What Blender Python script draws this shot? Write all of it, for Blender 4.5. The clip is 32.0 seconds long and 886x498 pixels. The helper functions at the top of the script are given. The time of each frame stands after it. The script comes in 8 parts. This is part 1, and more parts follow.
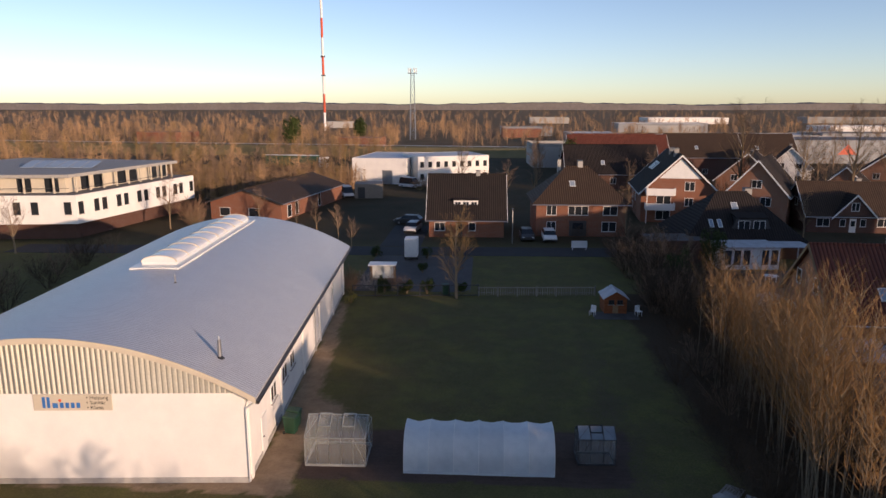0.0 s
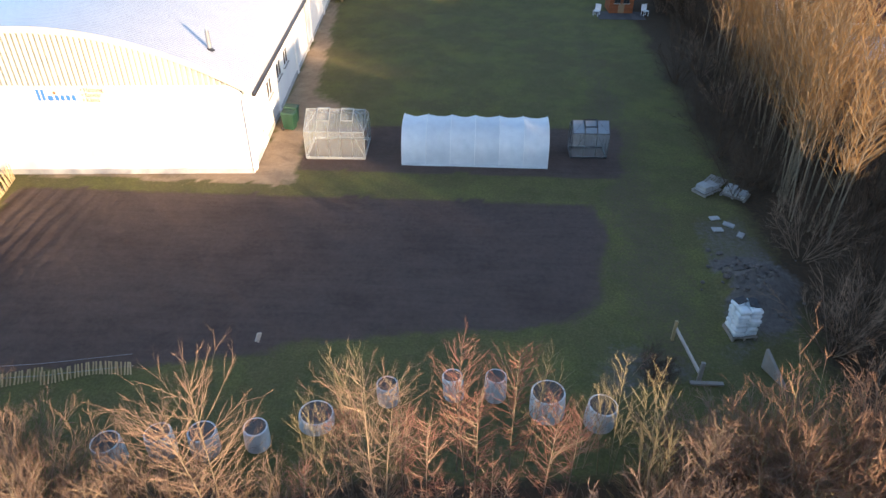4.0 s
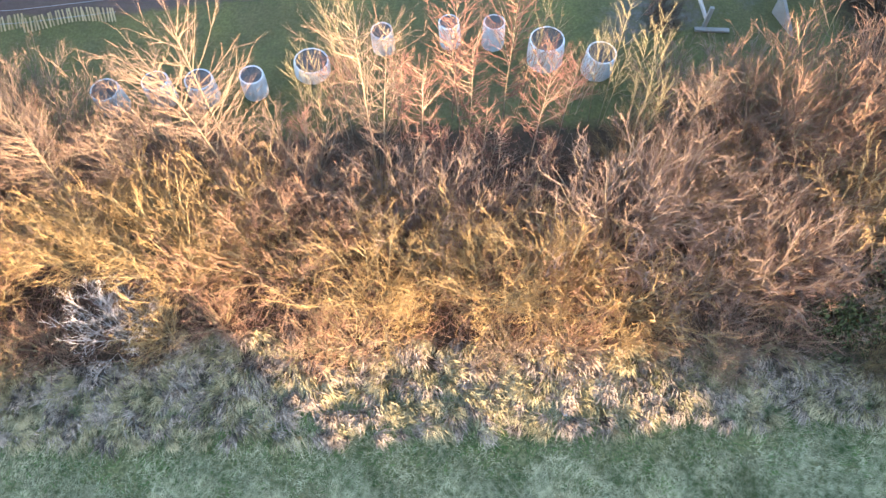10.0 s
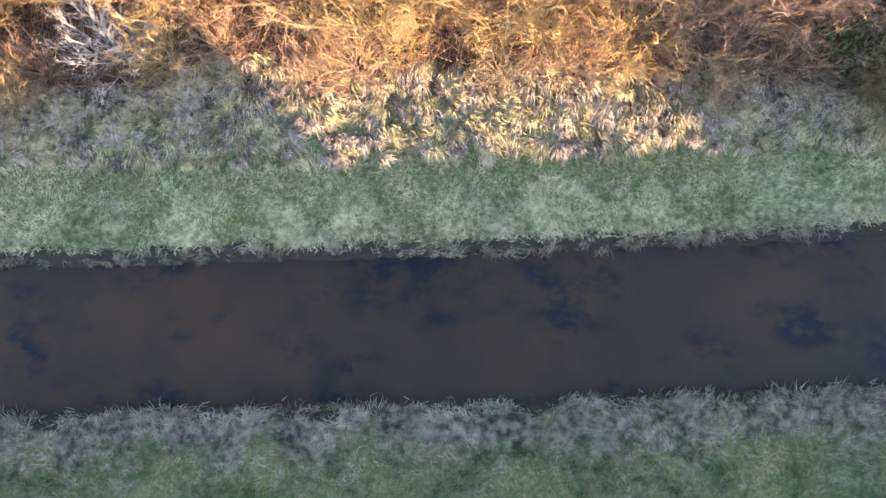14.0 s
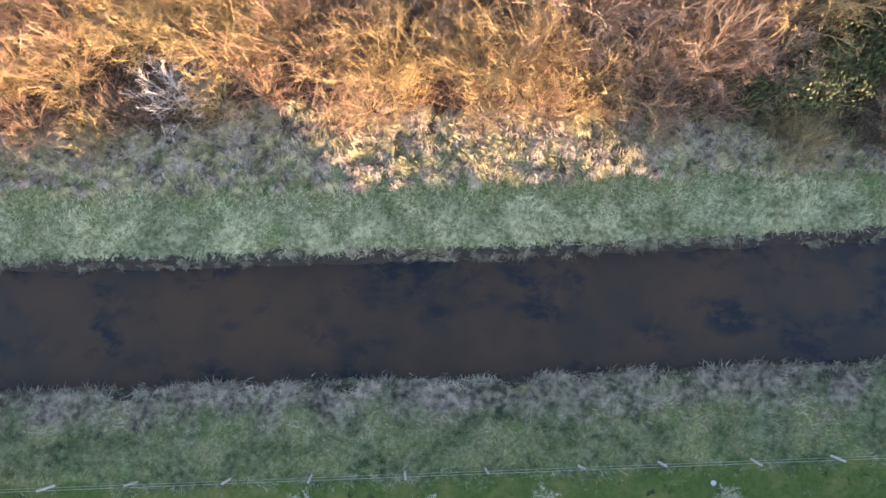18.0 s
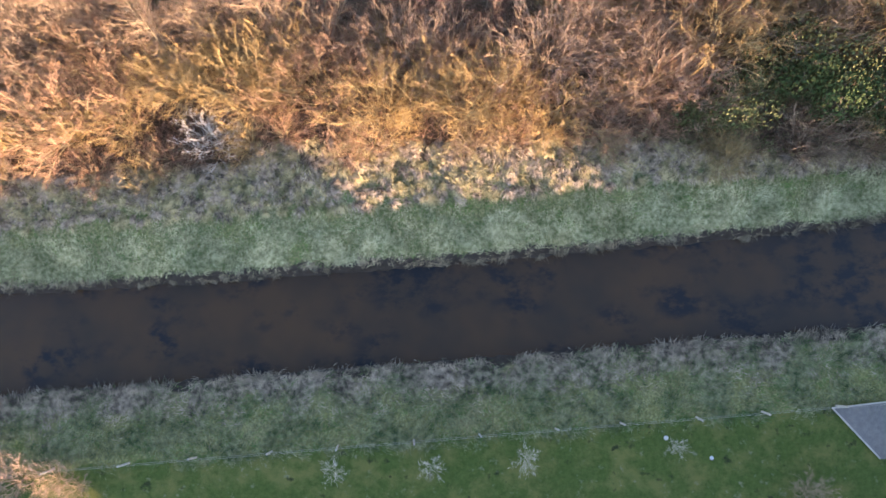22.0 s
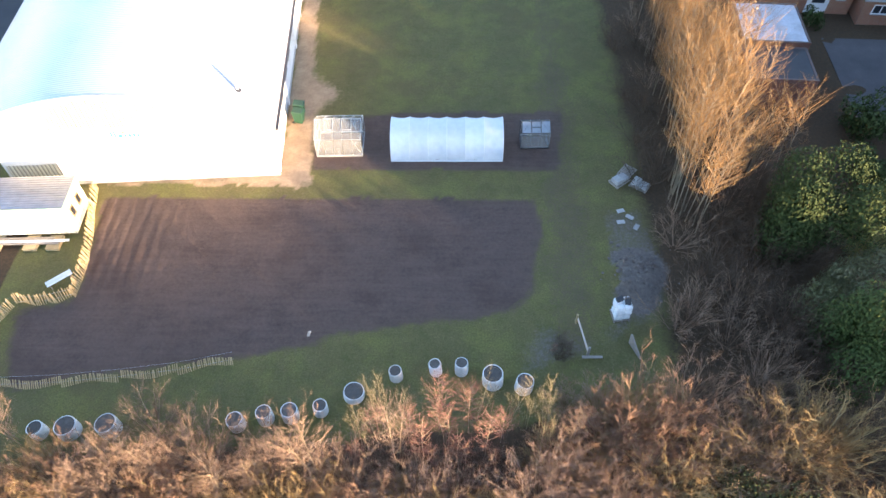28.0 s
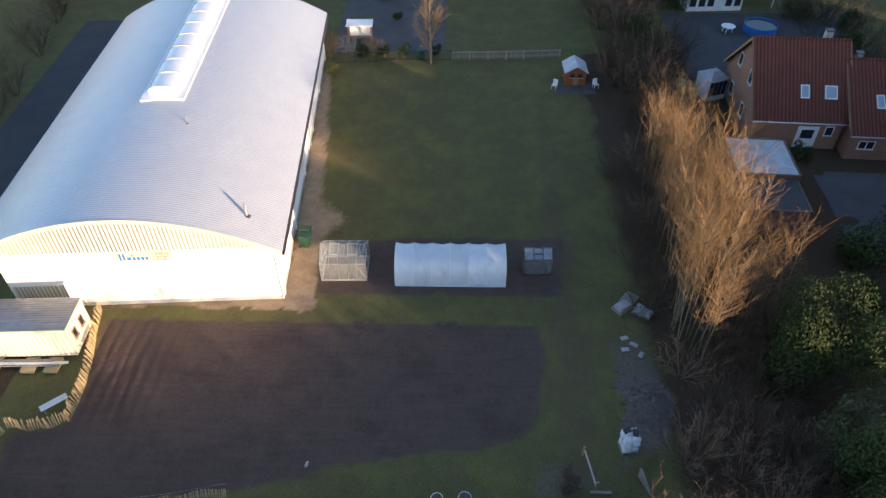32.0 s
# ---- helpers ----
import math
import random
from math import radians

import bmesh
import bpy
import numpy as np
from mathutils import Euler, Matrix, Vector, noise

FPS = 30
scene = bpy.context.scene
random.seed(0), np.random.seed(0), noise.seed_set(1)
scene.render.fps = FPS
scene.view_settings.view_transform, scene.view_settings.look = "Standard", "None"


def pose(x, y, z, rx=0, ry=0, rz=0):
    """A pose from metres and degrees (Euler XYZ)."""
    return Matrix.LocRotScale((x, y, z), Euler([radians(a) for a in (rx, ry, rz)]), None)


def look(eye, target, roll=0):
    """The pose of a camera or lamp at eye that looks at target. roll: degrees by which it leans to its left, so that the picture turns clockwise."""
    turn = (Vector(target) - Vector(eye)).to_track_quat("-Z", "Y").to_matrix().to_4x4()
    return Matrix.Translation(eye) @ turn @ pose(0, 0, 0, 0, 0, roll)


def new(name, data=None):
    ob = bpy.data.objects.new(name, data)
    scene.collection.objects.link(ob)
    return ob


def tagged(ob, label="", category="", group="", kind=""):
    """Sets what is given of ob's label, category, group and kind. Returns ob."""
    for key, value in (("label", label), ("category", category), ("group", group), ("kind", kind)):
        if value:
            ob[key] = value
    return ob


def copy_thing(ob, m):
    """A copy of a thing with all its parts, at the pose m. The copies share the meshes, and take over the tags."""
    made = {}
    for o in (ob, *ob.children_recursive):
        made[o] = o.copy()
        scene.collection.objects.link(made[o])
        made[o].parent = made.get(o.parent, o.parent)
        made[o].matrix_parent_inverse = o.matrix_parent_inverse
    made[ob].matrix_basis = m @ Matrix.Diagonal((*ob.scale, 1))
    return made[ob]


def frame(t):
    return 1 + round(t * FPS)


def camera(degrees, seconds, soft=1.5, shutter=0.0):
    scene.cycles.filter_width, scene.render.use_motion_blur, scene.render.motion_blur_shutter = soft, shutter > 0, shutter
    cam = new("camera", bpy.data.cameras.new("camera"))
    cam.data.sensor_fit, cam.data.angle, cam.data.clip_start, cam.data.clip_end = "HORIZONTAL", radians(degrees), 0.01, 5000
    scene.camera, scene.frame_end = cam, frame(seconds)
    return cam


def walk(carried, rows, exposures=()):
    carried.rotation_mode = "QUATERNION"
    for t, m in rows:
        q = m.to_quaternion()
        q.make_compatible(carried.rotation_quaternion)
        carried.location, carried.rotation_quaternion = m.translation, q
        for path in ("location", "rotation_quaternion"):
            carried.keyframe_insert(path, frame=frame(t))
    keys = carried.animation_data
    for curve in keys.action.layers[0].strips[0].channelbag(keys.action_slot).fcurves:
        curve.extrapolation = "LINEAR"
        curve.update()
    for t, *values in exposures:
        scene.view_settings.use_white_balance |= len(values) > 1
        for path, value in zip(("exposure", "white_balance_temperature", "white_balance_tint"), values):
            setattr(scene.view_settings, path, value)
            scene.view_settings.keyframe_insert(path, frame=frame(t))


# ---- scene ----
cam = camera(65.6, 32.0)
PATH = [
    (0, (0.115, -0.074, 17.968), (-0.035, 2.37, 17.457), -0.0),
    (0.5, (0.229, -0.069, 17.887), (0.076, 2.347, 17.261), -0.3),
    (1, (0.144, -0.04, 17.815), (-0.001, 2.315, 16.99), -0.0),
    (1.5, (0.031, -0.383, 17.237), (-0.1, 1.919, 16.27), 0.0),
    (2, (-0.004, -0.453, 16.941), (-0.129, 1.792, 15.848), 0.1),
    (2.5, (-0.034, -0.489, 16.852), (-0.152, 1.705, 15.661), 0.2),
    (3, (-0.026, -0.45, 16.876), (-0.14, 1.696, 15.599), 0.3),
    (3.5, (0.039, -0.446, 16.879), (-0.075, 1.651, 15.522), 0.2),
    (5.5, (0.119, -0.432, 16.824), (0.024, 1.442, 15.172), 0.4),
    (6, (0.085, -0.439, 16.81), (-0.005, 1.375, 15.091), 0.4),
    (6.5, (0.054, -0.428, 16.808), (-0.029, 1.323, 15.024), 0.5),
    (7, (0.068, -0.416, 16.823), (-0.011, 1.266, 14.975), 0.5),
    (7.5, (0.06, -0.414, 16.825), (-0.018, 1.195, 14.912), 0.4),
    (8, (0.051, -0.393, 16.865), (-0.022, 1.12, 14.876), 0.4),
    (8.5, (0.13, -0.519, 16.781), (0.055, 0.907, 14.73), 0.2),
    (9, (0.116, -0.526, 16.749), (0.053, 0.801, 14.631), 0.5),
    (9.5, (0.128, -0.52, 16.735), (0.071, 0.707, 14.558), 0.5),
    (10, (0.236, -0.491, 16.77), (0.175, 0.625, 14.534), 0.1),
    (10.5, (0.275, -0.556, 16.759), (0.216, 0.428, 14.461), -0.2),
    (11.5, (0.144, -0.82, 16.625), (0.116, -0.109, 14.227), 1.2),
    (12, (0.22, -0.799, 16.55), (0.19, -0.255, 14.11), 0.3),
    (12.5, (0.124, -0.979, 16.525), (0.117, -0.573, 14.059), 2.7),
    (13, (0.13, -1.052, 16.492), (0.133, -0.785, 14.008), 3.9),
    (13.5, (0.144, -1.136, 16.538), (0.147, -0.884, 14.05), 4.2),
    (14, (0.185, -1.211, 16.965), (0.184, -0.954, 14.479), 3.1),
    (14.5, (0.22, -1.315, 17.512), (0.217, -1.049, 15.027), 2.9),
    (16.5, (0.025, -1.674, 19.674), (0.05, -1.385, 17.19), 8.3),
    (17, (0.086, -1.782, 20.215), (0.105, -1.485, 17.733), 7.0),
    (17.5, (0.251, -1.901, 20.758), (0.253, -1.594, 18.276), 3.4),
    (18, (0.283, -2.028, 21.312), (0.281, -1.708, 18.832), 2.8),
    (18.5, (0.284, -2.13, 21.91), (0.285, -1.801, 19.432), 2.4),
    (19, (0.232, -2.277, 22.477), (0.242, -1.939, 20.001), 2.8),
    (19.5, (0.253, -2.396, 23.059), (0.261, -2.051, 20.583), 2.0),
    (20, (0.331, -2.569, 23.655), (0.335, -2.212, 21.181), 1.1),
    (20.5, (0.43, -2.694, 24.24), (0.429, -2.331, 21.768), 0.3),
    (21, (0.428, -2.67, 24.832), (0.429, -2.315, 22.357), 0.7),
    (21.5, (0.491, -2.486, 25.406), (0.489, -2.15, 22.929), 0.3),
    (22, (0.601, -2.384, 25.96), (0.59, -2.06, 23.48), -1.3),
    (22.5, (0.647, -2.444, 26.535), (0.63, -2.085, 24.061), -2.1),
    (23, (0.774, -2.531, 27.126), (0.741, -2.064, 24.671), -3.0),
    (23.5, (0.881, -2.5, 27.761), (0.838, -1.923, 25.33), -3.5),
    (24, (0.825, -2.456, 28.436), (0.782, -1.796, 26.025), -2.9),
    (24.5, (0.826, -2.237, 29.188), (0.779, -1.506, 26.797), -2.9),
    (24.7, (0.89, -2.235, 29.43), (0.829, -1.446, 27.059), -3.2),
    (25, (1.047, -2.305, 29.815), (0.98, -1.351, 27.505), -3.2),
    (25.5, (1.087, -2.386, 30.452), (1.017, -1.28, 28.211), -2.9),
    (26, (1.161, -2.305, 31.152), (1.086, -1.189, 28.916), -3.0),
    (26.5, (1.204, -2.334, 31.821), (1.124, -1.041, 29.682), -2.7),
    (28.5, (0.33, -1.91, 33.145), (0.299, -0.354, 31.189), -0.4),
    (29, (0.241, -1.817, 33.261), (0.214, -0.221, 31.337), -0.2),
    (29.5, (0.338, -1.844, 33.336), (0.304, -0.204, 31.45), -0.4),
    (30, (0.394, -1.824, 33.325), (0.354, -0.143, 31.476), -0.5),
    (30.5, (0.425, -1.816, 33.352), (0.384, -0.091, 31.544), -0.4),
    (31, (0.416, -1.797, 33.39), (0.371, -0.031, 31.62), -0.4),
    (31.5, (0.362, -1.833, 33.364), (0.316, -0.024, 31.639), -0.3),
    (32, (0.345, -1.799, 33.356), (0.297, 0.05, 31.674), -0.2),
]
EXPOSURES = [(0.0, 0.35, 6250, 24), (1.2, 0.45, 6250, 22), (3.0, 1.45, 6250, 15), (6.0, 2.95, 6350, 14), (7.0, 3.3, 6350, 14), (9.0, 3.37, 6250, 13), (13.0, 3.5, 6500, 16), (17.0, 3.45, 6650, 17), (23.0, 3.25, 6700, 18), (25.0, 3.63, 6450, 15), (26.0, 3.7, 6400, 16), (29.0, 2.48, 6350, 15), (32.0, 1.7, 6250, 15)]
walk(cam, [(t, look(eye, target, roll)) for t, eye, target, roll in PATH], EXPOSURES)

# ---- light ----
SUN_TO = Vector((0.749, -0.663, 0.125)).normalized()
sun_data = bpy.data.lights.new("sun", "SUN")
sun_data.energy, sun_data.angle, sun_data.color = 4.1, radians(0.6), (1.0, 0.72, 0.46)
sun = new("sun", sun_data)
sun.matrix_world = look((60, -60, 40), Vector((60, -60, 40)) - SUN_TO)
world = bpy.data.worlds.new("sky")
scene.world = world
world.use_nodes = True
wn = world.node_tree.nodes
sky = wn.new("ShaderNodeTexSky")
sky.sky_type, sky.sun_disc = "NISHITA", False
sky.sun_elevation, sky.sun_rotation = radians(7.2), math.atan2(SUN_TO.x, SUN_TO.y)
sky.air_density, sky.dust_density, sky.ozone_density = 0.65, 0.35, 1.0
wn["Background"].inputs["Strength"].default_value = 0.15
world.node_tree.links.new(sky.outputs[0], wn["Background"].inputs["Color"])


# ---- materials ----
def rgb(c):
    return (*c, 1.0)


def noise_node(nt, vec, scale, detail=4, rough=0.6):
    n = nt.nodes.new("ShaderNodeTexNoise")
    n.inputs["Scale"].default_value, n.inputs["Detail"].default_value = scale, detail
    n.inputs["Roughness"].default_value = rough
    nt.links.new(vec, n.inputs["Vector"])
    return n.outputs["Fac"]


def ramp(nt, fac, lo, hi):
    r = nt.nodes.new("ShaderNodeMapRange")
    r.inputs["From Min"].default_value, r.inputs["From Max"].default_value = lo, hi
    nt.links.new(fac, r.inputs["Value"])
    return r.outputs["Result"]


def mix(nt, fac, a, b, kind="MIX"):
    m = nt.nodes.new("ShaderNodeMix")
    m.data_type, m.blend_type = "RGBA", kind
    for sock, v in ((m.inputs[0], fac), (m.inputs[6], a), (m.inputs[7], b)):
        if isinstance(v, (int, float)):
            sock.default_value = v
        elif isinstance(v, tuple):
            sock.default_value = rgb(v)
        else:
            nt.links.new(v, sock)
    return m.outputs[2]


def math_node(nt, op, a, b=0.0):
    m = nt.nodes.new("ShaderNodeMath")
    m.operation = op
    for sock, v in zip(m.inputs, (a, b)):
        if isinstance(v, (int, float)):
            sock.default_value = v
        else:
            nt.links.new(v, sock)
    return m.outputs[0]


def bump_to(nt, bsdf, height, strength, distance=0.02):
    b = nt.nodes.new("ShaderNodeBump")
    b.inputs["Strength"].default_value, b.inputs["Distance"].default_value = strength, distance
    nt.links.new(height, b.inputs["Height"])
    nt.links.new(b.outputs[0], bsdf.inputs["Normal"])


def material(name):
    m = bpy.data.materials.new(name)
    m.use_nodes = True
    nt = m.node_tree
    return m, nt, nt.nodes["Principled BSDF"], nt.nodes.new("ShaderNodeTexCoord").outputs["Object"]


def plain(name, c1, c2, scale=2.0, fine=30.0, rough=0.75, metal=0.0, bump=0.15, vary=0.25, dist=0.01):
    """Two tones at a coarse scale, grain at a fine one, and a shift from piece to piece."""
    m, nt, b, co = material(name)
    col = mix(nt, ramp(nt, noise_node(nt, co, scale), 0.3, 0.7), c1, c2)
    grain = noise_node(nt, co, fine, 3)
    col = mix(nt, math_node(nt, "MULTIPLY", ramp(nt, grain, 0.25, 0.75), vary), col, tuple(0.45 * v for v in c1))
    info = nt.nodes.new("ShaderNodeObjectInfo")
    hsv = nt.nodes.new("ShaderNodeHueSaturation")
    nt.links.new(math_node(nt, "ADD", math_node(nt, "MULTIPLY", info.outputs["Random"], vary), 1 - vary / 2), hsv.inputs["Value"])
    nt.links.new(col, hsv.inputs["Color"])
    nt.links.new(hsv.outputs[0], b.inputs["Base Color"])
    b.inputs["Roughness"].default_value, b.inputs["Metallic"].default_value = rough, metal
    b.inputs["Specular IOR Level"].default_value = 0.2 if rough >= 0.7 else 0.5
    if bump:
        bump_to(nt, b, grain, bump, dist)
    return m


def striped(name, c1, c2, axis, width, rough=0.5, metal=0.0, bump=0.6, dist=0.03, gap=0.15, dirt=None):
    """A ribbed or coursed surface: grooves every width metres along an axis of the object."""
    m, nt, b, co = material(name)
    sep = nt.nodes.new("ShaderNodeSeparateXYZ")
    nt.links.new(co, sep.inputs[0])
    s = math_node(nt, "SINE", math_node(nt, "MULTIPLY", sep.outputs[axis], 2 * math.pi / width))
    h = math_node(nt, "ADD", math_node(nt, "MULTIPLY", s, 0.5), 0.5)
    col = mix(nt, ramp(nt, noise_node(nt, co, 0.8), 0.3, 0.7), c1, c2)
    col = mix(nt, math_node(nt, "MULTIPLY", ramp(nt, noise_node(nt, co, 9.0), 0.35, 0.75), 0.35), col, dirt or tuple(0.5 * v for v in c1))
    col = mix(nt, ramp(nt, h, gap, 0.0), col, tuple(0.35 * v for v in c1))
    nt.links.new(col, b.inputs["Base Color"])
    b.inputs["Roughness"].default_value, b.inputs["Metallic"].default_value = rough, metal
    b.inputs["Specular IOR Level"].default_value = 0.2 if rough >= 0.7 else 0.5
    bump_to(nt, b, h, bump, dist)
    return m


def brick_mat(name, c1, c2, mortar):
    m, nt, b, co = material(name)
    t = nt.nodes.new("ShaderNodeTexBrick")
    sep, com = nt.nodes.new("ShaderNodeSeparateXYZ"), nt.nodes.new("ShaderNodeCombineXYZ")
    nt.links.new(co, sep.inputs[0])
    nt.links.new(math_node(nt, "ADD", sep.outputs[0], sep.outputs[1]), com.inputs[0])
    nt.links.new(sep.outputs[2], com.inputs[1])
    nt.links.new(com.outputs[0], t.inputs["Vector"])
    t.inputs["Color1"].default_value, t.inputs["Color2"].default_value, t.inputs["Mortar"].default_value = rgb(c1), rgb(c2), rgb(mortar)
    t.inputs["Scale"].default_value = 1.0
    t.inputs["Brick Width"].default_value, t.inputs["Row Height"].default_value, t.inputs["Mortar Size"].default_value = 0.25, 0.077, 0.008
    col = mix(nt, math_node(nt, "MULTIPLY", ramp(nt, noise_node(nt, co, 0.7), 0.3, 0.8), 0.45), t.outputs["Color"], tuple(0.55 * v for v in c1))
    nt.links.new(col, b.inputs["Base Color"])
    b.inputs["Roughness"].default_value, b.inputs["Specular IOR Level"].default_value = 0.85, 0.2
    bump_to(nt, b, t.outputs["Fac"], -0.3, 0.01)
    return m


def glass_mat(name, tint=(0.018, 0.021, 0.025)):
    m, nt, b, co = material(name)
    nt.links.new(mix(nt, noise_node(nt, co, 0.7), tint, tuple(1.6 * v for v in tint)), b.inputs["Base Color"])
    b.inputs["Roughness"].default_value = 0.06
    return m


def clear_mat(name, tint=(0.35, 0.38, 0.38), rough=0.05):
    """A thin clear pane: mostly see-through, with gloss and a film of dirt."""
    m, nt, b, co = material(name)
    b.inputs["Base Color"].default_value, b.inputs["Roughness"].default_value = rgb(tint), rough
    tr, mx = nt.nodes.new("ShaderNodeBsdfTransparent"), nt.nodes.new("ShaderNodeMixShader")
    f = math_node(nt, "ADD", math_node(nt, "MULTIPLY", noise_node(nt, co, 1.6), 0.25), 0.70)
    nt.links.new(f, mx.inputs[0])
    nt.links.new(b.outputs[0], mx.inputs[1])
    nt.links.new(tr.outputs[0], mx.inputs[2])
    nt.links.new(mx.outputs[0], nt.nodes["Material Output"].inputs["Surface"])
    return m


def blades(name, c1, c2, clump=7.0):
    """Grass in clumps of dark and bleached tone, whose blades differ a little, in wide drifts."""
    m, nt, b, co = material(name)
    geo = nt.nodes.new("ShaderNodeNewGeometry")
    tuft = ramp(nt, noise_node(nt, co, clump, 3, 0.55), 0.34, 0.66)
    f = math_node(nt, "ADD", math_node(nt, "MULTIPLY", tuft, 0.62), math_node(nt, "MULTIPLY", geo.outputs["Random Per Island"], 0.26))
    f = math_node(nt, "ADD", f, math_node(nt, "MULTIPLY", math_node(nt, "SUBTRACT", noise_node(nt, co, 1.3, 4), 0.5), 1.3))
    nt.links.new(mix(nt, ramp(nt, f, 0.05, 0.85), c1, c2), b.inputs["Base Color"])
    b.inputs["Roughness"].default_value = 0.75
    b.inputs["Specular IOR Level"].default_value = 0.25
    return m


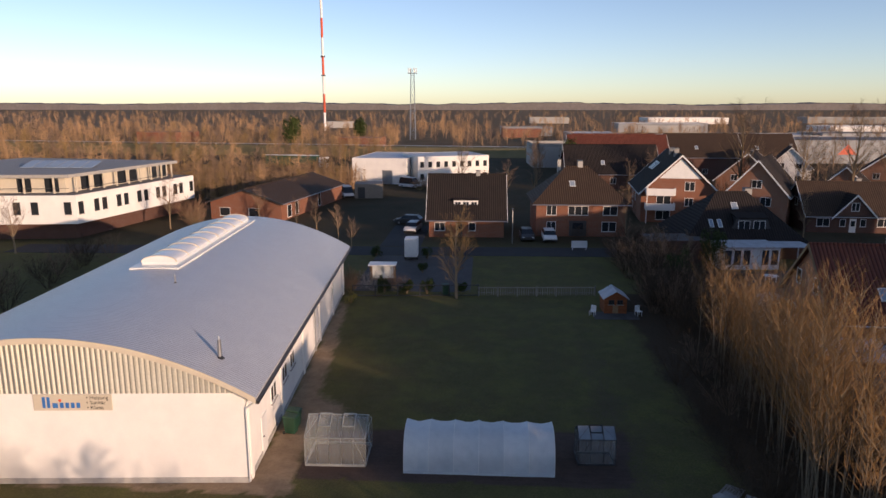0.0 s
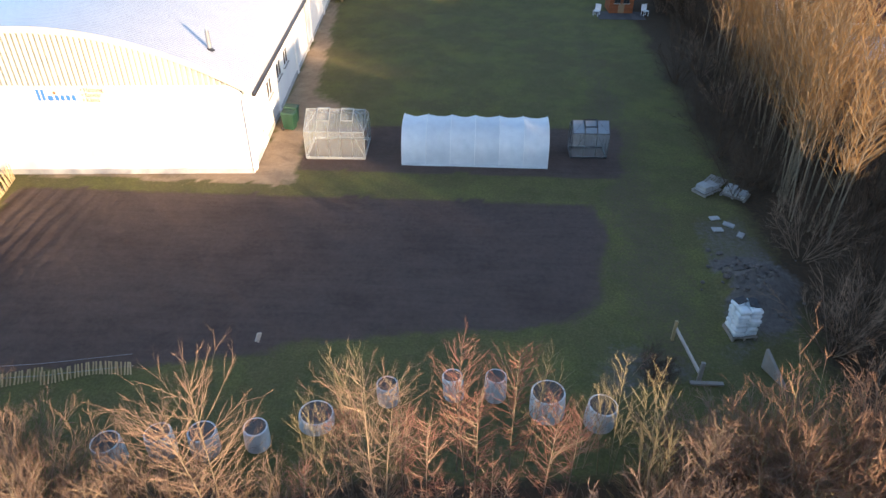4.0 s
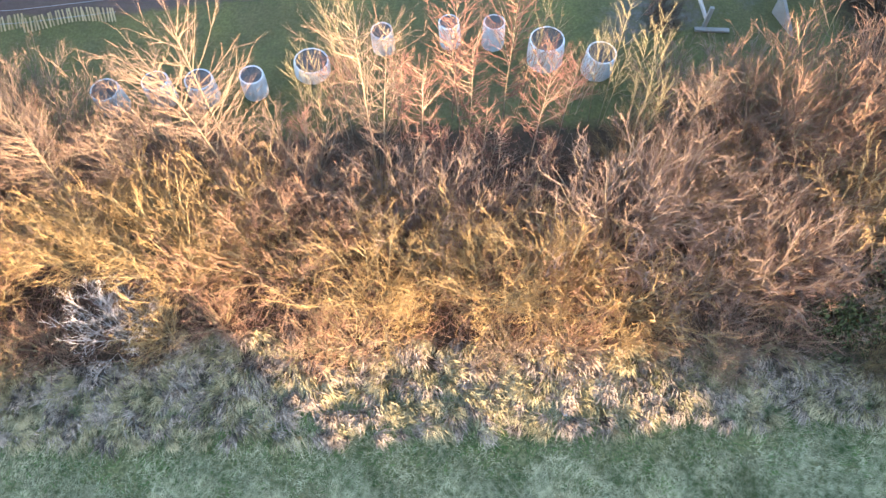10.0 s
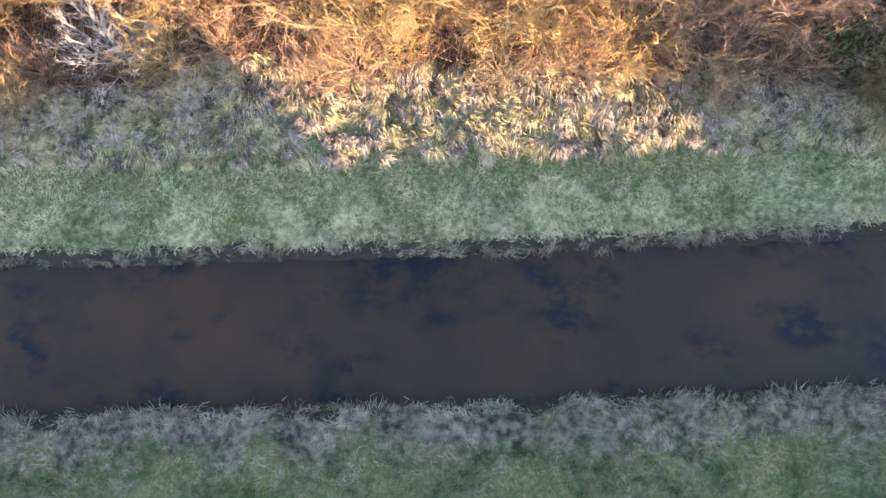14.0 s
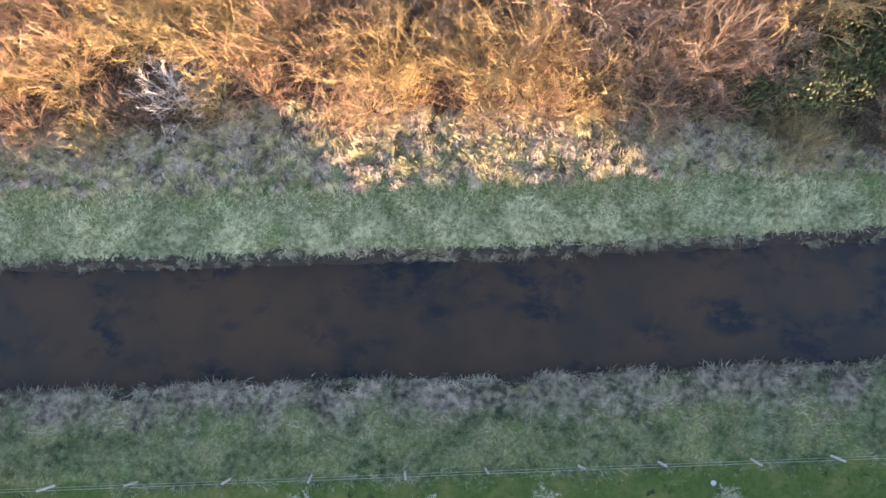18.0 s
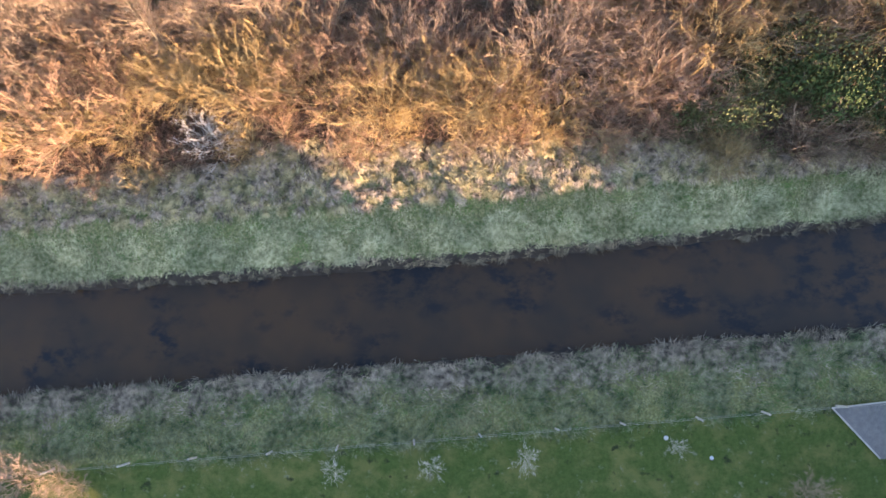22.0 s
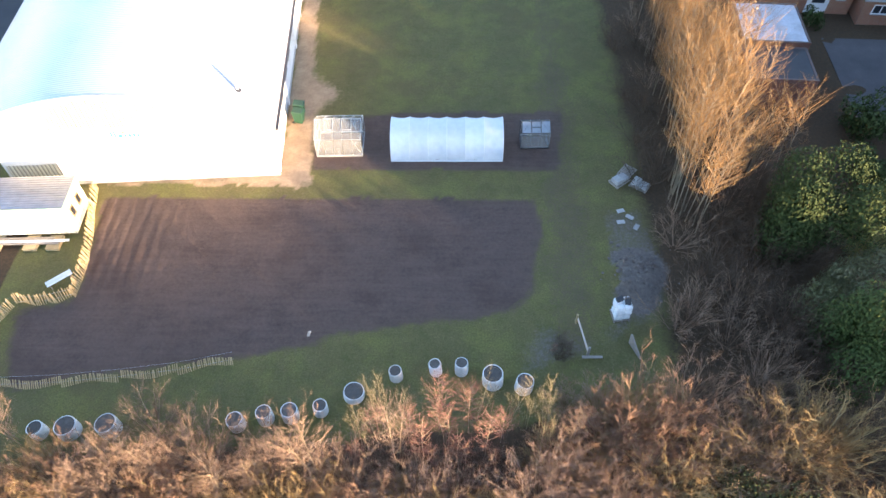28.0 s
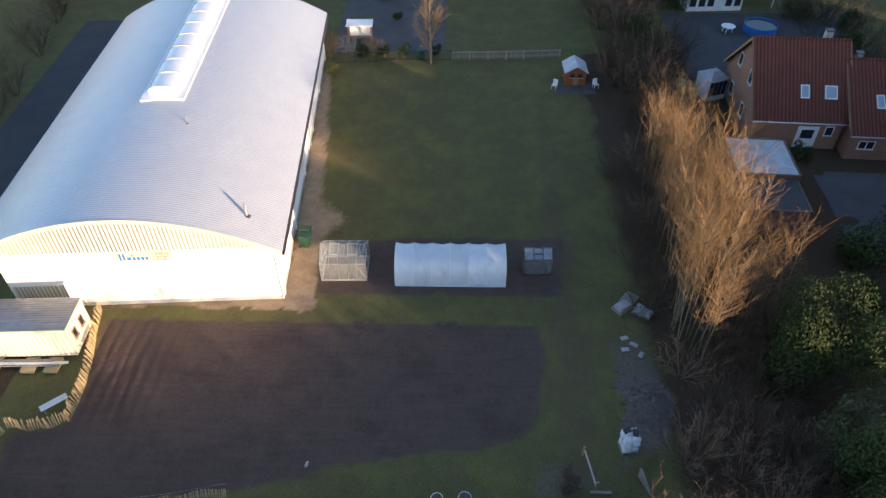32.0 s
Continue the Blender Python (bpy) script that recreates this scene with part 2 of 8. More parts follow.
M = {
    "white_render": plain("white_render", (0.80, 0.78, 0.73), (0.72, 0.70, 0.66), 0.6, 14, 0.85, 0, 0.15, 0.08),
    "white_paint": plain("white_paint", (0.78, 0.78, 0.76), (0.70, 0.70, 0.68), 1.5, 25, 0.5, 0, 0.05, 0.10),
    "cream_sheet": striped("cream_sheet", (0.62, 0.60, 0.50), (0.56, 0.54, 0.45), 0, 0.25, 0.5, 0.1, 0.9, 0.05, 0.25),
    "roof_sheet": striped("roof_sheet", (0.56, 0.57, 0.58), (0.50, 0.51, 0.53), 1, 0.20, 0.36, 0.18, 0.35, 0.02, 0.12),
    "zinc": plain("zinc", (0.45, 0.46, 0.47), (0.36, 0.37, 0.38), 2, 40, 0.35, 0.8, 0.05, 0.15),
    "dark_metal": plain("dark_metal", (0.06, 0.06, 0.065), (0.09, 0.09, 0.09), 2, 40, 0.4, 0.6, 0.05, 0.15),
    "white_metal": plain("white_metal", (0.75, 0.76, 0.74), (0.66, 0.68, 0.66), 3, 40, 0.35, 0.1, 0.03, 0.1),
    "concrete": plain("concrete", (0.42, 0.41, 0.38), (0.33, 0.32, 0.30), 3, 45, 0.9, 0, 0.3, 0.3),
    "soil_grey": plain("soil_grey", (0.088, 0.080, 0.070), (0.13, 0.118, 0.104), 5, 30, 0.95, 0, 0.6, 0.35, 0.03),
    "clod_grey": plain("clod_grey", (0.13, 0.11, 0.095), (0.20, 0.17, 0.145), 4, 30, 0.95, 0, 0.9, 0.35, 0.05),
    "asphalt": plain("asphalt", (0.055, 0.055, 0.058), (0.075, 0.074, 0.072), 0.4, 60, 0.9, 0, 0.2, 0.25),
    "paving": plain("paving", (0.085, 0.08, 0.078), (0.12, 0.11, 0.105), 0.5, 12, 0.9, 0, 0.2, 0.3),
    "brick": brick_mat("brick", (0.27, 0.10, 0.055), (0.20, 0.075, 0.043), (0.22, 0.18, 0.14)),
    "brick_light": brick_mat("brick_light", (0.34, 0.15, 0.085), (0.28, 0.12, 0.068), (0.33, 0.28, 0.22)),
    "brick_dark": brick_mat("brick_dark", (0.13, 0.06, 0.042), (0.10, 0.048, 0.036), (0.12, 0.10, 0.09)),
    "tile_red": striped("tile_red", (0.165, 0.050, 0.030), (0.12, 0.038, 0.025), 0, 0.30, 0.7, 0, 0.9, 0.06, 0.35, (0.09, 0.05, 0.04)),
    "tile_dark": striped("tile_dark", (0.027, 0.022, 0.020), (0.037, 0.029, 0.025), 0, 0.30, 0.85, 0, 0.8, 0.06, 0.3),
    "tile_brown": striped("tile_brown", (0.072, 0.047, 0.031), (0.055, 0.037, 0.026), 0, 0.30, 0.75, 0, 0.8, 0.06, 0.3),
    "flat_roof": plain("flat_roof", (0.16, 0.16, 0.165), (0.22, 0.21, 0.20), 0.7, 20, 0.9, 0, 0.2, 0.3),
    "pale_roof": plain("pale_roof", (0.55, 0.57, 0.60), (0.36, 0.36, 0.36), 1.2, 12, 0.6, 0, 0.1, 0.4),
    "glass": glass_mat("glass"),
    "clear": clear_mat("clear"),
    "film": plain("film", (0.62, 0.66, 0.67), (0.54, 0.58, 0.60), 2.2, 18, 0.35, 0, 0.25, 0.15, 0.02),
    "dome": plain("dome", (0.80, 0.80, 0.78), (0.72, 0.72, 0.70), 2, 18, 0.25, 0, 0.05, 0.1),
    "wood": plain("wood", (0.33, 0.22, 0.12), (0.25, 0.16, 0.09), 3, 40, 0.8, 0, 0.3, 0.4),
    "wood_grey": plain("wood_grey", (0.34, 0.30, 0.25), (0.25, 0.22, 0.18), 3, 40, 0.85, 0, 0.3, 0.4),
    "wood_red": plain("wood_red", (0.30, 0.10, 0.04), (0.24, 0.08, 0.03), 3, 40, 0.7, 0, 0.3, 0.3),
    "red_paint": plain("red_paint", (0.60, 0.09, 0.03), (0.52, 0.08, 0.03), 1, 20, 0.5, 0, 0.03, 0.1),
    "green_paint": plain("green_paint", (0.014, 0.055, 0.030), (0.02, 0.07, 0.04), 1, 20, 0.5, 0, 0.05, 0.2),
    "blue_paint": plain("blue_paint", (0.03, 0.14, 0.42), (0.04, 0.18, 0.48), 1, 20, 0.5, 0, 0.03, 0.1),
    "yellow_paint": plain("yellow_paint", (0.55, 0.38, 0.05), (0.50, 0.33, 0.05), 1, 20, 0.5, 0, 0.03, 0.1),
    "beige_board": plain("beige_board", (0.60, 0.54, 0.42), (0.54, 0.48, 0.37), 1, 20, 0.5, 0, 0.03, 0.1),
    "black": plain("black", (0.025, 0.025, 0.025), (0.035, 0.035, 0.035), 3, 30, 0.6, 0, 0.05, 0.2),
    "bark": plain("bark", (0.20, 0.145, 0.09), (0.27, 0.20, 0.12), 6, 60, 0.9, 0, 0.4, 0.4),
    "twig_gold": plain("twig_gold", (0.33, 0.22, 0.092), (0.255, 0.165, 0.072), 3, 60, 0.8, 0, 0, 0.4),
    "twig_red": plain("twig_red", (0.248, 0.12, 0.084), (0.2, 0.096, 0.068), 3, 60, 0.8, 0, 0, 0.4),
    "twig_grey": plain("twig_grey", (0.252, 0.169, 0.112), (0.187, 0.126, 0.083), 3, 60, 0.8, 0, 0, 0.4),
    "twig_pink": plain("twig_pink", (0.31, 0.21, 0.15), (0.25, 0.165, 0.115), 3, 60, 0.8, 0, 0, 0.4),
    "twig_belt": plain("twig_belt", (0.27, 0.16, 0.064), (0.21, 0.12, 0.05), 3, 60, 0.8, 0, 0, 0.3),
    "twig_orange": plain("twig_orange", (0.275, 0.16, 0.098), (0.215, 0.125, 0.078), 3, 60, 0.8, 0, 0, 0.4),
    "twig_pale": plain("twig_pale", (0.52, 0.45, 0.38), (0.42, 0.36, 0.3), 3, 60, 0.8, 0, 0, 0.3),
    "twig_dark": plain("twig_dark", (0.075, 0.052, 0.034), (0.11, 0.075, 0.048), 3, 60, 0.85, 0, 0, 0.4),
    "stem_green": plain("stem_green", (0.31, 0.25, 0.135), (0.24, 0.195, 0.105), 4, 60, 0.8, 0, 0, 0.4),
    "stem_tan": plain("stem_tan", (0.31, 0.235, 0.145), (0.24, 0.18, 0.11), 4, 60, 0.8, 0, 0, 0.4),
    "twig_tan": plain("twig_tan", (0.27, 0.175, 0.115), (0.21, 0.135, 0.09), 3, 60, 0.8, 0, 0, 0.4),
    "stem_pale": plain("stem_pale", (0.307, 0.234, 0.15), (0.243, 0.182, 0.115), 4, 60, 0.8, 0, 0, 0.4),
    "leaf_dark": plain("leaf_dark", (0.026, 0.044, 0.011), (0.062, 0.082, 0.021), 3, 25, 0.8, 0, 0, 0.4),
    "leaf_olive": plain("leaf_olive", (0.075, 0.085, 0.028), (0.12, 0.12, 0.04), 2, 25, 0.55, 0, 0, 0.4),
    "leaf_yellow": plain("leaf_yellow", (0.20, 0.17, 0.03), (0.15, 0.14, 0.03), 2, 25, 0.6, 0, 0, 0.3),
    "leaf_ivy": plain("leaf_ivy", (0.045, 0.058, 0.018), (0.105, 0.10, 0.032), 9, 25, 0.7, 0, 0, 0.4),
    "blade_green": blades("blade_green", (0.065, 0.095, 0.026), (0.52, 0.45, 0.25)),
    "blade_deep": blades("blade_deep", (0.018, 0.040, 0.010), (0.235, 0.22, 0.115), 4.5),
    "blade_dead": blades("blade_dead", (0.055, 0.040, 0.027), (0.52, 0.40, 0.28), 5.0),
    "blade_dry": blades("blade_dry", (0.13, 0.115, 0.048), (0.50, 0.40, 0.205), 3.5),
    "blade_sage": blades("blade_sage", (0.10, 0.115, 0.036), (0.56, 0.50, 0.28), 6.0),
    "blade_fresh": blades("blade_fresh", (0.035, 0.085, 0.014), (0.15, 0.23, 0.05), 5.0),
    "blade_hay": blades("blade_hay", (0.045, 0.033, 0.023), (0.37, 0.285, 0.20), 4.5),
    "blade_moss": blades("blade_moss", (0.020, 0.055, 0.009), (0.095, 0.15, 0.034), 4.0),
    "blade_lip": blades("blade_lip", (0.04, 0.031, 0.021), (0.36, 0.28, 0.17), 7.0),
}


# ---- mesh helpers ----
def box(bm, x0, x1, y0, y1, z0, z1, m=None):
    v = [bm.verts.new((x, y, z)) for z in (z0, z1) for x, y in ((x0, y0), (x1, y0), (x1, y1), (x0, y1))]
    for f in ((3, 2, 1, 0), (4, 5, 6, 7), (0, 1, 5, 4), (1, 2, 6, 5), (2, 3, 7, 6), (3, 0, 4, 7)):
        bm.faces.new([v[i] for i in f])
    if m is not None:
        for w in v:
            w.co = m @ w.co
    return bm


def boxes(*bs):
    bm = bmesh.new()
    for b in bs:
        box(bm, *b)
    return bm


def cyl(bm, p, q, r0, r1, n=10, cap=True):
    p, q = Vector(p), Vector(q)
    d = (q - p).normalized()
    a = d.orthogonal().normalized()
    b = d.cross(a)
    rings = [[bm.verts.new(c + r * (math.cos(2 * math.pi * i / n) * a + math.sin(2 * math.pi * i / n) * b)) for i in range(n)] for c, r in ((p, r0), (q, r1))]
    for i in range(n):
        bm.faces.new((rings[0][i], rings[0][(i + 1) % n], rings[1][(i + 1) % n], rings[1][i]))
    if cap:
        bm.faces.new(rings[0][::-1])
        bm.faces.new(rings[1])
    return bm


def beam(bm, p, q, w):
    return cyl(bm, p, q, w * 0.7, w * 0.7, 4)


def solid(bm, bottom, top):
    """A closed solid between two rings of as many points."""
    a, b = [bm.verts.new(p) for p in bottom], [bm.verts.new(p) for p in top]
    n = len(a)
    for i in range(n):
        bm.faces.new((a[i], a[(i + 1) % n], b[(i + 1) % n], b[i]))
    bm.faces.new(a[::-1])
    bm.faces.new(b)
    return bm


def mesh_of(name, bm, mat, smooth=False, bevel=0.0):
    if bevel:
        bmesh.ops.bevel(bm, geom=bm.edges[:], offset=bevel, segments=1, affect="EDGES")
    bmesh.ops.recalc_face_normals(bm, faces=bm.faces[:])
    me = bpy.data.meshes.new(name)
    bm.to_mesh(me)
    bm.free()
    if smooth:
        me.polygons.foreach_set("use_smooth", [True] * len(me.polygons))
    me.materials.append(mat if isinstance(mat, bpy.types.Material) else M[mat])
    return me


def part(name, bm, mat, parent, label="", m=None, smooth=False, bevel=0.0):
    ob = new(name, mesh_of(name, bm, mat, smooth, bevel) if isinstance(bm, bmesh.types.BMesh) else bm)
    ob.parent = parent
    if m is not None:
        ob.matrix_basis = m
    return tagged(ob, label)


def thing(name, m, label, category, group="", kind=""):
    ob = new(name)
    ob.empty_display_size = 0.2
    ob.matrix_basis = m
    return tagged(ob, label, category, group, kind)


def single(name, bm, mat, m, label, category, group="", kind="", smooth=False, bevel=0.0):
    ob = new(name, mesh_of(name, bm, mat, smooth, bevel) if isinstance(bm, bmesh.types.BMesh) else bm)
    ob.matrix_basis = m
    return tagged(ob, label, category, group, kind)


def raw(name, verts, faces, mat, smooth=False):
    me = bpy.data.meshes.new(name)
    me.from_pydata(verts, [], faces)
    me.materials.append(M[mat])
    if smooth:
        me.polygons.foreach_set("use_smooth", [True] * len(me.polygons))
    return me


# ---- ground, ditch and water ----
WATER = -0.9


def north_edge(x):
    return 0.35 + 0.092 * x + 0.0008 * min(abs(x), 40) ** 2


def south_edge(x):
    return -3.15 + 0.09 * x


def inside(poly, x, y):
    c, n = False, len(poly)
    for i in range(n):
        (x0, y0), (x1, y1) = poly[i], poly[i - 1]
        if (y0 > y) != (y1 > y) and x < (x1 - x0) * (y - y0) / (y1 - y0) + x0:
            c = not c
    return c


FIELD = [(-22.3, 27.6), (-9.3, 27.7), (5.6, 27.6), (5.9, 25.5), (5.0, 20.2), (3.4, 18.9), (-6.6, 17.4), (-7.2, 16.8), (-11, 16.0), (-16, 15.4), (-23.1, 14.0), (-24.6, 18.9), (-21.3, 19.8)]
BED = [(-9.2, 30.3), (-9.0, 35.2), (-2, 36.0), (8.0, 36.3), (7.6, 30.3)]
SAND = [(-22.5, 28.9), (-10.6, 28.6), (-9.1, 28.6), (-9.0, 31), (-9.6, 35.6), (-8.0, 38.6), (-10.2, 40.0), (-12.3, 60), (-13.4, 62), (-11.2, 30.0), (-22.5, 29.5)]
TRACK = [(6.2, 16.5), (6.0, 27), (6.6, 40), (7.6, 52), (8.6, 52), (8.8, 36), (9.0, 27), (8.8, 20), (8.0, 16.8)]
MUD = [(9.9, 19.5), (10.2, 26.5), (12.2, 27.0), (13.0, 22.0), (12.0, 18.6), (4.0, 15.0), (5.5, 18.4), (8.5, 17.2)]
FENCE_S = lambda x: -6.03 + 0.091 * x


def edge_noise(x, y, s=0.6):
    return noise.noise((x * s, y * s, 0.3)) * 0.5 + noise.noise((x * 2.3, y * 2.3, 4.0)) * 0.22


def ground_z(x, y):
    n, s = north_edge(x), south_edge(x)
    w = edge_noise(x, 0, 1.2) * 0.25
    if y > n:
        d = y - n + w
        z = -0.28 - 0.75 * max(0.0, 1 - d / 0.35) if d < 0.35 else -0.28 * max(0.0, 1 - (d - 0.35) / 3.2) ** 1.4
    elif y < s:
        d = s - y + w
        z = -0.35 - 0.7 * max(0.0, 1 - d / 0.45) if d < 0.45 else -0.35 * max(0.0, 1 - (d - 0.45) / 2.6) ** 1.3
    else:
        z = -1.45
    if -40 < x < 45 and -14 < y < 75:
        z += 0.05 * noise.noise((x * 0.35, y * 0.35, 1.0))
        if inside(FIELD, x, y):
            z += 0.03 * noise.noise((x * 1.1, y * 5.0, 2.0)) + 0.03 * noise.noise((x * 4, y * 4, 5.0)) - 0.03
            if x < -15:
                z += 0.07 * math.sin(x * 9 + 2.2 * noise.noise((x * .5, y * .5, 9.0))) * min(1, (-15 - x) / 4) * max(0, min(1, (y - 17) / 5))
        hx, hy = (x - 11.2) / 1.7, (y - 21.6) / 1.6
        r = hx * hx + hy * hy
        if r < 1:
            z += 0.75 * (1 - r) * (1 + 0.5 * noise.noise((x * 2, y * 2, 7.0)))
    return z


def axis(parts):
    out = []
    for a, b, step in parts:
        n = max(1, round((b - a) / step))
        out += [a + (b - a) * i / n for i in range(n)]
    return out + [parts[-1][1]]


def soft(test, x, y, r):
    return (test(x, y) + test(x + r, y) + test(x - r, y) + test(x, y + r) + test(x, y - r)) / 5


def build_ground():
    xs = axis([(-4000, -400, 600), (-400, -60, 40), (-60, -27, 3), (-27, 22, 0.26), (22, 60, 2), (60, 400, 40), (400, 4000, 600)])
    ys = axis([(-800, -60, 80), (-60, -12, 4), (-12, 8, 0.2), (8, 40, 0.26), (40, 66, 0.8), (66, 130, 4), (130, 600, 40), (600, 4500, 500)])
    verts = [(x, y, ground_z(x, y)) for y in ys for x in xs]
    w = len(xs)
    faces = [(j * w + i, j * w + i + 1, (j + 1) * w + i + 1, (j + 1) * w + i) for j in range(len(ys) - 1) for i in range(w - 1)]
    me = bpy.data.meshes.new("ground")
    me.from_pydata(verts, [], faces)
    zone, dry = me.attributes.new("zone", "FLOAT_COLOR", "POINT"), me.attributes.new("dry", "FLOAT_COLOR", "POINT")
    a, b = [], []
    for x, y, z in verts:
        near = -45 < x < 50 and -16 < y < 100
        e, f = (edge_noise(x, y, 0.5) * 0.5, edge_noise(y + 9, x, 0.5) * 0.5) if near else (0, 0)
        soil = soft(lambda u, w: inside(FIELD, u, w) or inside(BED, u, w), x + e, y + f, 0.45) if near and y > 12 else 0.0
        if near and 5 < x < 10 and y > 14:
            soil = max(soil, 0.43 * soft(lambda u, w: inside(TRACK, u, w), x + e * 3, y + f * 3, 0.7))
        sand = soft(lambda u, w: inside(SAND, u, w), x + e * 1.6, y + f * 1.6, 0.6) if near and x < -6 and y > 26 else 0.0
        mud = soft(lambda u, w: inside(MUD, u, w), x + e * 2, y + f * 2, 0.5) if near and x > 3 and y > 13 else 0.0
        if mud and math.hypot(x - 11.2, y - 21.4) > 2.3:
            mud *= 0.55
        n, s = north_edge(x), south_edge(x)
        bank = 1.0 if s - 0.5 < y < n + 0.5 else 0.0
        thick = 0.0
        if near and n + 3.2 < y < 13 + 0.09 * x:
            thick = max(0.0, min(1.0, (y - n - 3.7 - 2 * e) / 0.8, (12.4 + 0.09 * x + 2 * e - y) / 0.8))
        if near and x > 10 and 4 < y < 66:
            thick = max(thick, min(1.0, max(0.0, (x - 11.6 - 3 * e) / 1.8)))
        if x < -26 and 5 < y < 28:
            thick = 1.0
        a += [soil, sand, bank, mud]
        dn, ds = y - n, s - y
        side = 1.0 if near and (0 < dn < 5.2 or 0 < ds < 3.0) else 0.0
        straw = 0.75 * max(0.0, 1 - dn / 1.0) + 0.30 * max(0.0, 1 - abs(dn - 1.6) / 0.9) + 0.85 * max(0.0, 1 - abs(dn - 3.6) / 1.5) if dn > 0 else 0.95 * max(0.0, 1 - ds / 1.5) + 0.2
        side = 0.5 if side and ds > 0 else side
        straw += 0.55 * noise.noise((x * 0.45, y * 1.1, 8.0)) if side else 0.0
        lawn = 1.0 if near and y < FENCE_S(x) else 0.0
        b += [max(0.0, min(1.0, straw)), thick, lawn, side]
    zone.data.foreach_set("color", a)
    dry.data.foreach_set("color", b)
    me.polygons.foreach_set("use_smooth", [True] * len(me.polygons))
    m, nt, bs, co = material("ground")
    at = []
    for nm in ("zone", "dry"):
        n = nt.nodes.new("ShaderNodeAttribute")
        n.attribute_name = nm
        sp = nt.nodes.new("ShaderNodeSeparateColor")
        nt.links.new(n.outputs["Color"], sp.inputs[0])
        at += list(sp.outputs[:3])
        at.append(n.outputs["Alpha"])
    big, mid, fine, tiny = (noise_node(nt, co, s, 5, 0.7) for s in (0.12, 0.9, 5.0, 34.0))
    grass = mix(nt, ramp(nt, mid, 0.3, 0.7), (0.110, 0.112, 0.038), (0.175, 0.15, 0.064))
    grass = mix(nt, math_node(nt, "MULTIPLY", ramp(nt, fine, 0.45, 0.75), 0.6), grass, (0.21, 0.17, 0.085))
    grass = mix(nt, ramp(nt, big, 0.48, 0.68), grass, (0.15, 0.122, 0.055))
    grass = mix(nt, math_node(nt, "MULTIPLY", ramp(nt, noise_node(nt, co, 0.33, 6, 0.7), 0.46, 0.64), 0.8), grass, (0.20, 0.19, 0.058))
    lawn = mix(nt, ramp(nt, fine, 0.3, 0.7), (0.034, 0.058, 0.010), (0.068, 0.092, 0.020))
    lawn = mix(nt, math_node(nt, "MULTIPLY", ramp(nt, mid, 0.46, 0.62), 0.8), lawn, (0.12, 0.115, 0.032))
    lawn = mix(nt, ramp(nt, noise_node(nt, co, 2.6, 4, 0.6), 0.60, 0.72), lawn, (0.15, 0.15, 0.085))
    lawn = mix(nt, ramp(nt, noise_node(nt, co, 1.7, 4, 0.6), 0.38, 0.30), lawn, (0.022, 0.030, 0.010))
    straw = mix(nt, ramp(nt, fine, 0.3, 0.7), (0.46, 0.38, 0.24), (0.17, 0.145, 0.07))
    sage = mix(nt, ramp(nt, fine, 0.3, 0.7), (0.14, 0.155, 0.045), (0.34, 0.295, 0.14))
    litter = mix(nt, ramp(nt, fine, 0.3, 0.7), (0.10, 0.062, 0.034), (0.055, 0.042, 0.026))
    speck = ramp(nt, noise_node(nt, co, 11.0, 3, 0.6), 0.36, 0.62)
    sage = mix(nt, math_node(nt, "MULTIPLY", speck, 0.7), sage, (0.045, 0.058, 0.018))
    straw = mix(nt, math_node(nt, "MULTIPLY", speck, 0.6), straw, (0.07, 0.065, 0.03))
    grass = mix(nt, math_node(nt, "MULTIPLY", speck, 0.45), grass, (0.06, 0.062, 0.02))
    soil = mix(nt, ramp(nt, mid, 0.3, 0.7), (0.112, 0.077, 0.062), (0.084, 0.059, 0.049))
    soil = mix(nt, math_node(nt, "MULTIPLY", ramp(nt, fine, 0.4, 0.8), 0.5), soil, (0.18, 0.13, 0.10))
    rows = nt.nodes.new("ShaderNodeMapping")
    rows.inputs["Scale"].default_value = (0.16, 2.2, 1.0)
    nt.links.new(co, rows.inputs[0])
    soil = mix(nt, math_node(nt, "MULTIPLY", ramp(nt, noise_node(nt, rows.outputs[0], 1.6, 4, 0.6), 0.42, 0.66), 0.36), soil, (0.145, 0.105, 0.086))
    soil = mix(nt, math_node(nt, "MULTIPLY", ramp(nt, noise_node(nt, co, 0.28, 4, 0.65), 0.5, 0.64), 0.35), soil, (0.062, 0.038, 0.031))
    sand = mix(nt, ramp(nt, mid, 0.35, 0.7), (0.42, 0.31, 0.20), (0.26, 0.185, 0.12))
    heap = mix(nt, ramp(nt, fine, 0.3, 0.7), (0.12, 0.10, 0.085), (0.20, 0.17, 0.145))
    mud = mix(nt, ramp(nt, fine, 0.3, 0.7), (0.022, 0.017, 0.013), (0.055, 0.043, 0.034))

    def mask(v):
        jig = math_node(nt, "ADD", v, math_node(nt, "MULTIPLY", math_node(nt, "SUBTRACT", fine, 0.5), 0.9))
        return ramp(nt, jig, 0.22, 0.78)
    place = nt.nodes.new("ShaderNodeSeparateXYZ")
    nt.links.new(co, place.inputs[0])
    grass = mix(nt, ramp(nt, place.outputs[1], 82.0, 92.0), grass, mix(nt, ramp(nt, big, 0.35, 0.65), (0.050, 0.046, 0.022), (0.085, 0.062, 0.034)))
    grass = mix(nt, ramp(nt, place.outputs[1], 230.0, 300.0), grass, mix(nt, ramp(nt, big, 0.35, 0.65), (0.20, 0.135, 0.072), (0.13, 0.095, 0.05)))
    col = mix(nt, mask(at[7]), grass, mix(nt, mask(at[4]), sage, straw))
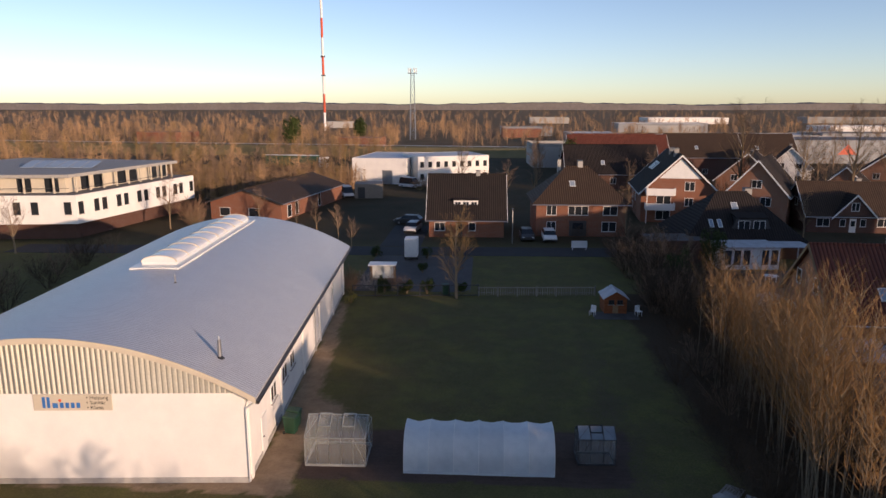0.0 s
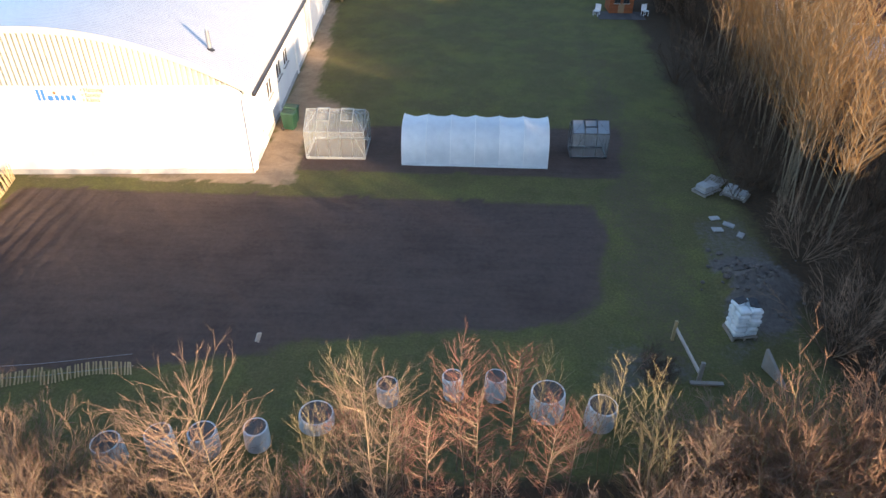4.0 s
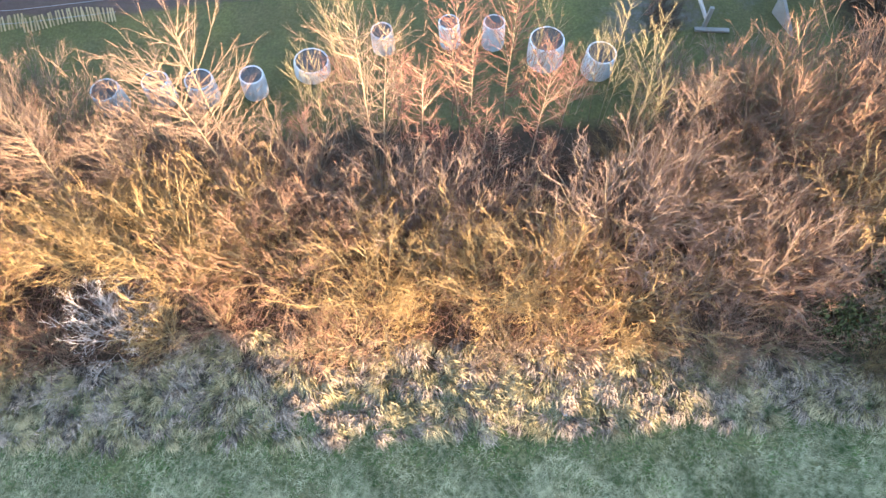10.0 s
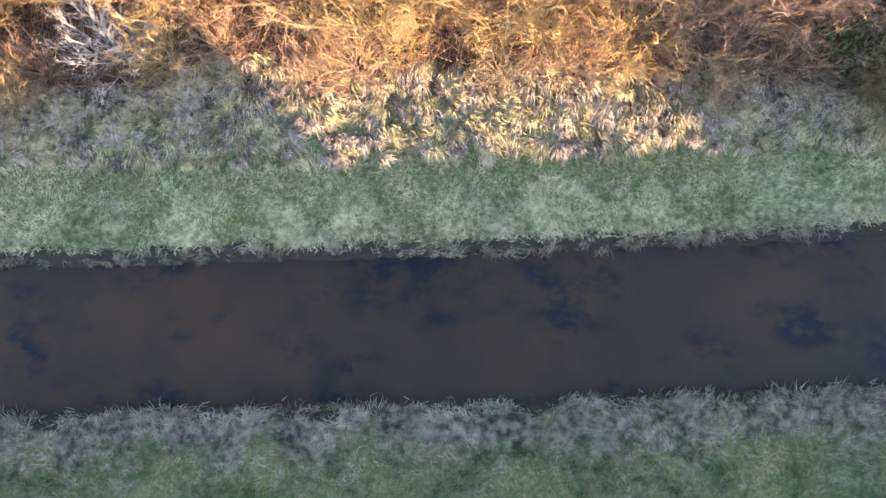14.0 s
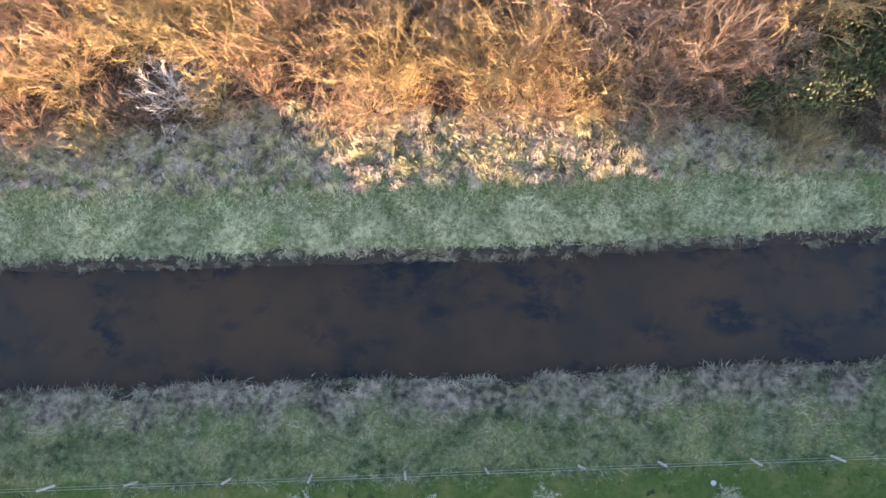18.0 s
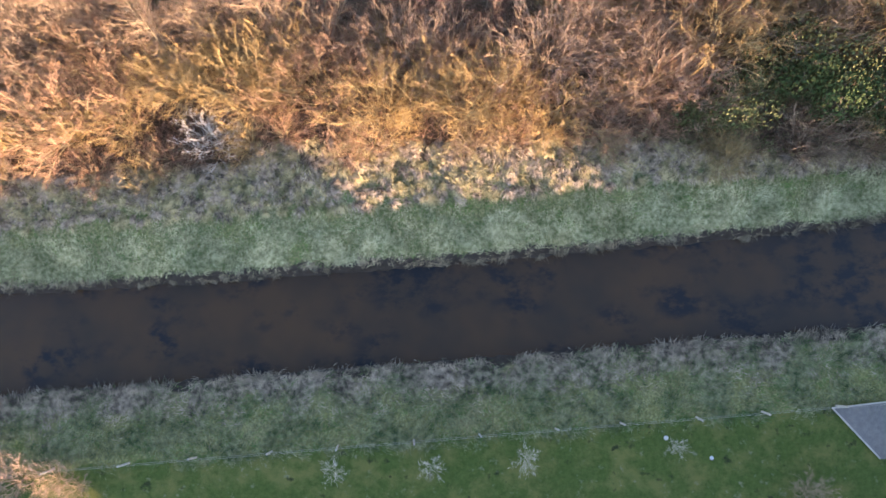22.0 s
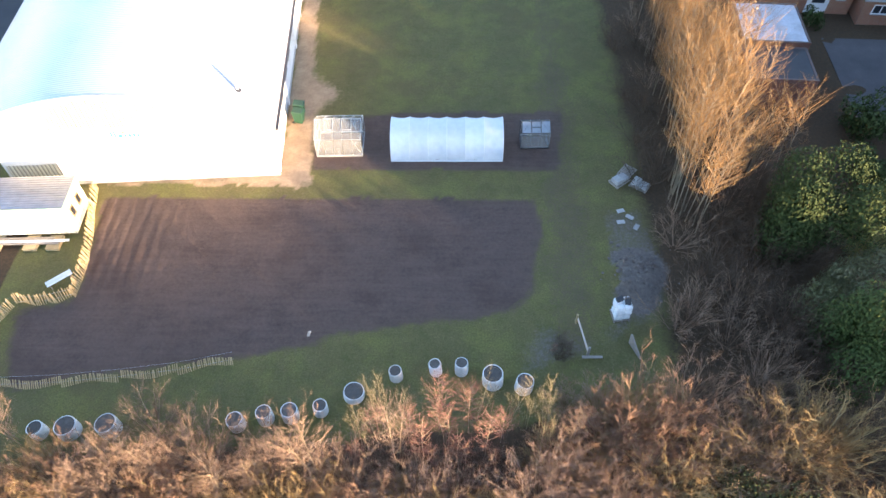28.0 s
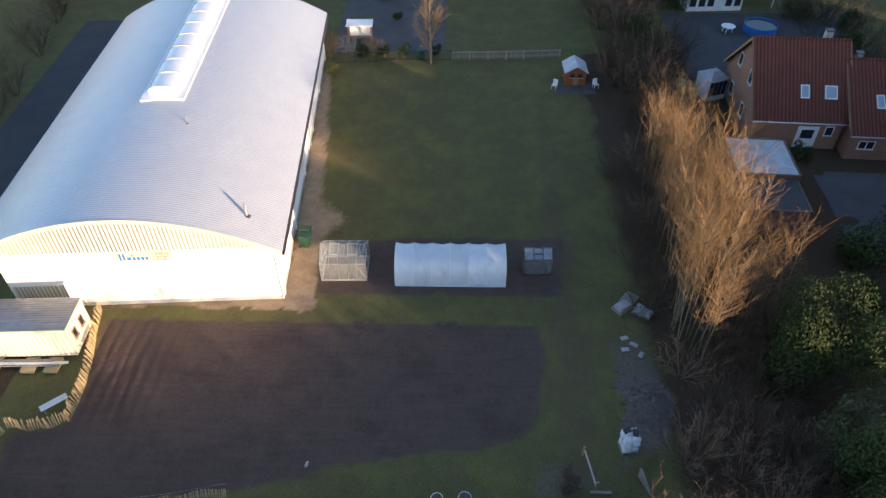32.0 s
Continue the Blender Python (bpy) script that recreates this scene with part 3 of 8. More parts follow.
    col = mix(nt, mask(at[6]), col, lawn)
    col = mix(nt, mask(at[5]), col, litter)
    col = mix(nt, mask(at[0]), col, soil)
    col = mix(nt, mask(at[1]), col, sand)
    col = mix(nt, mask(at[2]), col, mud)
    col = mix(nt, mask(at[3]), col, heap)
    col = mix(nt, math_node(nt, "MULTIPLY", ramp(nt, tiny, 0.3, 0.8), 0.35), col, (0.02, 0.017, 0.012))
    nt.links.new(col, bs.inputs["Base Color"])
    bs.inputs["Roughness"].default_value = 0.95
    bs.inputs["Specular IOR Level"].default_value = 0.15
    bump_to(nt, bs, math_node(nt, "ADD", fine, math_node(nt, "MULTIPLY", tiny, 0.5)), 0.9, 0.05)
    me.materials.append(m)
    tagged(new("ground", me), "grassy ground with ploughed soil field and ditch banks", "ground", kind="structure")


build_ground()


def build_water():
    m, nt, b, co = material("water")
    long = nt.nodes.new("ShaderNodeMapping")
    long.inputs["Scale"].default_value = (0.8, 1.1, 1.0)
    nt.links.new(co, long.inputs[0])
    clouds = ramp(nt, noise_node(nt, long.outputs[0], 0.42, 2, 0.5), 0.46, 0.60)
    weeds = math_node(nt, "MULTIPLY", clouds, ramp(nt, noise_node(nt, long.outputs[0], 1.7, 8, 0.68), 0.46, 0.60))
    bed = mix(nt, ramp(nt, noise_node(nt, co, 0.25, 3), 0.35, 0.65), (0.050, 0.026, 0.011), (0.026, 0.017, 0.010))
    nt.links.new(mix(nt, weeds, bed, (0.008, 0.008, 0.009)), b.inputs["Base Color"])
    b.inputs["Roughness"].default_value, b.inputs["IOR"].default_value = 0.08, 1.33
    bump_to(nt, b, noise_node(nt, co, 3.0, 2), 0.04, 0.02)
    bm = bmesh.new()
    top = [(x, north_edge(x) + 0.4, WATER) for x in axis([(-300, -40, 20), (-40, 40, 1), (40, 300, 20)])]
    bot = [(x, south_edge(x) - 0.5, WATER) for x in axis([(-300, -40, 20), (-40, 40, 1), (40, 300, 20)])]
    tv, bv = [bm.verts.new(p) for p in top], [bm.verts.new(p) for p in bot]
    for i in range(len(tv) - 1):
        bm.faces.new((bv[i], bv[i + 1], tv[i + 1], tv[i]))
    me = mesh_of("water", bm, m)
    tagged(new("water", me), "still brown ditch water with dark weed patches", "water", kind="structure")


build_water()


class Wood:
    """Collects tapered limbs into one mesh."""

    def __init__(self):
        self.v, self.f = [], []

    def limb(self, pts, radii, sides=3):
        base = len(self.v)
        n = len(pts)
        for i, (p, r) in enumerate(zip(pts, radii)):
            d = (pts[min(i + 1, n - 1)] - pts[max(i - 1, 0)])
            a = d.orthogonal().normalized()
            b = d.normalized().cross(a)
            for s in range(sides):
                t = 2 * math.pi * s / sides
                self.v.append(p + r * (math.cos(t) * a + math.sin(t) * b))
        for i in range(n - 1):
            for s in range(sides):
                q = base + i * sides
                self.f.append((q + s, q + (s + 1) % sides, q + sides + (s + 1) % sides, q + sides + s))

    def twig(self, p, q, r):
        base = len(self.v)
        d = q - p
        a = d.orthogonal().normalized()
        b = d.normalized().cross(a)
        for s in range(3):
            t = 2 * math.pi * s / 3
            self.v.append(p + r * (math.cos(t) * a + math.sin(t) * b))
        self.v.append(q)
        for s in range(3):
            self.f.append((base + s, base + (s + 1) % 3, base + 3))

    def mesh(self, name, mat):
        return raw(name, self.v, self.f, mat)


def hoop(points, r, mat, parent):
    w = Wood()
    w.limb([Vector(p) for p in points], [r] * len(points), 4)
    return part("hoop", w.mesh("hoop", mat), None, parent)


# ---- the hall ----
HALL = pose(-11.15, 29.75, 0, 0, 0, 4.0)
HW, HL, EAVE = 17.2, 34.6, 4.75
OVER_R, OVER_L = 0.65, 1.95


def arch(u):
    """Height of the roof over the hall's width, u metres left of its right wall."""
    k = (2 * u - HW - OVER_L + OVER_R) / (HW + OVER_L + OVER_R)
    return 4.45 + 2.95 * (1 - k * k)


def window_at(parent, w, h, m, frame_mat="white_paint", bars=1, rows=1, pane_mat="glass", name="window", label=""):
    """A window in the plane y = 0 of m, facing -y: frame proud of the wall, panes set back in it, a sill below."""
    t = 0.06
    fr = boxes((-w / 2, w / 2, -0.05, 0.03, 0, t), (-w / 2, w / 2, -0.05, 0.03, h - t, h), (-w / 2, -w / 2 + t, -0.05, 0.03, t, h - t), (w / 2 - t, w / 2, -0.05, 0.03, t, h - t))
    for i in range(1, bars + 1):
        x = -w / 2 + w * i / (bars + 1)
        box(fr, x - t / 2, x + t / 2, -0.045, 0.03, t, h - t)
    for j in range(1, rows):
        z = h * j / rows
        box(fr, -w / 2 + t, w / 2 - t, -0.04, 0.03, z - t / 3, z + t / 3)
    win = part(name, fr, frame_mat, parent, label, m)
    for i in range(bars + 1):
        x0, x1 = -w / 2 + w * i / (bars + 1) + t / 2, -w / 2 + w * (i + 1) / (bars + 1) - t / 2
        part("pane", boxes((x0, x1, -0.02, 0.01, t, h - t)), pane_mat, win)
    part("sill", boxes((-w / 2 - 0.06, w / 2 + 0.06, -0.12, 0.0, -0.05, 0.0)), "concrete", win)
    return win


def build_hall():
    hall = thing("hall", HALL, "white rendered workshop hall with curved grey sheet roof", "hall")
    t = 0.24
    part("front_wall", boxes((-HW, 0, 0, t, 0, EAVE - 0.05)), "white_render", hall)
    part("back_wall", boxes((-HW, 0, HL - t, HL, 0, EAVE - 0.05)), "white_render", hall)
    bm = boxes((-t, 0, t, HL - t, 0, EAVE - 0.05))
    for i in range(6):
        box(bm, 0.002, 0.10, 0.3 + i * 6.72, 0.65 + i * 6.72, 0, EAVE - 0.2)
    part("side_wall", bm, "white_render", hall)
    part("side_wall", boxes((-HW, -HW + t, t, HL - t, 0, EAVE - 0.05)), "white_render", hall)
    part("plinth", boxes((-HW - 0.03, 0.03, -0.035, 0, 0, 0.28), (0.0, 0.035, 0, HL, 0, 0.28)), "concrete", hall)
    for y0 in (0.0, HL - 0.12):
        bm = bmesh.new()
        n = 140
        lo, hi = [], []
        for i in range(n + 1):
            u = HW * i / n
            dy = -0.03 if (i // 1) % 2 else 0.0
            lo.append((-u, y0 + dy, EAVE - 0.1))
            hi.append((-u, y0 + dy, arch(u) - 0.05))
        back = [(-HW * i / n, y0 + 0.1) for i in range(n + 1)]
        for k in range(n):
            a = [bm.verts.new(p) for p in (lo[k], lo[k + 1], hi[k + 1], hi[k])]
            bm.faces.new(a)
        solid(bm, [(0, y0 + 0.06, EAVE - 0.1), (0, y0 + 0.1, EAVE - 0.1), (0, y0 + 0.1, EAVE), (0, y0 + 0.06, EAVE)], [(-HW, y0 + 0.06, EAVE - 0.1), (-HW, y0 + 0.1, EAVE - 0.1), (-HW, y0 + 0.1, EAVE), (-HW, y0 + 0.06, EAVE)])
        part("gable_cladding", bm, "cream_sheet", hall, "cream corrugated sheet gable cladding")
    # curved roof skin with thickness, overhanging all round
    bm = bmesh.new()
    n, th, span = 44, 0.14, HW + OVER_L + OVER_R
    for k in range(n):
        u0, u1 = -OVER_R + span * k / n, -OVER_R + span * (k + 1) / n
        z0, z1 = arch(u0), arch(u1)
        lo = [(-u0, -0.45, z0), (-u0, HL + 0.45, z0), (-u1, HL + 0.45, z1), (-u1, -0.45, z1)]
        solid(bm, lo, [(x, y, z + th) for x, y, z in lo])
    bmesh.ops.remove_doubles(bm, verts=bm.verts[:], dist=0.001)
    part("roof", bm, "roof_sheet", hall, "grey ribbed sheet-metal barrel roof")
    # edge trims and gutters
    bm = bmesh.new()
    for k in range(n):
        u0, u1 = -OVER_R + span * k / n, -OVER_R + span * (k + 1) / n
        solid(bm, [(-u0, -0.5, arch(u0) - 0.12), (-u0, -0.452, arch(u0) - 0.12), (-u1, -0.452, arch(u1) - 0.12), (-u1, -0.5, arch(u1) - 0.12)],
              [(-u0, -0.5, arch(u0) + th + 0.03), (-u0, -0.452, arch(u0) + th + 0.03), (-u1, -0.452, arch(u1) + th + 0.03), (-u1, -0.5, arch(u1) + th + 0.03)])
    part("verge_trim", bm, "beige_board", hall, "pale metal verge trim")
    for x in (OVER_R + 0.07, -HW - OVER_L - 0.07):
        part("gutter", boxes((x - 0.08, x + 0.08, -0.45, HL + 0.45, arch(-0.65) - 0.16, arch(-0.65) - 0.01)), "dark_metal", hall)
    bm = cyl(cyl(bmesh.new(), (0.06, -0.06, 0.1), (0.06, -0.06, 3.9), 0.05, 0.05), (0.06, -0.06, 3.9), (0.62, -0.2, 4.35), 0.05, 0.05)
    part("downpipe", bm, "white_metal", hall)
    part("downpipe", cyl(bmesh.new(), (0.15, 18.0, 0.1), (0.15, 18.0, 4.4), 0.05, 0.05), "zinc", hall)
    for y in (5.4, 8.2, 10.4):
        window_at(hall, 1.3, 1.0, Matrix.Translation((0.004, y, 1.9)) @ pose(0, 0, 0, 0, 0, 90), bars=1)
    door = part("side_door", boxes((0.0, 0.05, 2.6, 3.6, 0.05, 2.1)), "white_paint", hall)
    part("door_handle", boxes((0.051, 0.10, 2.70, 2.84, 1.0, 1.04)), "dark_metal", door)
    # added sheet at the west end of the front, for the cabin's shadow
    part("cabin_shadow_sheet", boxes((-HW + 0.2, -HW + 3.4, -0.03, -0.002, 0.0, 1.9)), "cream_sheet", hall, "duller sheet standing for the cabin's shadow on the wall")
    # barrel rooflight along the crown
    c, half = 9.35, 1.15
    y0, y1 = 14.2, 32.0
    zc = arch(c) + th
    base = part("rooflight", boxes((-c - 1.6, -c + 1.6, y0 - 0.9, y1 + 0.5, zc - 0.18, zc + 0.06), (-c - half, -c + half, y0, y1, zc + 0.06, zc + 0.24)), "white_metal", hall, "barrel rooflight with pale flashing")
    bm = bmesh.new()
    m = 12
    for k in range(m):
        a0, a1 = math.pi * k / m, math.pi * (k + 1) / m
        p0, p1 = (-c + half * math.cos(a0), zc + 0.24 + 0.40 * math.sin(a0)), (-c + half * math.cos(a1), zc + 0.24 + 0.40 * math.sin(a1))
        bm.faces.new([bm.verts.new(p) for p in ((p0[0], y0, p0[1]), (p1[0], y0, p1[1]), (p1[0], y1, p1[1]), (p0[0], y1, p0[1]))])
    for yy in (y0, y1):
        bm.faces.new([bm.verts.new((-c + half * math.cos(math.pi * k / m), yy, zc + 0.24 + 0.40 * math.sin(math.pi * k / m))) for k in range(m + 1)])
    part("dome", bm, "dome", base, "milky plastic vault", smooth=False)
    for i in range(9):
        yy = y0 + (y1 - y0) * i / 8
        hoop([(-c + (half + 0.03) * math.cos(math.pi * k / m), yy, zc + 0.24 + 0.43 * math.sin(math.pi * k / m)) for k in range(m + 1)], 0.04, "beige_board", base)
    # flues
    for u, y, h, r in ((1.6, 1.75, 0.92, 0.1), (6.85, 10.3, 0.42, 0.05)):
        z = arch(u) + th
        f = part("flue", cyl(bmesh.new(), (-u, y, z - 0.1), (-u, y, z + h), r, r, 14), "zinc", hall, "steel flue pipe")
        part("cowl", cyl(bmesh.new(), (-u, y, z + h), (-u, y, z + h + 0.18), r * 0.6, r * 0.25, 14), "zinc", f)
        part("collar", cyl(bmesh.new(), (-u, y, z - 0.06), (-u, y, z + 0.07), r * 2.4, r * 1.2, 14), "dark_metal", f)
    # sign board
    sign = part("sign", boxes((-9.95, -6.25, -0.06, -0.004, 3.82, 4.62)), "beige_board", hall, "beige company sign with blue shapes")
    bm = boxes((-9.52, -9.38, -0.075, -0.061, 3.95, 4.50), (-9.30, -9.16, -0.075, -0.061, 3.95, 4.50), (-9.05, -8.80, -0.075, -0.061, 3.95, 4.20))
    for i in range(4):
        x = -8.70 + i * 0.26
        box(bm, x, x + 0.17, -0.075, -0.061, 3.95, 4.22)
    part("logo_shape", bm, "blue_paint", sign)
    part("logo_dot", cyl(bmesh.new(), (-8.68, -0.076, 4.33), (-8.68, -0.061, 4.33), 0.07, 0.07, 16), "red_paint", sign)
    for i, word in enumerate(("• Heizung", "• Sanitär", "• Klima")):
        cu = bpy.data.curves.new("word", "FONT")
        cu.body, cu.size, cu.extrude = word, 0.27, 0.004
        ob = new("lettering", cu)
        ob.parent = sign
        ob.matrix_basis = pose(-7.45, -0.066, 4.38 - 0.25 * i, 90, 0, 0)
        cu.materials.append(M["black"])


build_hall()


# ---- greenhouses and tunnel ----
def greenhouse(m, w, d, wall, ridge, frame_mat, label, bays, name="greenhouse"):
    g = thing(name, m, label, "greenhouse", "greenhouses")
    part("base_frame", boxes((0, w, 0, 0.06, 0, 0.12), (0, w, d - 0.06, d, 0, 0.12), (0, 0.06, 0.06, d - 0.06, 0, 0.12), (w - 0.06, w, 0.06, d - 0.06, 0, 0.12)), frame_mat, g)
    b = 0.022
    for i in range(bays + 1):
        x = w * i / bays
        for y in (0.0, d):
            part("post", beam(bmesh.new(), (x, y, 0.1), (x, y, wall), b), frame_mat, g)
            part("rafter", beam(bmesh.new(), (x, y, wall), (x, d / 2, ridge), b), frame_mat, g)
    for y, z in ((0, wall), (d, wall), (d / 2, ridge)):
        part("purlin", beam(bmesh.new(), (0, y, z), (w, y, z), b * 1.3), frame_mat, g)
    for x in (0, w):
        part("gable_brace", beam(beam(bmesh.new(), (x, d / 2, 0.1), (x, d / 2, ridge), b), (x, 0, wall), (x, d, wall), b), frame_mat, g)
    for p, q in (((0, 0, 0.1), (w / bays, 0, wall)), ((w, 0, 0.1), (w - w / bays, 0, wall)), ((0, 0, wall), (w / bays, d / 2, ridge)), ((w, 0, wall), (w - w / bays, d / 2, ridge))):
        part("brace", beam(bmesh.new(), p, q, b * 0.8), frame_mat, g)
    for i in range(bays):
        x0, x1 = w * i / bays + 0.03, w * (i + 1) / bays - 0.03
        for y in (0.0, d):
            part("pane", boxes((x0, x1, y - 0.004, y + 0.004, 0.12, wall - 0.03)), "clear", g).visible_shadow = False
            bm = solid(bmesh.new(), [(x0, y, wall), (x1, y, wall), (x1, d / 2, ridge), (x0, d / 2, ridge)], [(x0, y, wall + 0.008), (x1, y, wall + 0.008), (x1, d / 2, ridge + 0.008), (x0, d / 2, ridge + 0.008)])
            part("roof_pane", bm, "clear" if frame_mat != "dark_metal" else "roof_panel", g).visible_shadow = False
    for x in (0.0, w):
        bm = solid(bmesh.new(), [(x - 0.004, 0.03, 0.12), (x - 0.004, d - 0.03, 0.12), (x - 0.004, d - 0.03, wall), (x - 0.004, d / 2, ridge - 0.04), (x - 0.004, 0.03, wall)],
                   [(x + 0.004, 0.03, 0.12), (x + 0.004, d - 0.03, 0.12), (x + 0.004, d - 0.03, wall), (x + 0.004, d / 2, ridge - 0.04), (x + 0.004, 0.03, wall)])
        part("gable_pane", bm, "clear", g).visible_shadow = False
    for i in (1, bays - 2):
        x0, x1 = w * i / bays, w * (i + 1) / bays
        k = 0.45
        y0, z0 = d / 2 * k, wall + (ridge - wall) * k
        v = part("roof_vent", bmesh_frame((x0, y0, z0 + 0.05), (x1, y0, z0 + 0.05), (x1, d / 2, ridge + 0.05), (x0, d / 2, ridge + 0.05)), frame_mat, g)
    return g


M["roof_panel"] = plain("roof_panel", (0.22, 0.26, 0.29), (0.17, 0.20, 0.23), 2, 20, 0.2, 0, 0.05, 0.1)


def bmesh_frame(*ps):
    bm = bmesh.new()
    for i in range(len(ps)):
        beam(bm, ps[i], ps[(i + 1) % len(ps)], 0.04)
    return bm


M["frame_grey"] = plain("frame_grey", (0.40, 0.42, 0.41), (0.33, 0.35, 0.34), 3, 40, 0.4, 0.3, 0.03, 0.1)
greenhouse(pose(-8.85, 31.45, 0, 0, 0, 1.5), 3.1, 2.4, 1.55, 2.3, "frame_grey", "small glass greenhouse with white aluminium frame on soil", 5)
greenhouse(pose(5.0, 32.3, 0, 0, 0, 1.5), 1.9, 1.3, 1.45, 1.9, "dark_metal", "small dark-framed greenhouse with pale roof panels", 3)


def build_tunnel():
    L, D, H, n = 7.5, 3.1, 1.95, 6
    tun = thing("polytunnel", pose(-3.78, 31.1, 0, 0, 0, 0.3), "white film polytunnel with six creased bays", "polytunnel")
    prof = []
    k = 22
    for j in range(k + 1):
        a = math.pi * j / k
        prof.append((D / 2 - D / 2 * math.copysign(abs(math.cos(a)) ** 0.75, math.cos(a)), H * math.sin(a) ** 0.8))
    for b in range(n):
        bm = bmesh.new()
        cols = 14
        grid = []
        for i in range(cols + 1):
            u = i / cols
            x = L * (b + u) / n
            sag = 0.07 * math.sin(math.pi * u)
            row = []
            for j, (y, z) in enumerate(prof):
                w = noise.noise((x * 1.7, j * 0.33, 3.0 + b)) * 0.05 + 0.05 * math.sin(x * 5 + j * 0.8 + b) * math.sin(math.pi * u) * (1 if z < 1.5 else 0.4)
                f = 1 - (sag + abs(w) * math.sin(math.pi * u)) / 1.6
                row.append(bm.verts.new((x, D / 2 + (y - D / 2) * f, z * f)))
            grid.append(row)
        for i in range(cols):
            for j in range(k):
                bm.faces.new((grid[i][j], grid[i][j + 1], grid[i + 1][j + 1], grid[i + 1][j]))
        part("film_bay", bm, "film", tun, smooth=True)
    for b in range(n + 1):
        hoop([(L * b / n, y, z) for y, z in prof], 0.022, "white_metal", tun)
    for x in (0.0, L):
        bm = bmesh.new()
        bm.faces.new([bm.verts.new((x, y, z)) for y, z in prof])
        part("end_film", bm, "film", tun)
    for y in (-0.06, D - 0.02):
        part("film_skirt", boxes((0, L, y, y + 0.08, 0, 0.09)), "film", tun)


build_tunnel()


# ---- bare shrubs and trees ----
def rand_dir(rng, d, spread):
    v = Vector((rng.gauss(0, 1), rng.gauss(0, 1), rng.gauss(0, 1))).normalized()
    return (d + v * spread).normalized()


def curve_pts(rng, p, d, length, n, bend, up):
    pts = [p.copy()]
    for i in range(n):
        d = (rand_dir(rng, d, bend) + Vector((0, 0, up))).normalized()
        pts.append(pts[-1] + d * (length / n))
    return pts


def grow_shrub(seed, height, stems, spread, boughs, twigs, subs, thick=0.022):
    """Straight stems that fan out from one stool and fork at narrow angles into boughs, twigs and fine twigs."""
    rng = random.Random(seed)
    st, tw = Wood(), Wood()
    for k in range(stems):
        a = 2.4 * k + rng.uniform(-0.5, 0.5)
        out = ((k + 0.5) / stems) ** 0.6 * spread
        d = Vector((math.cos(a) * out, math.sin(a) * out, 1)).normalized()
        h = height * rng.uniform(0.78, 1.06)
        foot = rng.uniform(0.02, 0.3)
        pts = curve_pts(rng, Vector((math.cos(a) * foot, math.sin(a) * foot, -0.1)), d, h, 5, 0.06, 0.03)
        r = thick * rng.uniform(0.7, 1.2)
        st.limb(pts, [r * (1 - 0.86 * i / 5) for i in range(6)], 4)
        for b in range(boughs):
            f = 0.9 + 4.0 * (b + rng.random()) / boughs
            i = int(f)
            p = pts[i].lerp(pts[min(i + 1, 5)], f - i)
            dd = rand_dir(rng, (pts[min(i + 1, 5)] - pts[i]).normalized(), 0.62)
            L = h * rng.uniform(0.24, 0.44) * (1.25 - f / 8)
            q = p + dd * L
            (st if b % 3 == 0 else tw).limb([p, q], [0.0095, 0.003], 3)
            for _ in range(twigs):
                g = p.lerp(q, rng.uniform(0.12, 0.9))
                e = rand_dir(rng, dd, 0.62)
                T = L * rng.uniform(0.4, 0.75)
                tw.twig(g, g + e * T, 0.0068)
                for _ in range(subs):
                    t = g + e * T * rng.uniform(0.15, 0.85)
                    tw.twig(t, t + rand_dir(rng, e, 0.7) * T * rng.uniform(0.35, 0.65), 0.005)
    return st, tw


def grow_sapling(seed, height, trunks, trunk_r, low, boughs, twigs, subs, angle, reach, r2=0.010):
    """Slender upright trunks with ascending boughs all the way up and fine twigs."""
    rng = random.Random(seed)
    st, tw = Wood(), Wood()
    for t in range(trunks):
        a = rng.uniform(0, 6.28)
        d = Vector((math.cos(a) * 0.10 * (t > 0), math.sin(a) * 0.10 * (t > 0), 1)).normalized()
        h = height * rng.uniform(0.82, 1.05)
        pts = curve_pts(rng, Vector((math.cos(a) * 0.2 * t, math.sin(a) * 0.2 * t, -0.1)), d, h, 8, 0.03, 0.01)
        st.limb(pts, [trunk_r * (1 - 0.9 * i / 8) for i in range(9)], 5)
        for k in range(boughs):
            f = 8 * (low + (0.97 - low) * (k + rng.random()) / boughs)
            i = min(int(f), 7)
            p = pts[i].lerp(pts[i + 1], f - i)
            a = rng.uniform(0, 6.28)
            dd = Vector((math.cos(a) * angle, math.sin(a) * angle, 1)).normalized()
            L = h * reach * rng.uniform(0.55, 1.2) * (0.45 + 0.7 * math.sin(math.pi * (f / 8.4) ** 1.1))
            bp = curve_pts(rng, p, dd, L, 3, 0.07, 0.08)
            (st if k % 2 else tw).limb(bp, [r2, r2 * 0.85, r2 * 0.6, r2 * 0.3], 3)
            for _ in range(twigs):
                g = rng.uniform(0.3, 2.95)
                q = bp[int(g)].lerp(bp[int(g) + 1], g - int(g))
                e = (rand_dir(rng, dd, 0.6) + Vector((0, 0, 0.25))).normalized()
                T = L * rng.uniform(0.2, 0.45)
                tw.twig(q, q + e * T, r2 * 0.6)
                for _ in range(subs):
                    s = q + e * T * rng.uniform(0.25, 0.9)
                    tw.twig(s, s + rand_dir(rng, e, 0.6) * T * rng.uniform(0.35, 0.6), r2 * 0.45)
    return st, tw


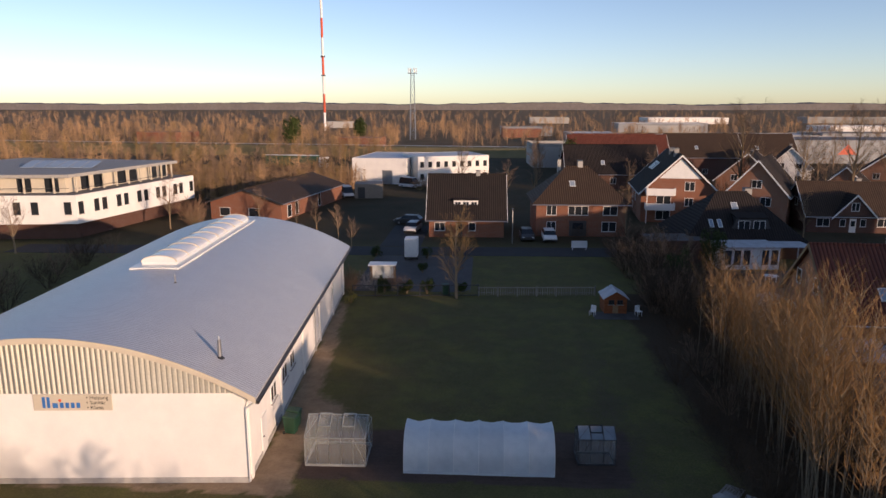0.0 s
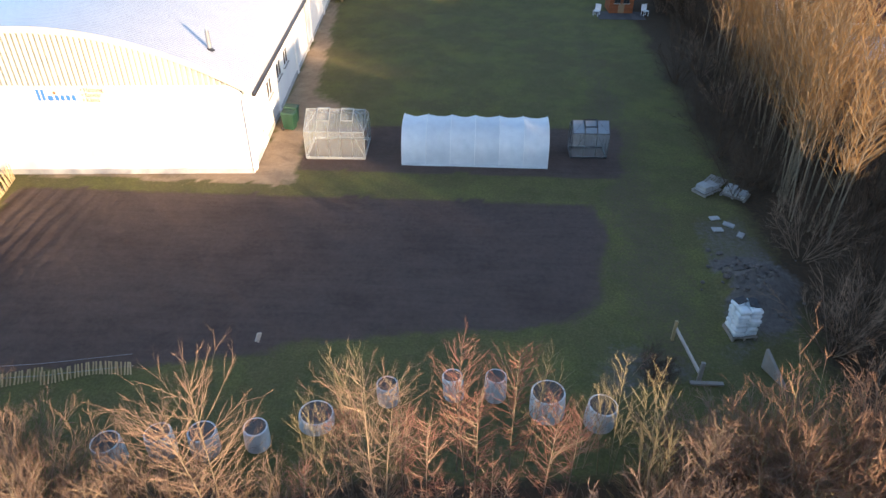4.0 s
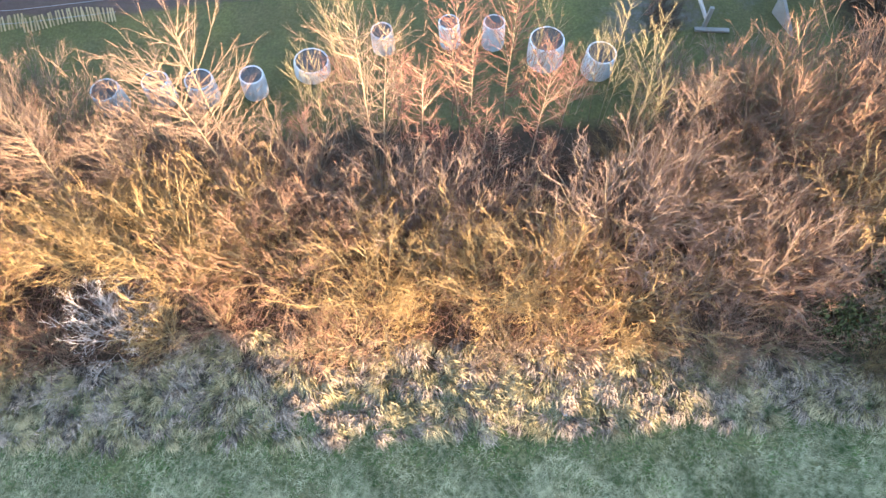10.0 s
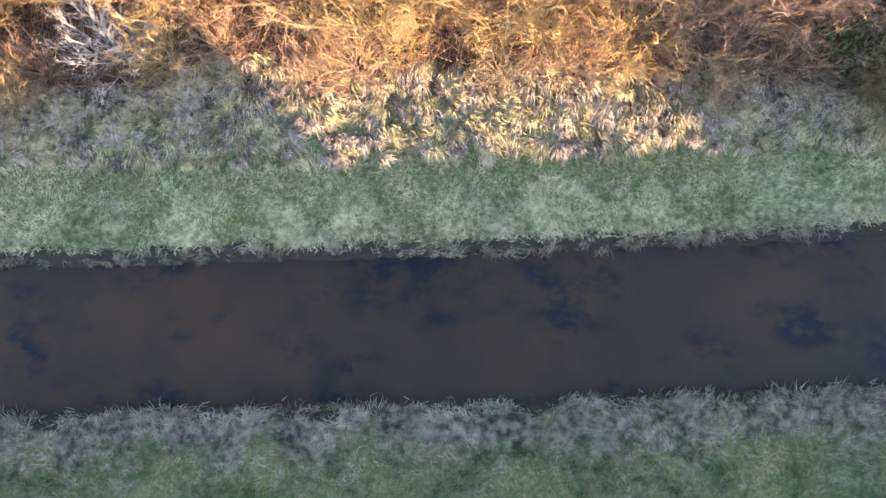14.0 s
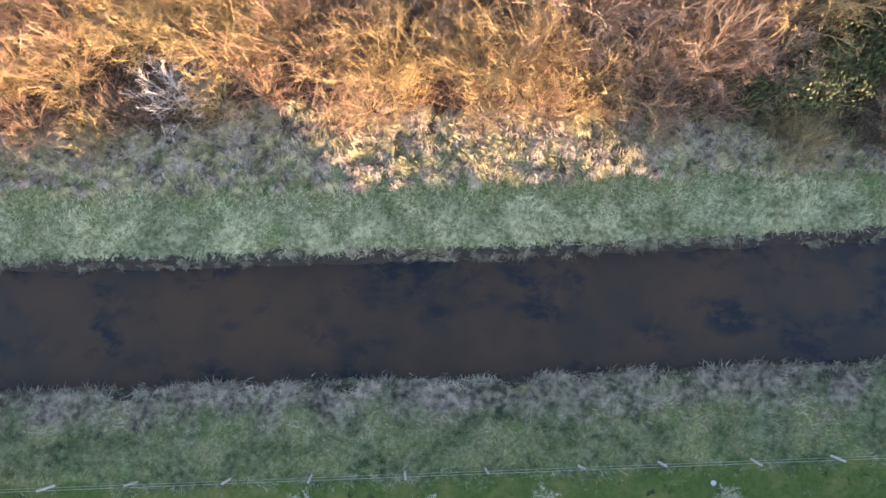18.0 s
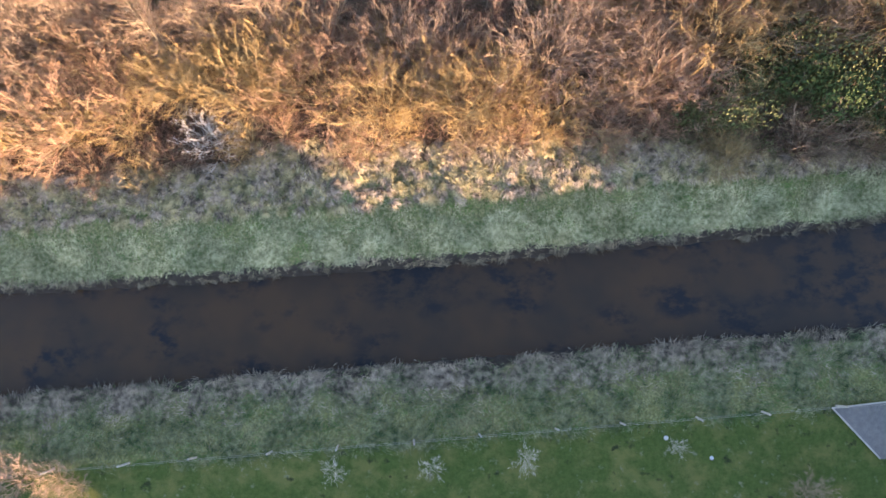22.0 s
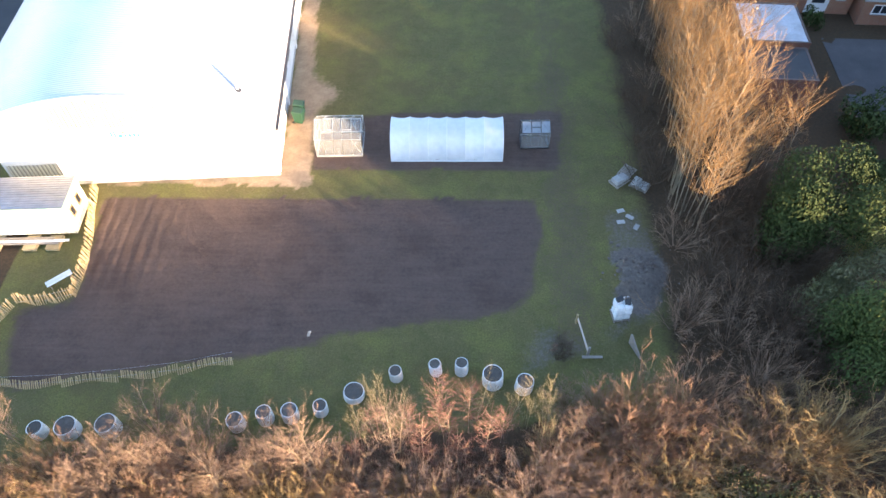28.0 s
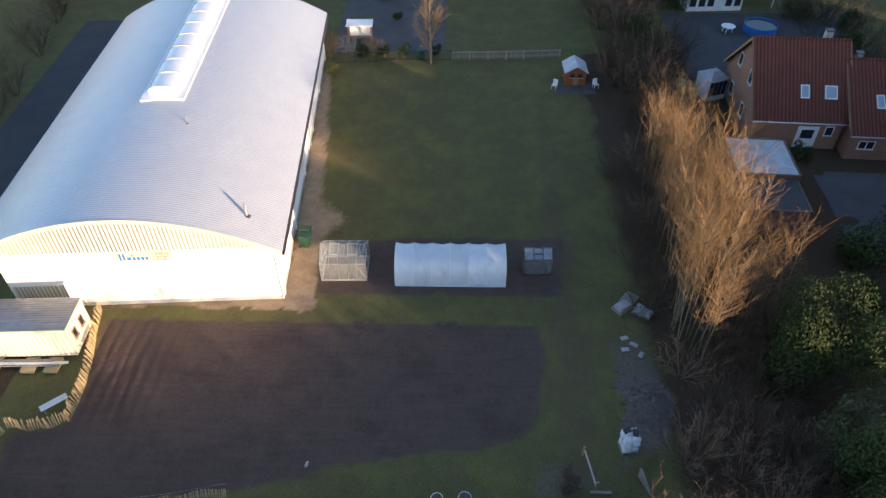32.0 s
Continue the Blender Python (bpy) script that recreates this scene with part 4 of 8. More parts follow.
def grow_tree(seed, height, trunk_r, first=0.3, limbs=22, twigs=9, subs=5, lean=0.5, narrow=0.5):
    """A tapered trunk, limbs that leave it at all heights, twigs and fine twigs."""
    rng = random.Random(seed)
    tr, cr = Wood(), Wood()
    pts = curve_pts(rng, Vector((0, 0, -0.15)), Vector((0, 0, 1)), height, 10, 0.05, 0.06)
    tr.limb(pts, [trunk_r * (1 - 0.9 * (i / 10)) for i in range(11)], 7)
    for k in range(limbs):
        f = 10 * (first + (0.98 - first) * (k + rng.random()) / limbs)
        i = min(int(f), 9)
        p = pts[i].lerp(pts[i + 1], f - i)
        a = rng.uniform(0, 2 * math.pi)
        d = Vector((math.cos(a), math.sin(a), rng.uniform(0.5, 1.2) * (0.5 + narrow))).normalized()
        L = height * (0.16 + 0.26 * (1 - f / 10.5)) * rng.uniform(0.7, 1.15) * lean * 2
        lp = curve_pts(rng, p, d, L, 5, 0.16, 0.10)
        r = trunk_r * 0.38 * (1.1 - f / 11)
        tr.limb(lp, [max(0.005, r * (1 - 0.88 * j / 5)) for j in range(6)], 4)
        for _ in range(twigs):
            g = rng.uniform(0.9, 4.9)
            j = int(g)
            q = lp[j].lerp(lp[j + 1], g - j)
            dd = rand_dir(rng, (lp[j + 1] - lp[j]).normalized(), 0.8)
            T = L * rng.uniform(0.2, 0.4)
            tp = curve_pts(rng, q, dd, T, 2, 0.2, 0.1)
            cr.limb(tp, [0.013, 0.009, 0.004], 3)
            for _ in range(subs):
                s = tp[0].lerp(tp[2], rng.uniform(0.2, 1))
                cr.twig(s, s + (rand_dir(rng, dd, 0.8) + Vector((0, 0, 0.2))) * T * rng.uniform(0.35, 0.7), 0.007)
    return tr, cr


def tree(m, seed, height, trunk_r, bark="bark", twig="twig_grey", label="leafless tree with bare twiggy crown", group="", **kw):
    tr, cr = grow_tree(seed, height, trunk_r, **kw)
    t = thing("tree", m, label, "tree", group)
    part("trunk", tr.mesh("trunk", bark), None, t)
    part("crown", cr.mesh("crown", twig), None, t)
    return t


SHRUBS = {}
for kind, (stem_mat, mat_name, specs) in {
    "gold": ("stem_green", "twig_gold", ((11, 3.0, 24, 0.95, 8, 5, 2), (12, 2.8, 28, 1.15, 7, 5, 2), (13, 2.9, 22, 0.85, 8, 5, 2))),
    "orange": ("stem_green", "twig_orange", ((14, 2.8, 28, 1.15, 7, 5, 2), (15, 2.9, 24, 1.0, 8, 5, 2))),
    "grey": ("stem_pale", "twig_grey", ((31, 3.0, 22, 0.95, 8, 5, 2), (32, 2.9, 26, 1.1, 8, 5, 2))),
    "pink": ("stem_pale", "twig_pink", ((35, 2.9, 26, 1.2, 8, 5, 2), (36, 3.0, 24, 1.0, 8, 5, 2))),
    "pale": ("twig_pale", "twig_pale", ((51, 2.8, 15, 1.0, 6, 5, 2, 0.012), (52, 2.6, 13, 1.1, 6, 5, 2, 0.012))),
    "dark": ("twig_dark", "twig_dark", ((41, 3.0, 20, 1.0, 8, 5, 2), (42, 2.6, 24, 1.15, 7, 5, 2))),
}.items():
    SHRUBS[kind] = [[w.mesh(n, m) for n, w, m in zip(("stem", "crown"), grow_shrub(*s), (stem_mat, mat_name))] for s in specs]
for kind, stem_mat, mat_name, specs in (
        ("red", "stem_pale", "twig_red", ((21, 4.6, 1, 0.024, 0.26, 64, 6, 2, 1.0, 0.20, 0.0075), (22, 4.3, 2, 0.020, 0.24, 42, 6, 2, 1.0, 0.19, 0.0075))),
        ("tan", "stem_tan", "twig_tan", ((25, 5.0, 2, 0.028, 0.14, 56, 6, 2, 1.2, 0.27, 0.007), (26, 4.4, 3, 0.022, 0.12, 40, 6, 2, 1.15, 0.26, 0.007))),
        ("whip", "stem_green", "stem_green", ((27, 4.2, 4, 0.016, 0.25, 18, 4, 1, 0.55, 0.2, 0.006), (28, 4.0, 3, 0.016, 0.3, 20, 4, 1, 0.6, 0.2, 0.006)))):
    SHRUBS[kind] = [[w.mesh(n, m) for n, w, m in zip(("stem", "crown"), grow_sapling(*s), (stem_mat, mat_name))] for s in specs]
LABELS = {"gold": "leafless golden-brown shrub in the thicket", "red": "slender reddish sapling with a fine bare crown", "grey": "leafless grey-brown shrub in the thicket", "orange": "leafless orange-brown shrub in the thicket", "pink": "leafless pale pinkish shrub in the thicket", "pale": "bleached pale dead shrub at the thicket edge", "dark": "dark leafless undergrowth shrub beside the field",
          "tan": "tall tan sapling with straight spreading branches", "whip": "upright yellow-green willow whips in the thicket"}


def shrub(kind, x, y, scale, rng, group="thicket shrubs", tall=1.0, lean=6.0):
    m = pose(x, y, ground_z(x, y), rng.uniform(-lean, lean), rng.uniform(-lean, lean), rng.uniform(0, 360)) @ Matrix.Diagonal((scale, scale, scale * tall * rng.uniform(0.92, 1.08), 1))
    ob = thing("shrub", m, LABELS[kind], "shrub", group)
    stems, twigs = rng.choice(SHRUBS[kind])
    part("stem", stems, None, ob)
    part("crown", twigs, None, ob)


def front(x):
    """Where the thicket ends towards the ditch."""
    if x < -7:
        return north_edge(x) + 4.1
    if x < 8:
        return 4.9 + 0.03 * x
    return max(4.3, 5.1 - 0.2 * (x - 8))


def thicket():
    rng = random.Random(5)
    # the crowns that stand out, kind by kind: place, size
    for kind, spots in {
        "tan": ((-6.0, 9.7, 1.0), (-8.8, 8.8, 0.62), (-13.6, 9.3, 0.66), (-16.8, 8.6, 0.7), (-2.3, 10.4, 0.92), (-10.4, 8.4, 0.72), (-21.2, 11.2, 0.95), (6.4, 11.2, 0.72)),
        "red": ((-0.9, 10.6, 0.9), (0.1, 11.4, 1.12), (1.3, 11.9, 1.05), (2.1, 10.7, 0.92), (-1.6, 11.6, 0.8), (2.9, 11.4, 0.8), (0.9, 10.2, 0.7), (-0.2, 12.3, 0.95), (-3.1, 11.5, 0.8)),
        "pink": ((-0.9, 8.4, 0.82), (0.8, 8.6, 0.78), (4.4, 8.4, 0.98), (6.0, 9.3, 0.8), (-16.3, 9.2, 0.75), (-12.9, 10.2, 0.65), (8.4, 7.6, 0.8), (-8.3, 9.4, 0.7), (6.9, 7.2, 0.72)),
        "orange": ((-14.1, 5.4, 0.95), (-11.6, 6.6, 0.7), (-4.4, 6.9, 0.85), (9.6, 12.2, 1.2), (11.1, 11.6, 1.05), (8.3, 11.4, 0.95), (10.2, 10.2, 0.95), (-3.0, 7.9, 0.75), (-18.4, 8.8, 0.85), (2.6, 7.3, 0.7), (-13.0, 7.9, 0.8)),
        "gold": ((-19.0, 6.0, 0.9), (-17.3, 7.4, 0.75), (-7.2, 6.9, 0.92), (-5.6, 8.0, 0.8), (1.2, 6.2, 0.78), (2.4, 6.5, 0.85), (-1.9, 6.2, 0.8), (4.6, 6.4, 0.8), (10.9, 8.9, 0.95), (12.6, 10.0, 0.85), (17.0, 10.6, 1.3), (18.4, 11.0, 1.15), (19.4, 7.0, 0.95), (-9.9, 7.1, 0.75), (0.2, 7.2, 0.72)),
        "grey": ((-14.4, 11.6, 0.8), (-11.2, 9.6, 0.95), (-7.9, 10.3, 0.8), (-15.2, 9.0, 0.95), (-4.2, 9.2, 0.85), (-12.7, 11.2, 0.65), (8.0, 9.4, 0.85), (13.9, 9.6, 0.9), (-15.6, 7.4, 0.8), (12.4, 13.2, 1.0), (6.7, 5.9, 0.55), (15.2, 11.4, 0.95)),
        "whip": ((-3.2, 12.0, 0.85), (-2.6, 12.6, 0.9), (3.3, 12.6, 0.8), (4.2, 12.1, 0.95), (5.2, 12.0, 0.9), (4.7, 11.3, 0.8), (1.9, 13.0, 0.85), (-4.0, 11.2, 0.7)),
    }.items():
        for x, y, sc in spots:
            shrub(kind, x, y, sc * 1.14, rng, lean=3.0)
    # lower growth between them
    x = -30.0
    while x < 20:
        top = 10.6 + 0.05 * x if x < -4.5 else 10.4 if x < 5.5 else 13.2
        y = front(x) + 0.45
        row = 0
        while y < top:
            px, py = x + rng.uniform(-0.6, 0.6), y + rng.uniform(-0.45, 0.45)
            clearing = math.hypot(px + 8.4, (py - 5.0) * 0.8) < 1.3 or px > 16 and py > 12
            if not clearing:
                k = rng.random()
                if px > 11:
                    kind = "dark" if k < 0.12 else "gold" if k < 0.55 else "grey" if k < 0.75 else "orange"
                elif py > 9.4 and -4.6 < px < 4.6:
                    kind = "red" if k < 0.75 else "grey"
                elif row == 0:
                    kind = "orange" if k < 0.55 else "grey" if k < 0.75 else "gold"
                else:
                    kind = "gold" if k < 0.38 else "orange" if k < 0.68 else "grey" if k < 0.86 else "pink"
                low = 0.5 if row == 0 else 0.66 if kind != "red" else 0.58
                shrub(kind, px, py, low * rng.uniform(0.85, 1.2), rng)
            y += 1.5
            row += 1
        x += 1.55


thicket()


def leaf_mass(seed, rx, ry, rz, count, size, lumps=9):
    """Leaves on the shells of several overlapping lumps, with gaps and an uneven outline."""
    rng = random.Random(seed)
    v, f = [], []
    cs = [(Vector((rng.uniform(-0.6, 0.6) * rx, rng.uniform(-0.6, 0.6) * ry, rng.uniform(0.25, 0.72) * rz)), rng.uniform(0.32, 0.55)) for _ in range(lumps)]
    for _ in range(count):
        c, r = rng.choice(cs)
        d = Vector((rng.gauss(0, 1), rng.gauss(0, 1), rng.gauss(0, 1) + 0.15)).normalized()
        k = r * rng.uniform(0.7, 1.08)
        p = c + Vector((d.x * rx * k, d.y * ry * k, d.z * rz * k * 0.8))
        if p.z < 0.05:
            continue
        a = rand_dir(rng, d.orthogonal().normalized(), 0.8)
        b = a.cross(rand_dir(rng, d, 0.6)).normalized()
        s = size * rng.uniform(0.6, 1.3)
        i = len(v)
        v += [p - a * s, p + b * s * 0.45, p + a * s, p - b * s * 0.45]
        f.append((i, i + 1, i + 2, i + 3))
    return v, f


def evergreen(m, seed, rx, ry, rz, count=3500, size=0.14, mat="leaf_dark", label="dense dark evergreen bush", group="evergreens", lumps=9):
    t = thing("evergreen_bush", m, label, "bush", group)
    v, f = leaf_mass(seed, rx, ry, rz, count, size, lumps)
    part("crown", raw("crown", v, f, mat), None, t)
    rng = random.Random(seed)
    w = Wood()
    for _ in range(7):
        d = Vector((rng.uniform(-0.5, 0.5) * rx / rz, rng.uniform(-0.5, 0.5) * ry / rz, 1)).normalized()
        w.limb(curve_pts(rng, Vector((0, 0, -0.1)), d, rz * 0.7, 4, 0.15, 0.05), [0.06, 0.05, 0.04, 0.03, 0.015], 5)
    part("stem", w.mesh("stem", "bark"), None, t)
    return t


# ---- houses ----
def house(m, w, d, eave, ridge, label, walls="brick", roof="tile_dark", hip=0.0, along=True, over=0.45, openings=(), chimneys=(), lights=(), gable_mat=None, name="house", group="houses"):
    """Box of masonry under a gabled or hipped roof. The ridge runs along x (along) or along y. Openings: face, u, v, w, h, bars."""
    if not along:
        m, w, d = m @ pose(w, 0, 0, 0, 0, 90), d, w
        turn = {"front": "left", "right": "front", "back": "right", "left": "back"}
        openings = [(turn[o[0]], *o[1:]) for o in openings]
    h = thing(name, m, label, "house", group)
    bm = boxes((0, w, 0, d, -0.2, eave))
    if hip < d * 0.25:
        k = (ridge - eave) / (d / 2)
        solid(bm, [(0.003, 0, eave), (0.003, d, eave), (0.003, d / 2, ridge - 0.12)], [(0.3, 0, eave), (0.3, d, eave), (0.3, d / 2, ridge - 0.12)])
        solid(bm, [(w - 0.3, 0, eave), (w - 0.3, d, eave), (w - 0.3, d / 2, ridge - 0.12)], [(w - 0.003, 0, eave), (w - 0.003, d, eave), (w - 0.003, d / 2, ridge - 0.12)])
    part("wall", bm, walls, h)
    o, t = over, 0.16
    k = (ridge - eave) / (d / 2)
    ze = eave - o * k
    for s in (0, 1):
        y0, y1 = (-o, d / 2) if s == 0 else (d + o, d / 2)
        a = [(-o, y0, ze), (w + o, y0, ze), (w + o - hip, y1, ridge), (-o + hip, y1, ridge)]
        part("roof_slope", solid(bmesh.new(), a, [(x, y, z + t) for x, y, z in a]), roof, h)
        part("gutter", cyl(bmesh.new(), (-o, y0 - 0.05 * (1 - 2 * s), ze + 0.04), (w + o, y0 - 0.05 * (1 - 2 * s), ze + 0.04), 0.07, 0.07, 8), "zinc", h)
    if hip:
        for x0, x1 in ((-o, -o + hip), (w + o, w + o - hip)):
            a = [(x0, -o, ze + 0.01), (x0, d + o, ze + 0.01), (x1, d / 2, ridge + 0.01)]
            part("hip_slope", solid(bmesh.new(), a, [(x, y, z + t) for x, y, z in a]), roof, h)
    else:
        for x in (-o, w + o):
            for y0 in (-o, d + o):
                a = [(x - 0.03, y0, ze - 0.12), (x + 0.03, y0, ze - 0.12), (x + 0.03, d / 2, ridge - 0.12), (x - 0.03, d / 2, ridge - 0.12)]
                part("bargeboard", solid(bmesh.new(), a, [(xx, y, z + 0.30) for xx, y, z in a]), "white_paint" if gable_mat is None else "dark_metal" if gable_mat == "dark" else gable_mat, h)
    part("ridge_cap", cyl(bmesh.new(), (-o + hip, d / 2, ridge + t - 0.02), (w + o - hip, d / 2, ridge + t - 0.02), 0.12, 0.12, 8), roof, h)
    base = {"front": pose(0, 0, 0), "right": pose(w, 0, 0, 0, 0, 90), "back": pose(w, d, 0, 0, 0, 180), "left": pose(0, d, 0, 0, 0, -90)}
    for face, u, v, ww, hh, bars in openings:
        mm = base[face] @ Matrix.Translation((u, -0.003, v))
        if v < 0.2:
            door = part("door", boxes((-ww / 2, ww / 2, -0.06, 0.0, 0.02, hh)), "white_paint" if bars else "dark_metal", h, "", mm)
            part("pane", boxes((-ww * 0.3, ww * 0.3, -0.07, -0.061, hh * 0.45, hh * 0.85)), "glass", door)
        else:
            window_at(h, ww, hh, mm, bars=bars)
    for u, v, cw, top in chimneys:
        zb = ridge - abs(v - d / 2) * k - 0.5
        c = part("chimney", boxes((u - cw / 2, u + cw / 2, v - cw / 2, v + cw / 2, zb, ridge + top)), "concrete", h, "pale chimney stack")
        part("chimney_cap", boxes((u - cw / 2 - 0.06, u + cw / 2 + 0.06, v - cw / 2 - 0.06, v + cw / 2 + 0.06, ridge + top, ridge + top + 0.08)), "dark_metal", c)
    ang = math.degrees(math.atan(k))
    for side, u, v, ww, hh in lights:
        if side == "front":
            mm = Matrix.Translation((u, -o + v * math.cos(radians(ang)), ze + t + v * math.sin(radians(ang)) + 0.02)) @ pose(0, 0, 0, ang, 0, 0)
        else:
            mm = Matrix.Translation((u, d + o - v * math.cos(radians(ang)), ze + t + v * math.sin(radians(ang)) + 0.02)) @ pose(0, 0, 0, ang, 0, 180) if False else Matrix.Translation((u, d + o, ze + t)) @ pose(0, 0, 0, 0, 0, 180) @ pose(0, 0, 0, ang, 0, 0) @ Matrix.Translation((0, v, 0.02))
        s = part("skylight", boxes((-ww / 2, ww / 2, 0, hh, -0.02, 0.06)), "white_metal", h, "", mm)
        part("pane", boxes((-ww / 2 + 0.08, ww / 2 - 0.08, 0.08, hh - 0.08, 0.061, 0.07)), "sky_pane", s)
    return h


M["sky_pane"] = plain("sky_pane", (0.30, 0.36, 0.42), (0.24, 0.30, 0.36), 2, 20, 0.08, 0, 0, 0.1)


def flat_block(m, w, d, h, label, walls="white_render", roof="flat_roof", rows=(), name="building", category="building", parapet=0.25, group="commercial buildings", step=2.4, win=(1.0, 1.2)):
    b = thing(name, m, label, category, group)
    part("wall", boxes((0, w, 0, d, -0.2, h)), walls, b)
    part("roof", boxes((0.15, w - 0.15, 0.15, d - 0.15, h, h + 0.06)), roof, b)
    if parapet:
        part("parapet", boxes((0, w, 0, 0.15, h, h + parapet), (0, w, d - 0.15, d, h, h + parapet), (0, 0.15, 0.15, d - 0.15, h, h + parapet), (w - 0.15, w, 0.15, d - 0.15, h, h + parapet)), walls, b)
    base = {"front": (pose(0, 0, 0), w), "right": (pose(w, 0, 0, 0, 0, 90), d), "left": (pose(0, d, 0, 0, 0, -90), d)}
    for face, v in rows:
        mm, length = base[face]
        n = int(length / step)
        for i in range(n):
            window_at(b, win[0], win[1], mm @ Matrix.Translation(((i + 0.5) * length / n, -0.003, v)), "dark_metal", bars=0)
    return b


# red-roofed house with its lower wing, and the flat garage before it
house(pose(25.2, 48.7, 0, 0, 0, -3.5), 7.3, 10.0, 2.9, 7.4, "red-tiled brick house with two roof windows", "brick_light", "tile_red", over=0.35, gable_mat="wood",
      openings=[("front", 4.6, 0.05, 1.7, 2.1, 1), ("left", 3.0, 3.9, 0.9, 1.2, 0), ("left", 6.4, 3.9, 0.9, 1.2, 0), ("left", 2.6, 0.9, 1.0, 1.2, 0), ("left", 6.6, 0.9, 1.0, 1.2, 0), ("front", 6.3, 1.3, 0.7, 0.9, 0)],
      chimneys=[(6.3, 6.4, 0.55, 0.3)], lights=[("front", 3.9, 2.0, 0.7, 1.15), ("front", 6.0, 2.0, 1.0, 1.15)])
house(pose(32.7, 46.9, 0, 0, 0, -3.5), 7.0, 10.4, 2.5, 6.3, "lower red-tiled wing of the brick house", "brick_light", "tile_red", over=0.3, gable_mat="wood",
      openings=[("front", 1.4, 1.0, 1.3, 0.8, 1)], chimneys=[(1.0, 6.0, 0.45, 0.3)], lights=[("front", 2.2, 2.4, 0.65, 1.2)])
flat_block(pose(21.4, 40.9, 0, 0, 0, -4.0), 4.8, 5.0, 2.6, "flat-roofed garage with weathered pale roof", "brick_dark", "pale_roof", parapet=0.1, name="garage", category="garage", group="garages")
flat_block(pose(21.0, 37.0, 0, 0, 0, -4.0), 4.7, 3.8, 2.3, "lean-to with dark felt roof and white edge", "brick_dark", "black", parapet=0.08, name="garage", category="garage", group="garages")
# houses along the lane
h1 = house(pose(-7.6, 94, 0, 0, 0, 1), 10.4, 9.5, 2.8, 8.2, "dark-tiled brick house with white dormer", "brick", "tile_dark",
           openings=[("front", 1.5, 0.9, 1.5, 1.2, 1), ("front", 4.2, 0.05, 0.9, 2.0, 0), ("front", 6.0, 0.9, 1.0, 1.2, 0)], chimneys=[(6.8, 4.8, 0.6, 0.6)])


def dormer(parent, u, y, z, w, h, d, mat="white_paint", wins=3, roof="tile_dark", splay=0.0):
    """A boxed dormer: front with windows, shed roof that runs back into the slope."""
    bm = solid(bmesh.new(), [(u - w / 2 - splay, y, z), (u + w / 2 + splay, y, z), (u + w / 2, y + d, z), (u - w / 2, y + d, z)], [(u - w / 2, y, z + h), (u + w / 2, y, z + h), (u + w / 2, y + d, z + h + 0.5), (u - w / 2, y + d, z + h + 0.5)])
    dm = part("dormer", bm, mat, parent)
    a = [(u - w / 2 - 0.15, y - 0.2, z + h), (u + w / 2 + 0.15, y - 0.2, z + h), (u + w / 2 + 0.15, y + d, z + h + 0.55), (u - w / 2 - 0.15, y + d, z + h + 0.55)]
    part("dormer_roof", solid(bmesh.new(), a, [(x, yy, zz + 0.12) for x, yy, zz in a]), roof, dm)
    for k in range(wins):
        x = u - w / 2 + w * (k + 0.5) / wins
        ww, hh = w / wins * 0.78, h * 0.66
        fr = boxes((-ww / 2, ww / 2, -0.04, 0.0, 0, hh))
        win = part("dormer_window", fr, "white_paint", dm, m=Matrix.Translation((x, y - 0.004, z + h * 0.18)))
        part("pane", boxes((-ww / 2 + 0.06, -0.03, -0.05, -0.041, 0.06, hh - 0.06), (0.03, ww / 2 - 0.06, -0.05, -0.041, 0.06, hh - 0.06)), "glass", win)


dormer(h1, 5.1, 1.3, 3.9, 3.4, 1.1, 3.2)
house(pose(7.3, 95.5, 0, 0, 0, 1), 12.4, 10.5, 4.95, 9.2, "square brick house with hipped brown roof", "brick", "tile_brown", hip=5.2, over=0.6,
      openings=[("front", 2.1, 3.0, 1.4, 1.4, 1), ("front", 5.8, 3.0, 2.8, 1.3, 2), ("front", 10.2, 3.0, 2.0, 1.3, 1), ("front", 2.1, 0.7, 1.3, 1.4, 1), ("front", 10.1, 0.7, 2.0, 1.4, 1), ("front", 5.8, 0.05, 2.4, 2.2, 0)],
      chimneys=[(6.6, 5.4, 0.7, 0.9), (3.8, 7.0, 0.5, 1.0)], lights=[("front", 5.2, 3.4, 0.8, 1.1)])
apt = house(pose(24.6, 109, 0, 0, 0, -6), 11.5, 16, 4.8, 10.4, "brick apartment house with white gable and balconies", "brick", "tile_dark", along=False,
            openings=[("front", 7.2, 5.0, 1.5, 1.4, 1), ("front", 7.2, 2.6, 1.3, 1.3, 1), ("front", 7.2, 0.5, 1.5, 1.3, 1), ("front", 3.4, 2.6, 2.2, 1.6, 1), ("front", 3.4, 0.4, 2.2, 1.7, 1), ("left", 4, 2.4, 1.1, 1.2, 0), ("left", 8, 2.4, 1.1, 1.2, 0), ("left", 4, 0.6, 1.1, 1.2, 0)],
            chimneys=[(4.0, 6.0, 0.7, 0.9), (9, 6.0, 0.7, 0.7)], lights=[("back", 9.6, 4.2, 0.75, 1.7), ("back", 11.2, 4.2, 0.75, 1.7), ("back", 12.8, 4.2, 0.75, 1.7)])
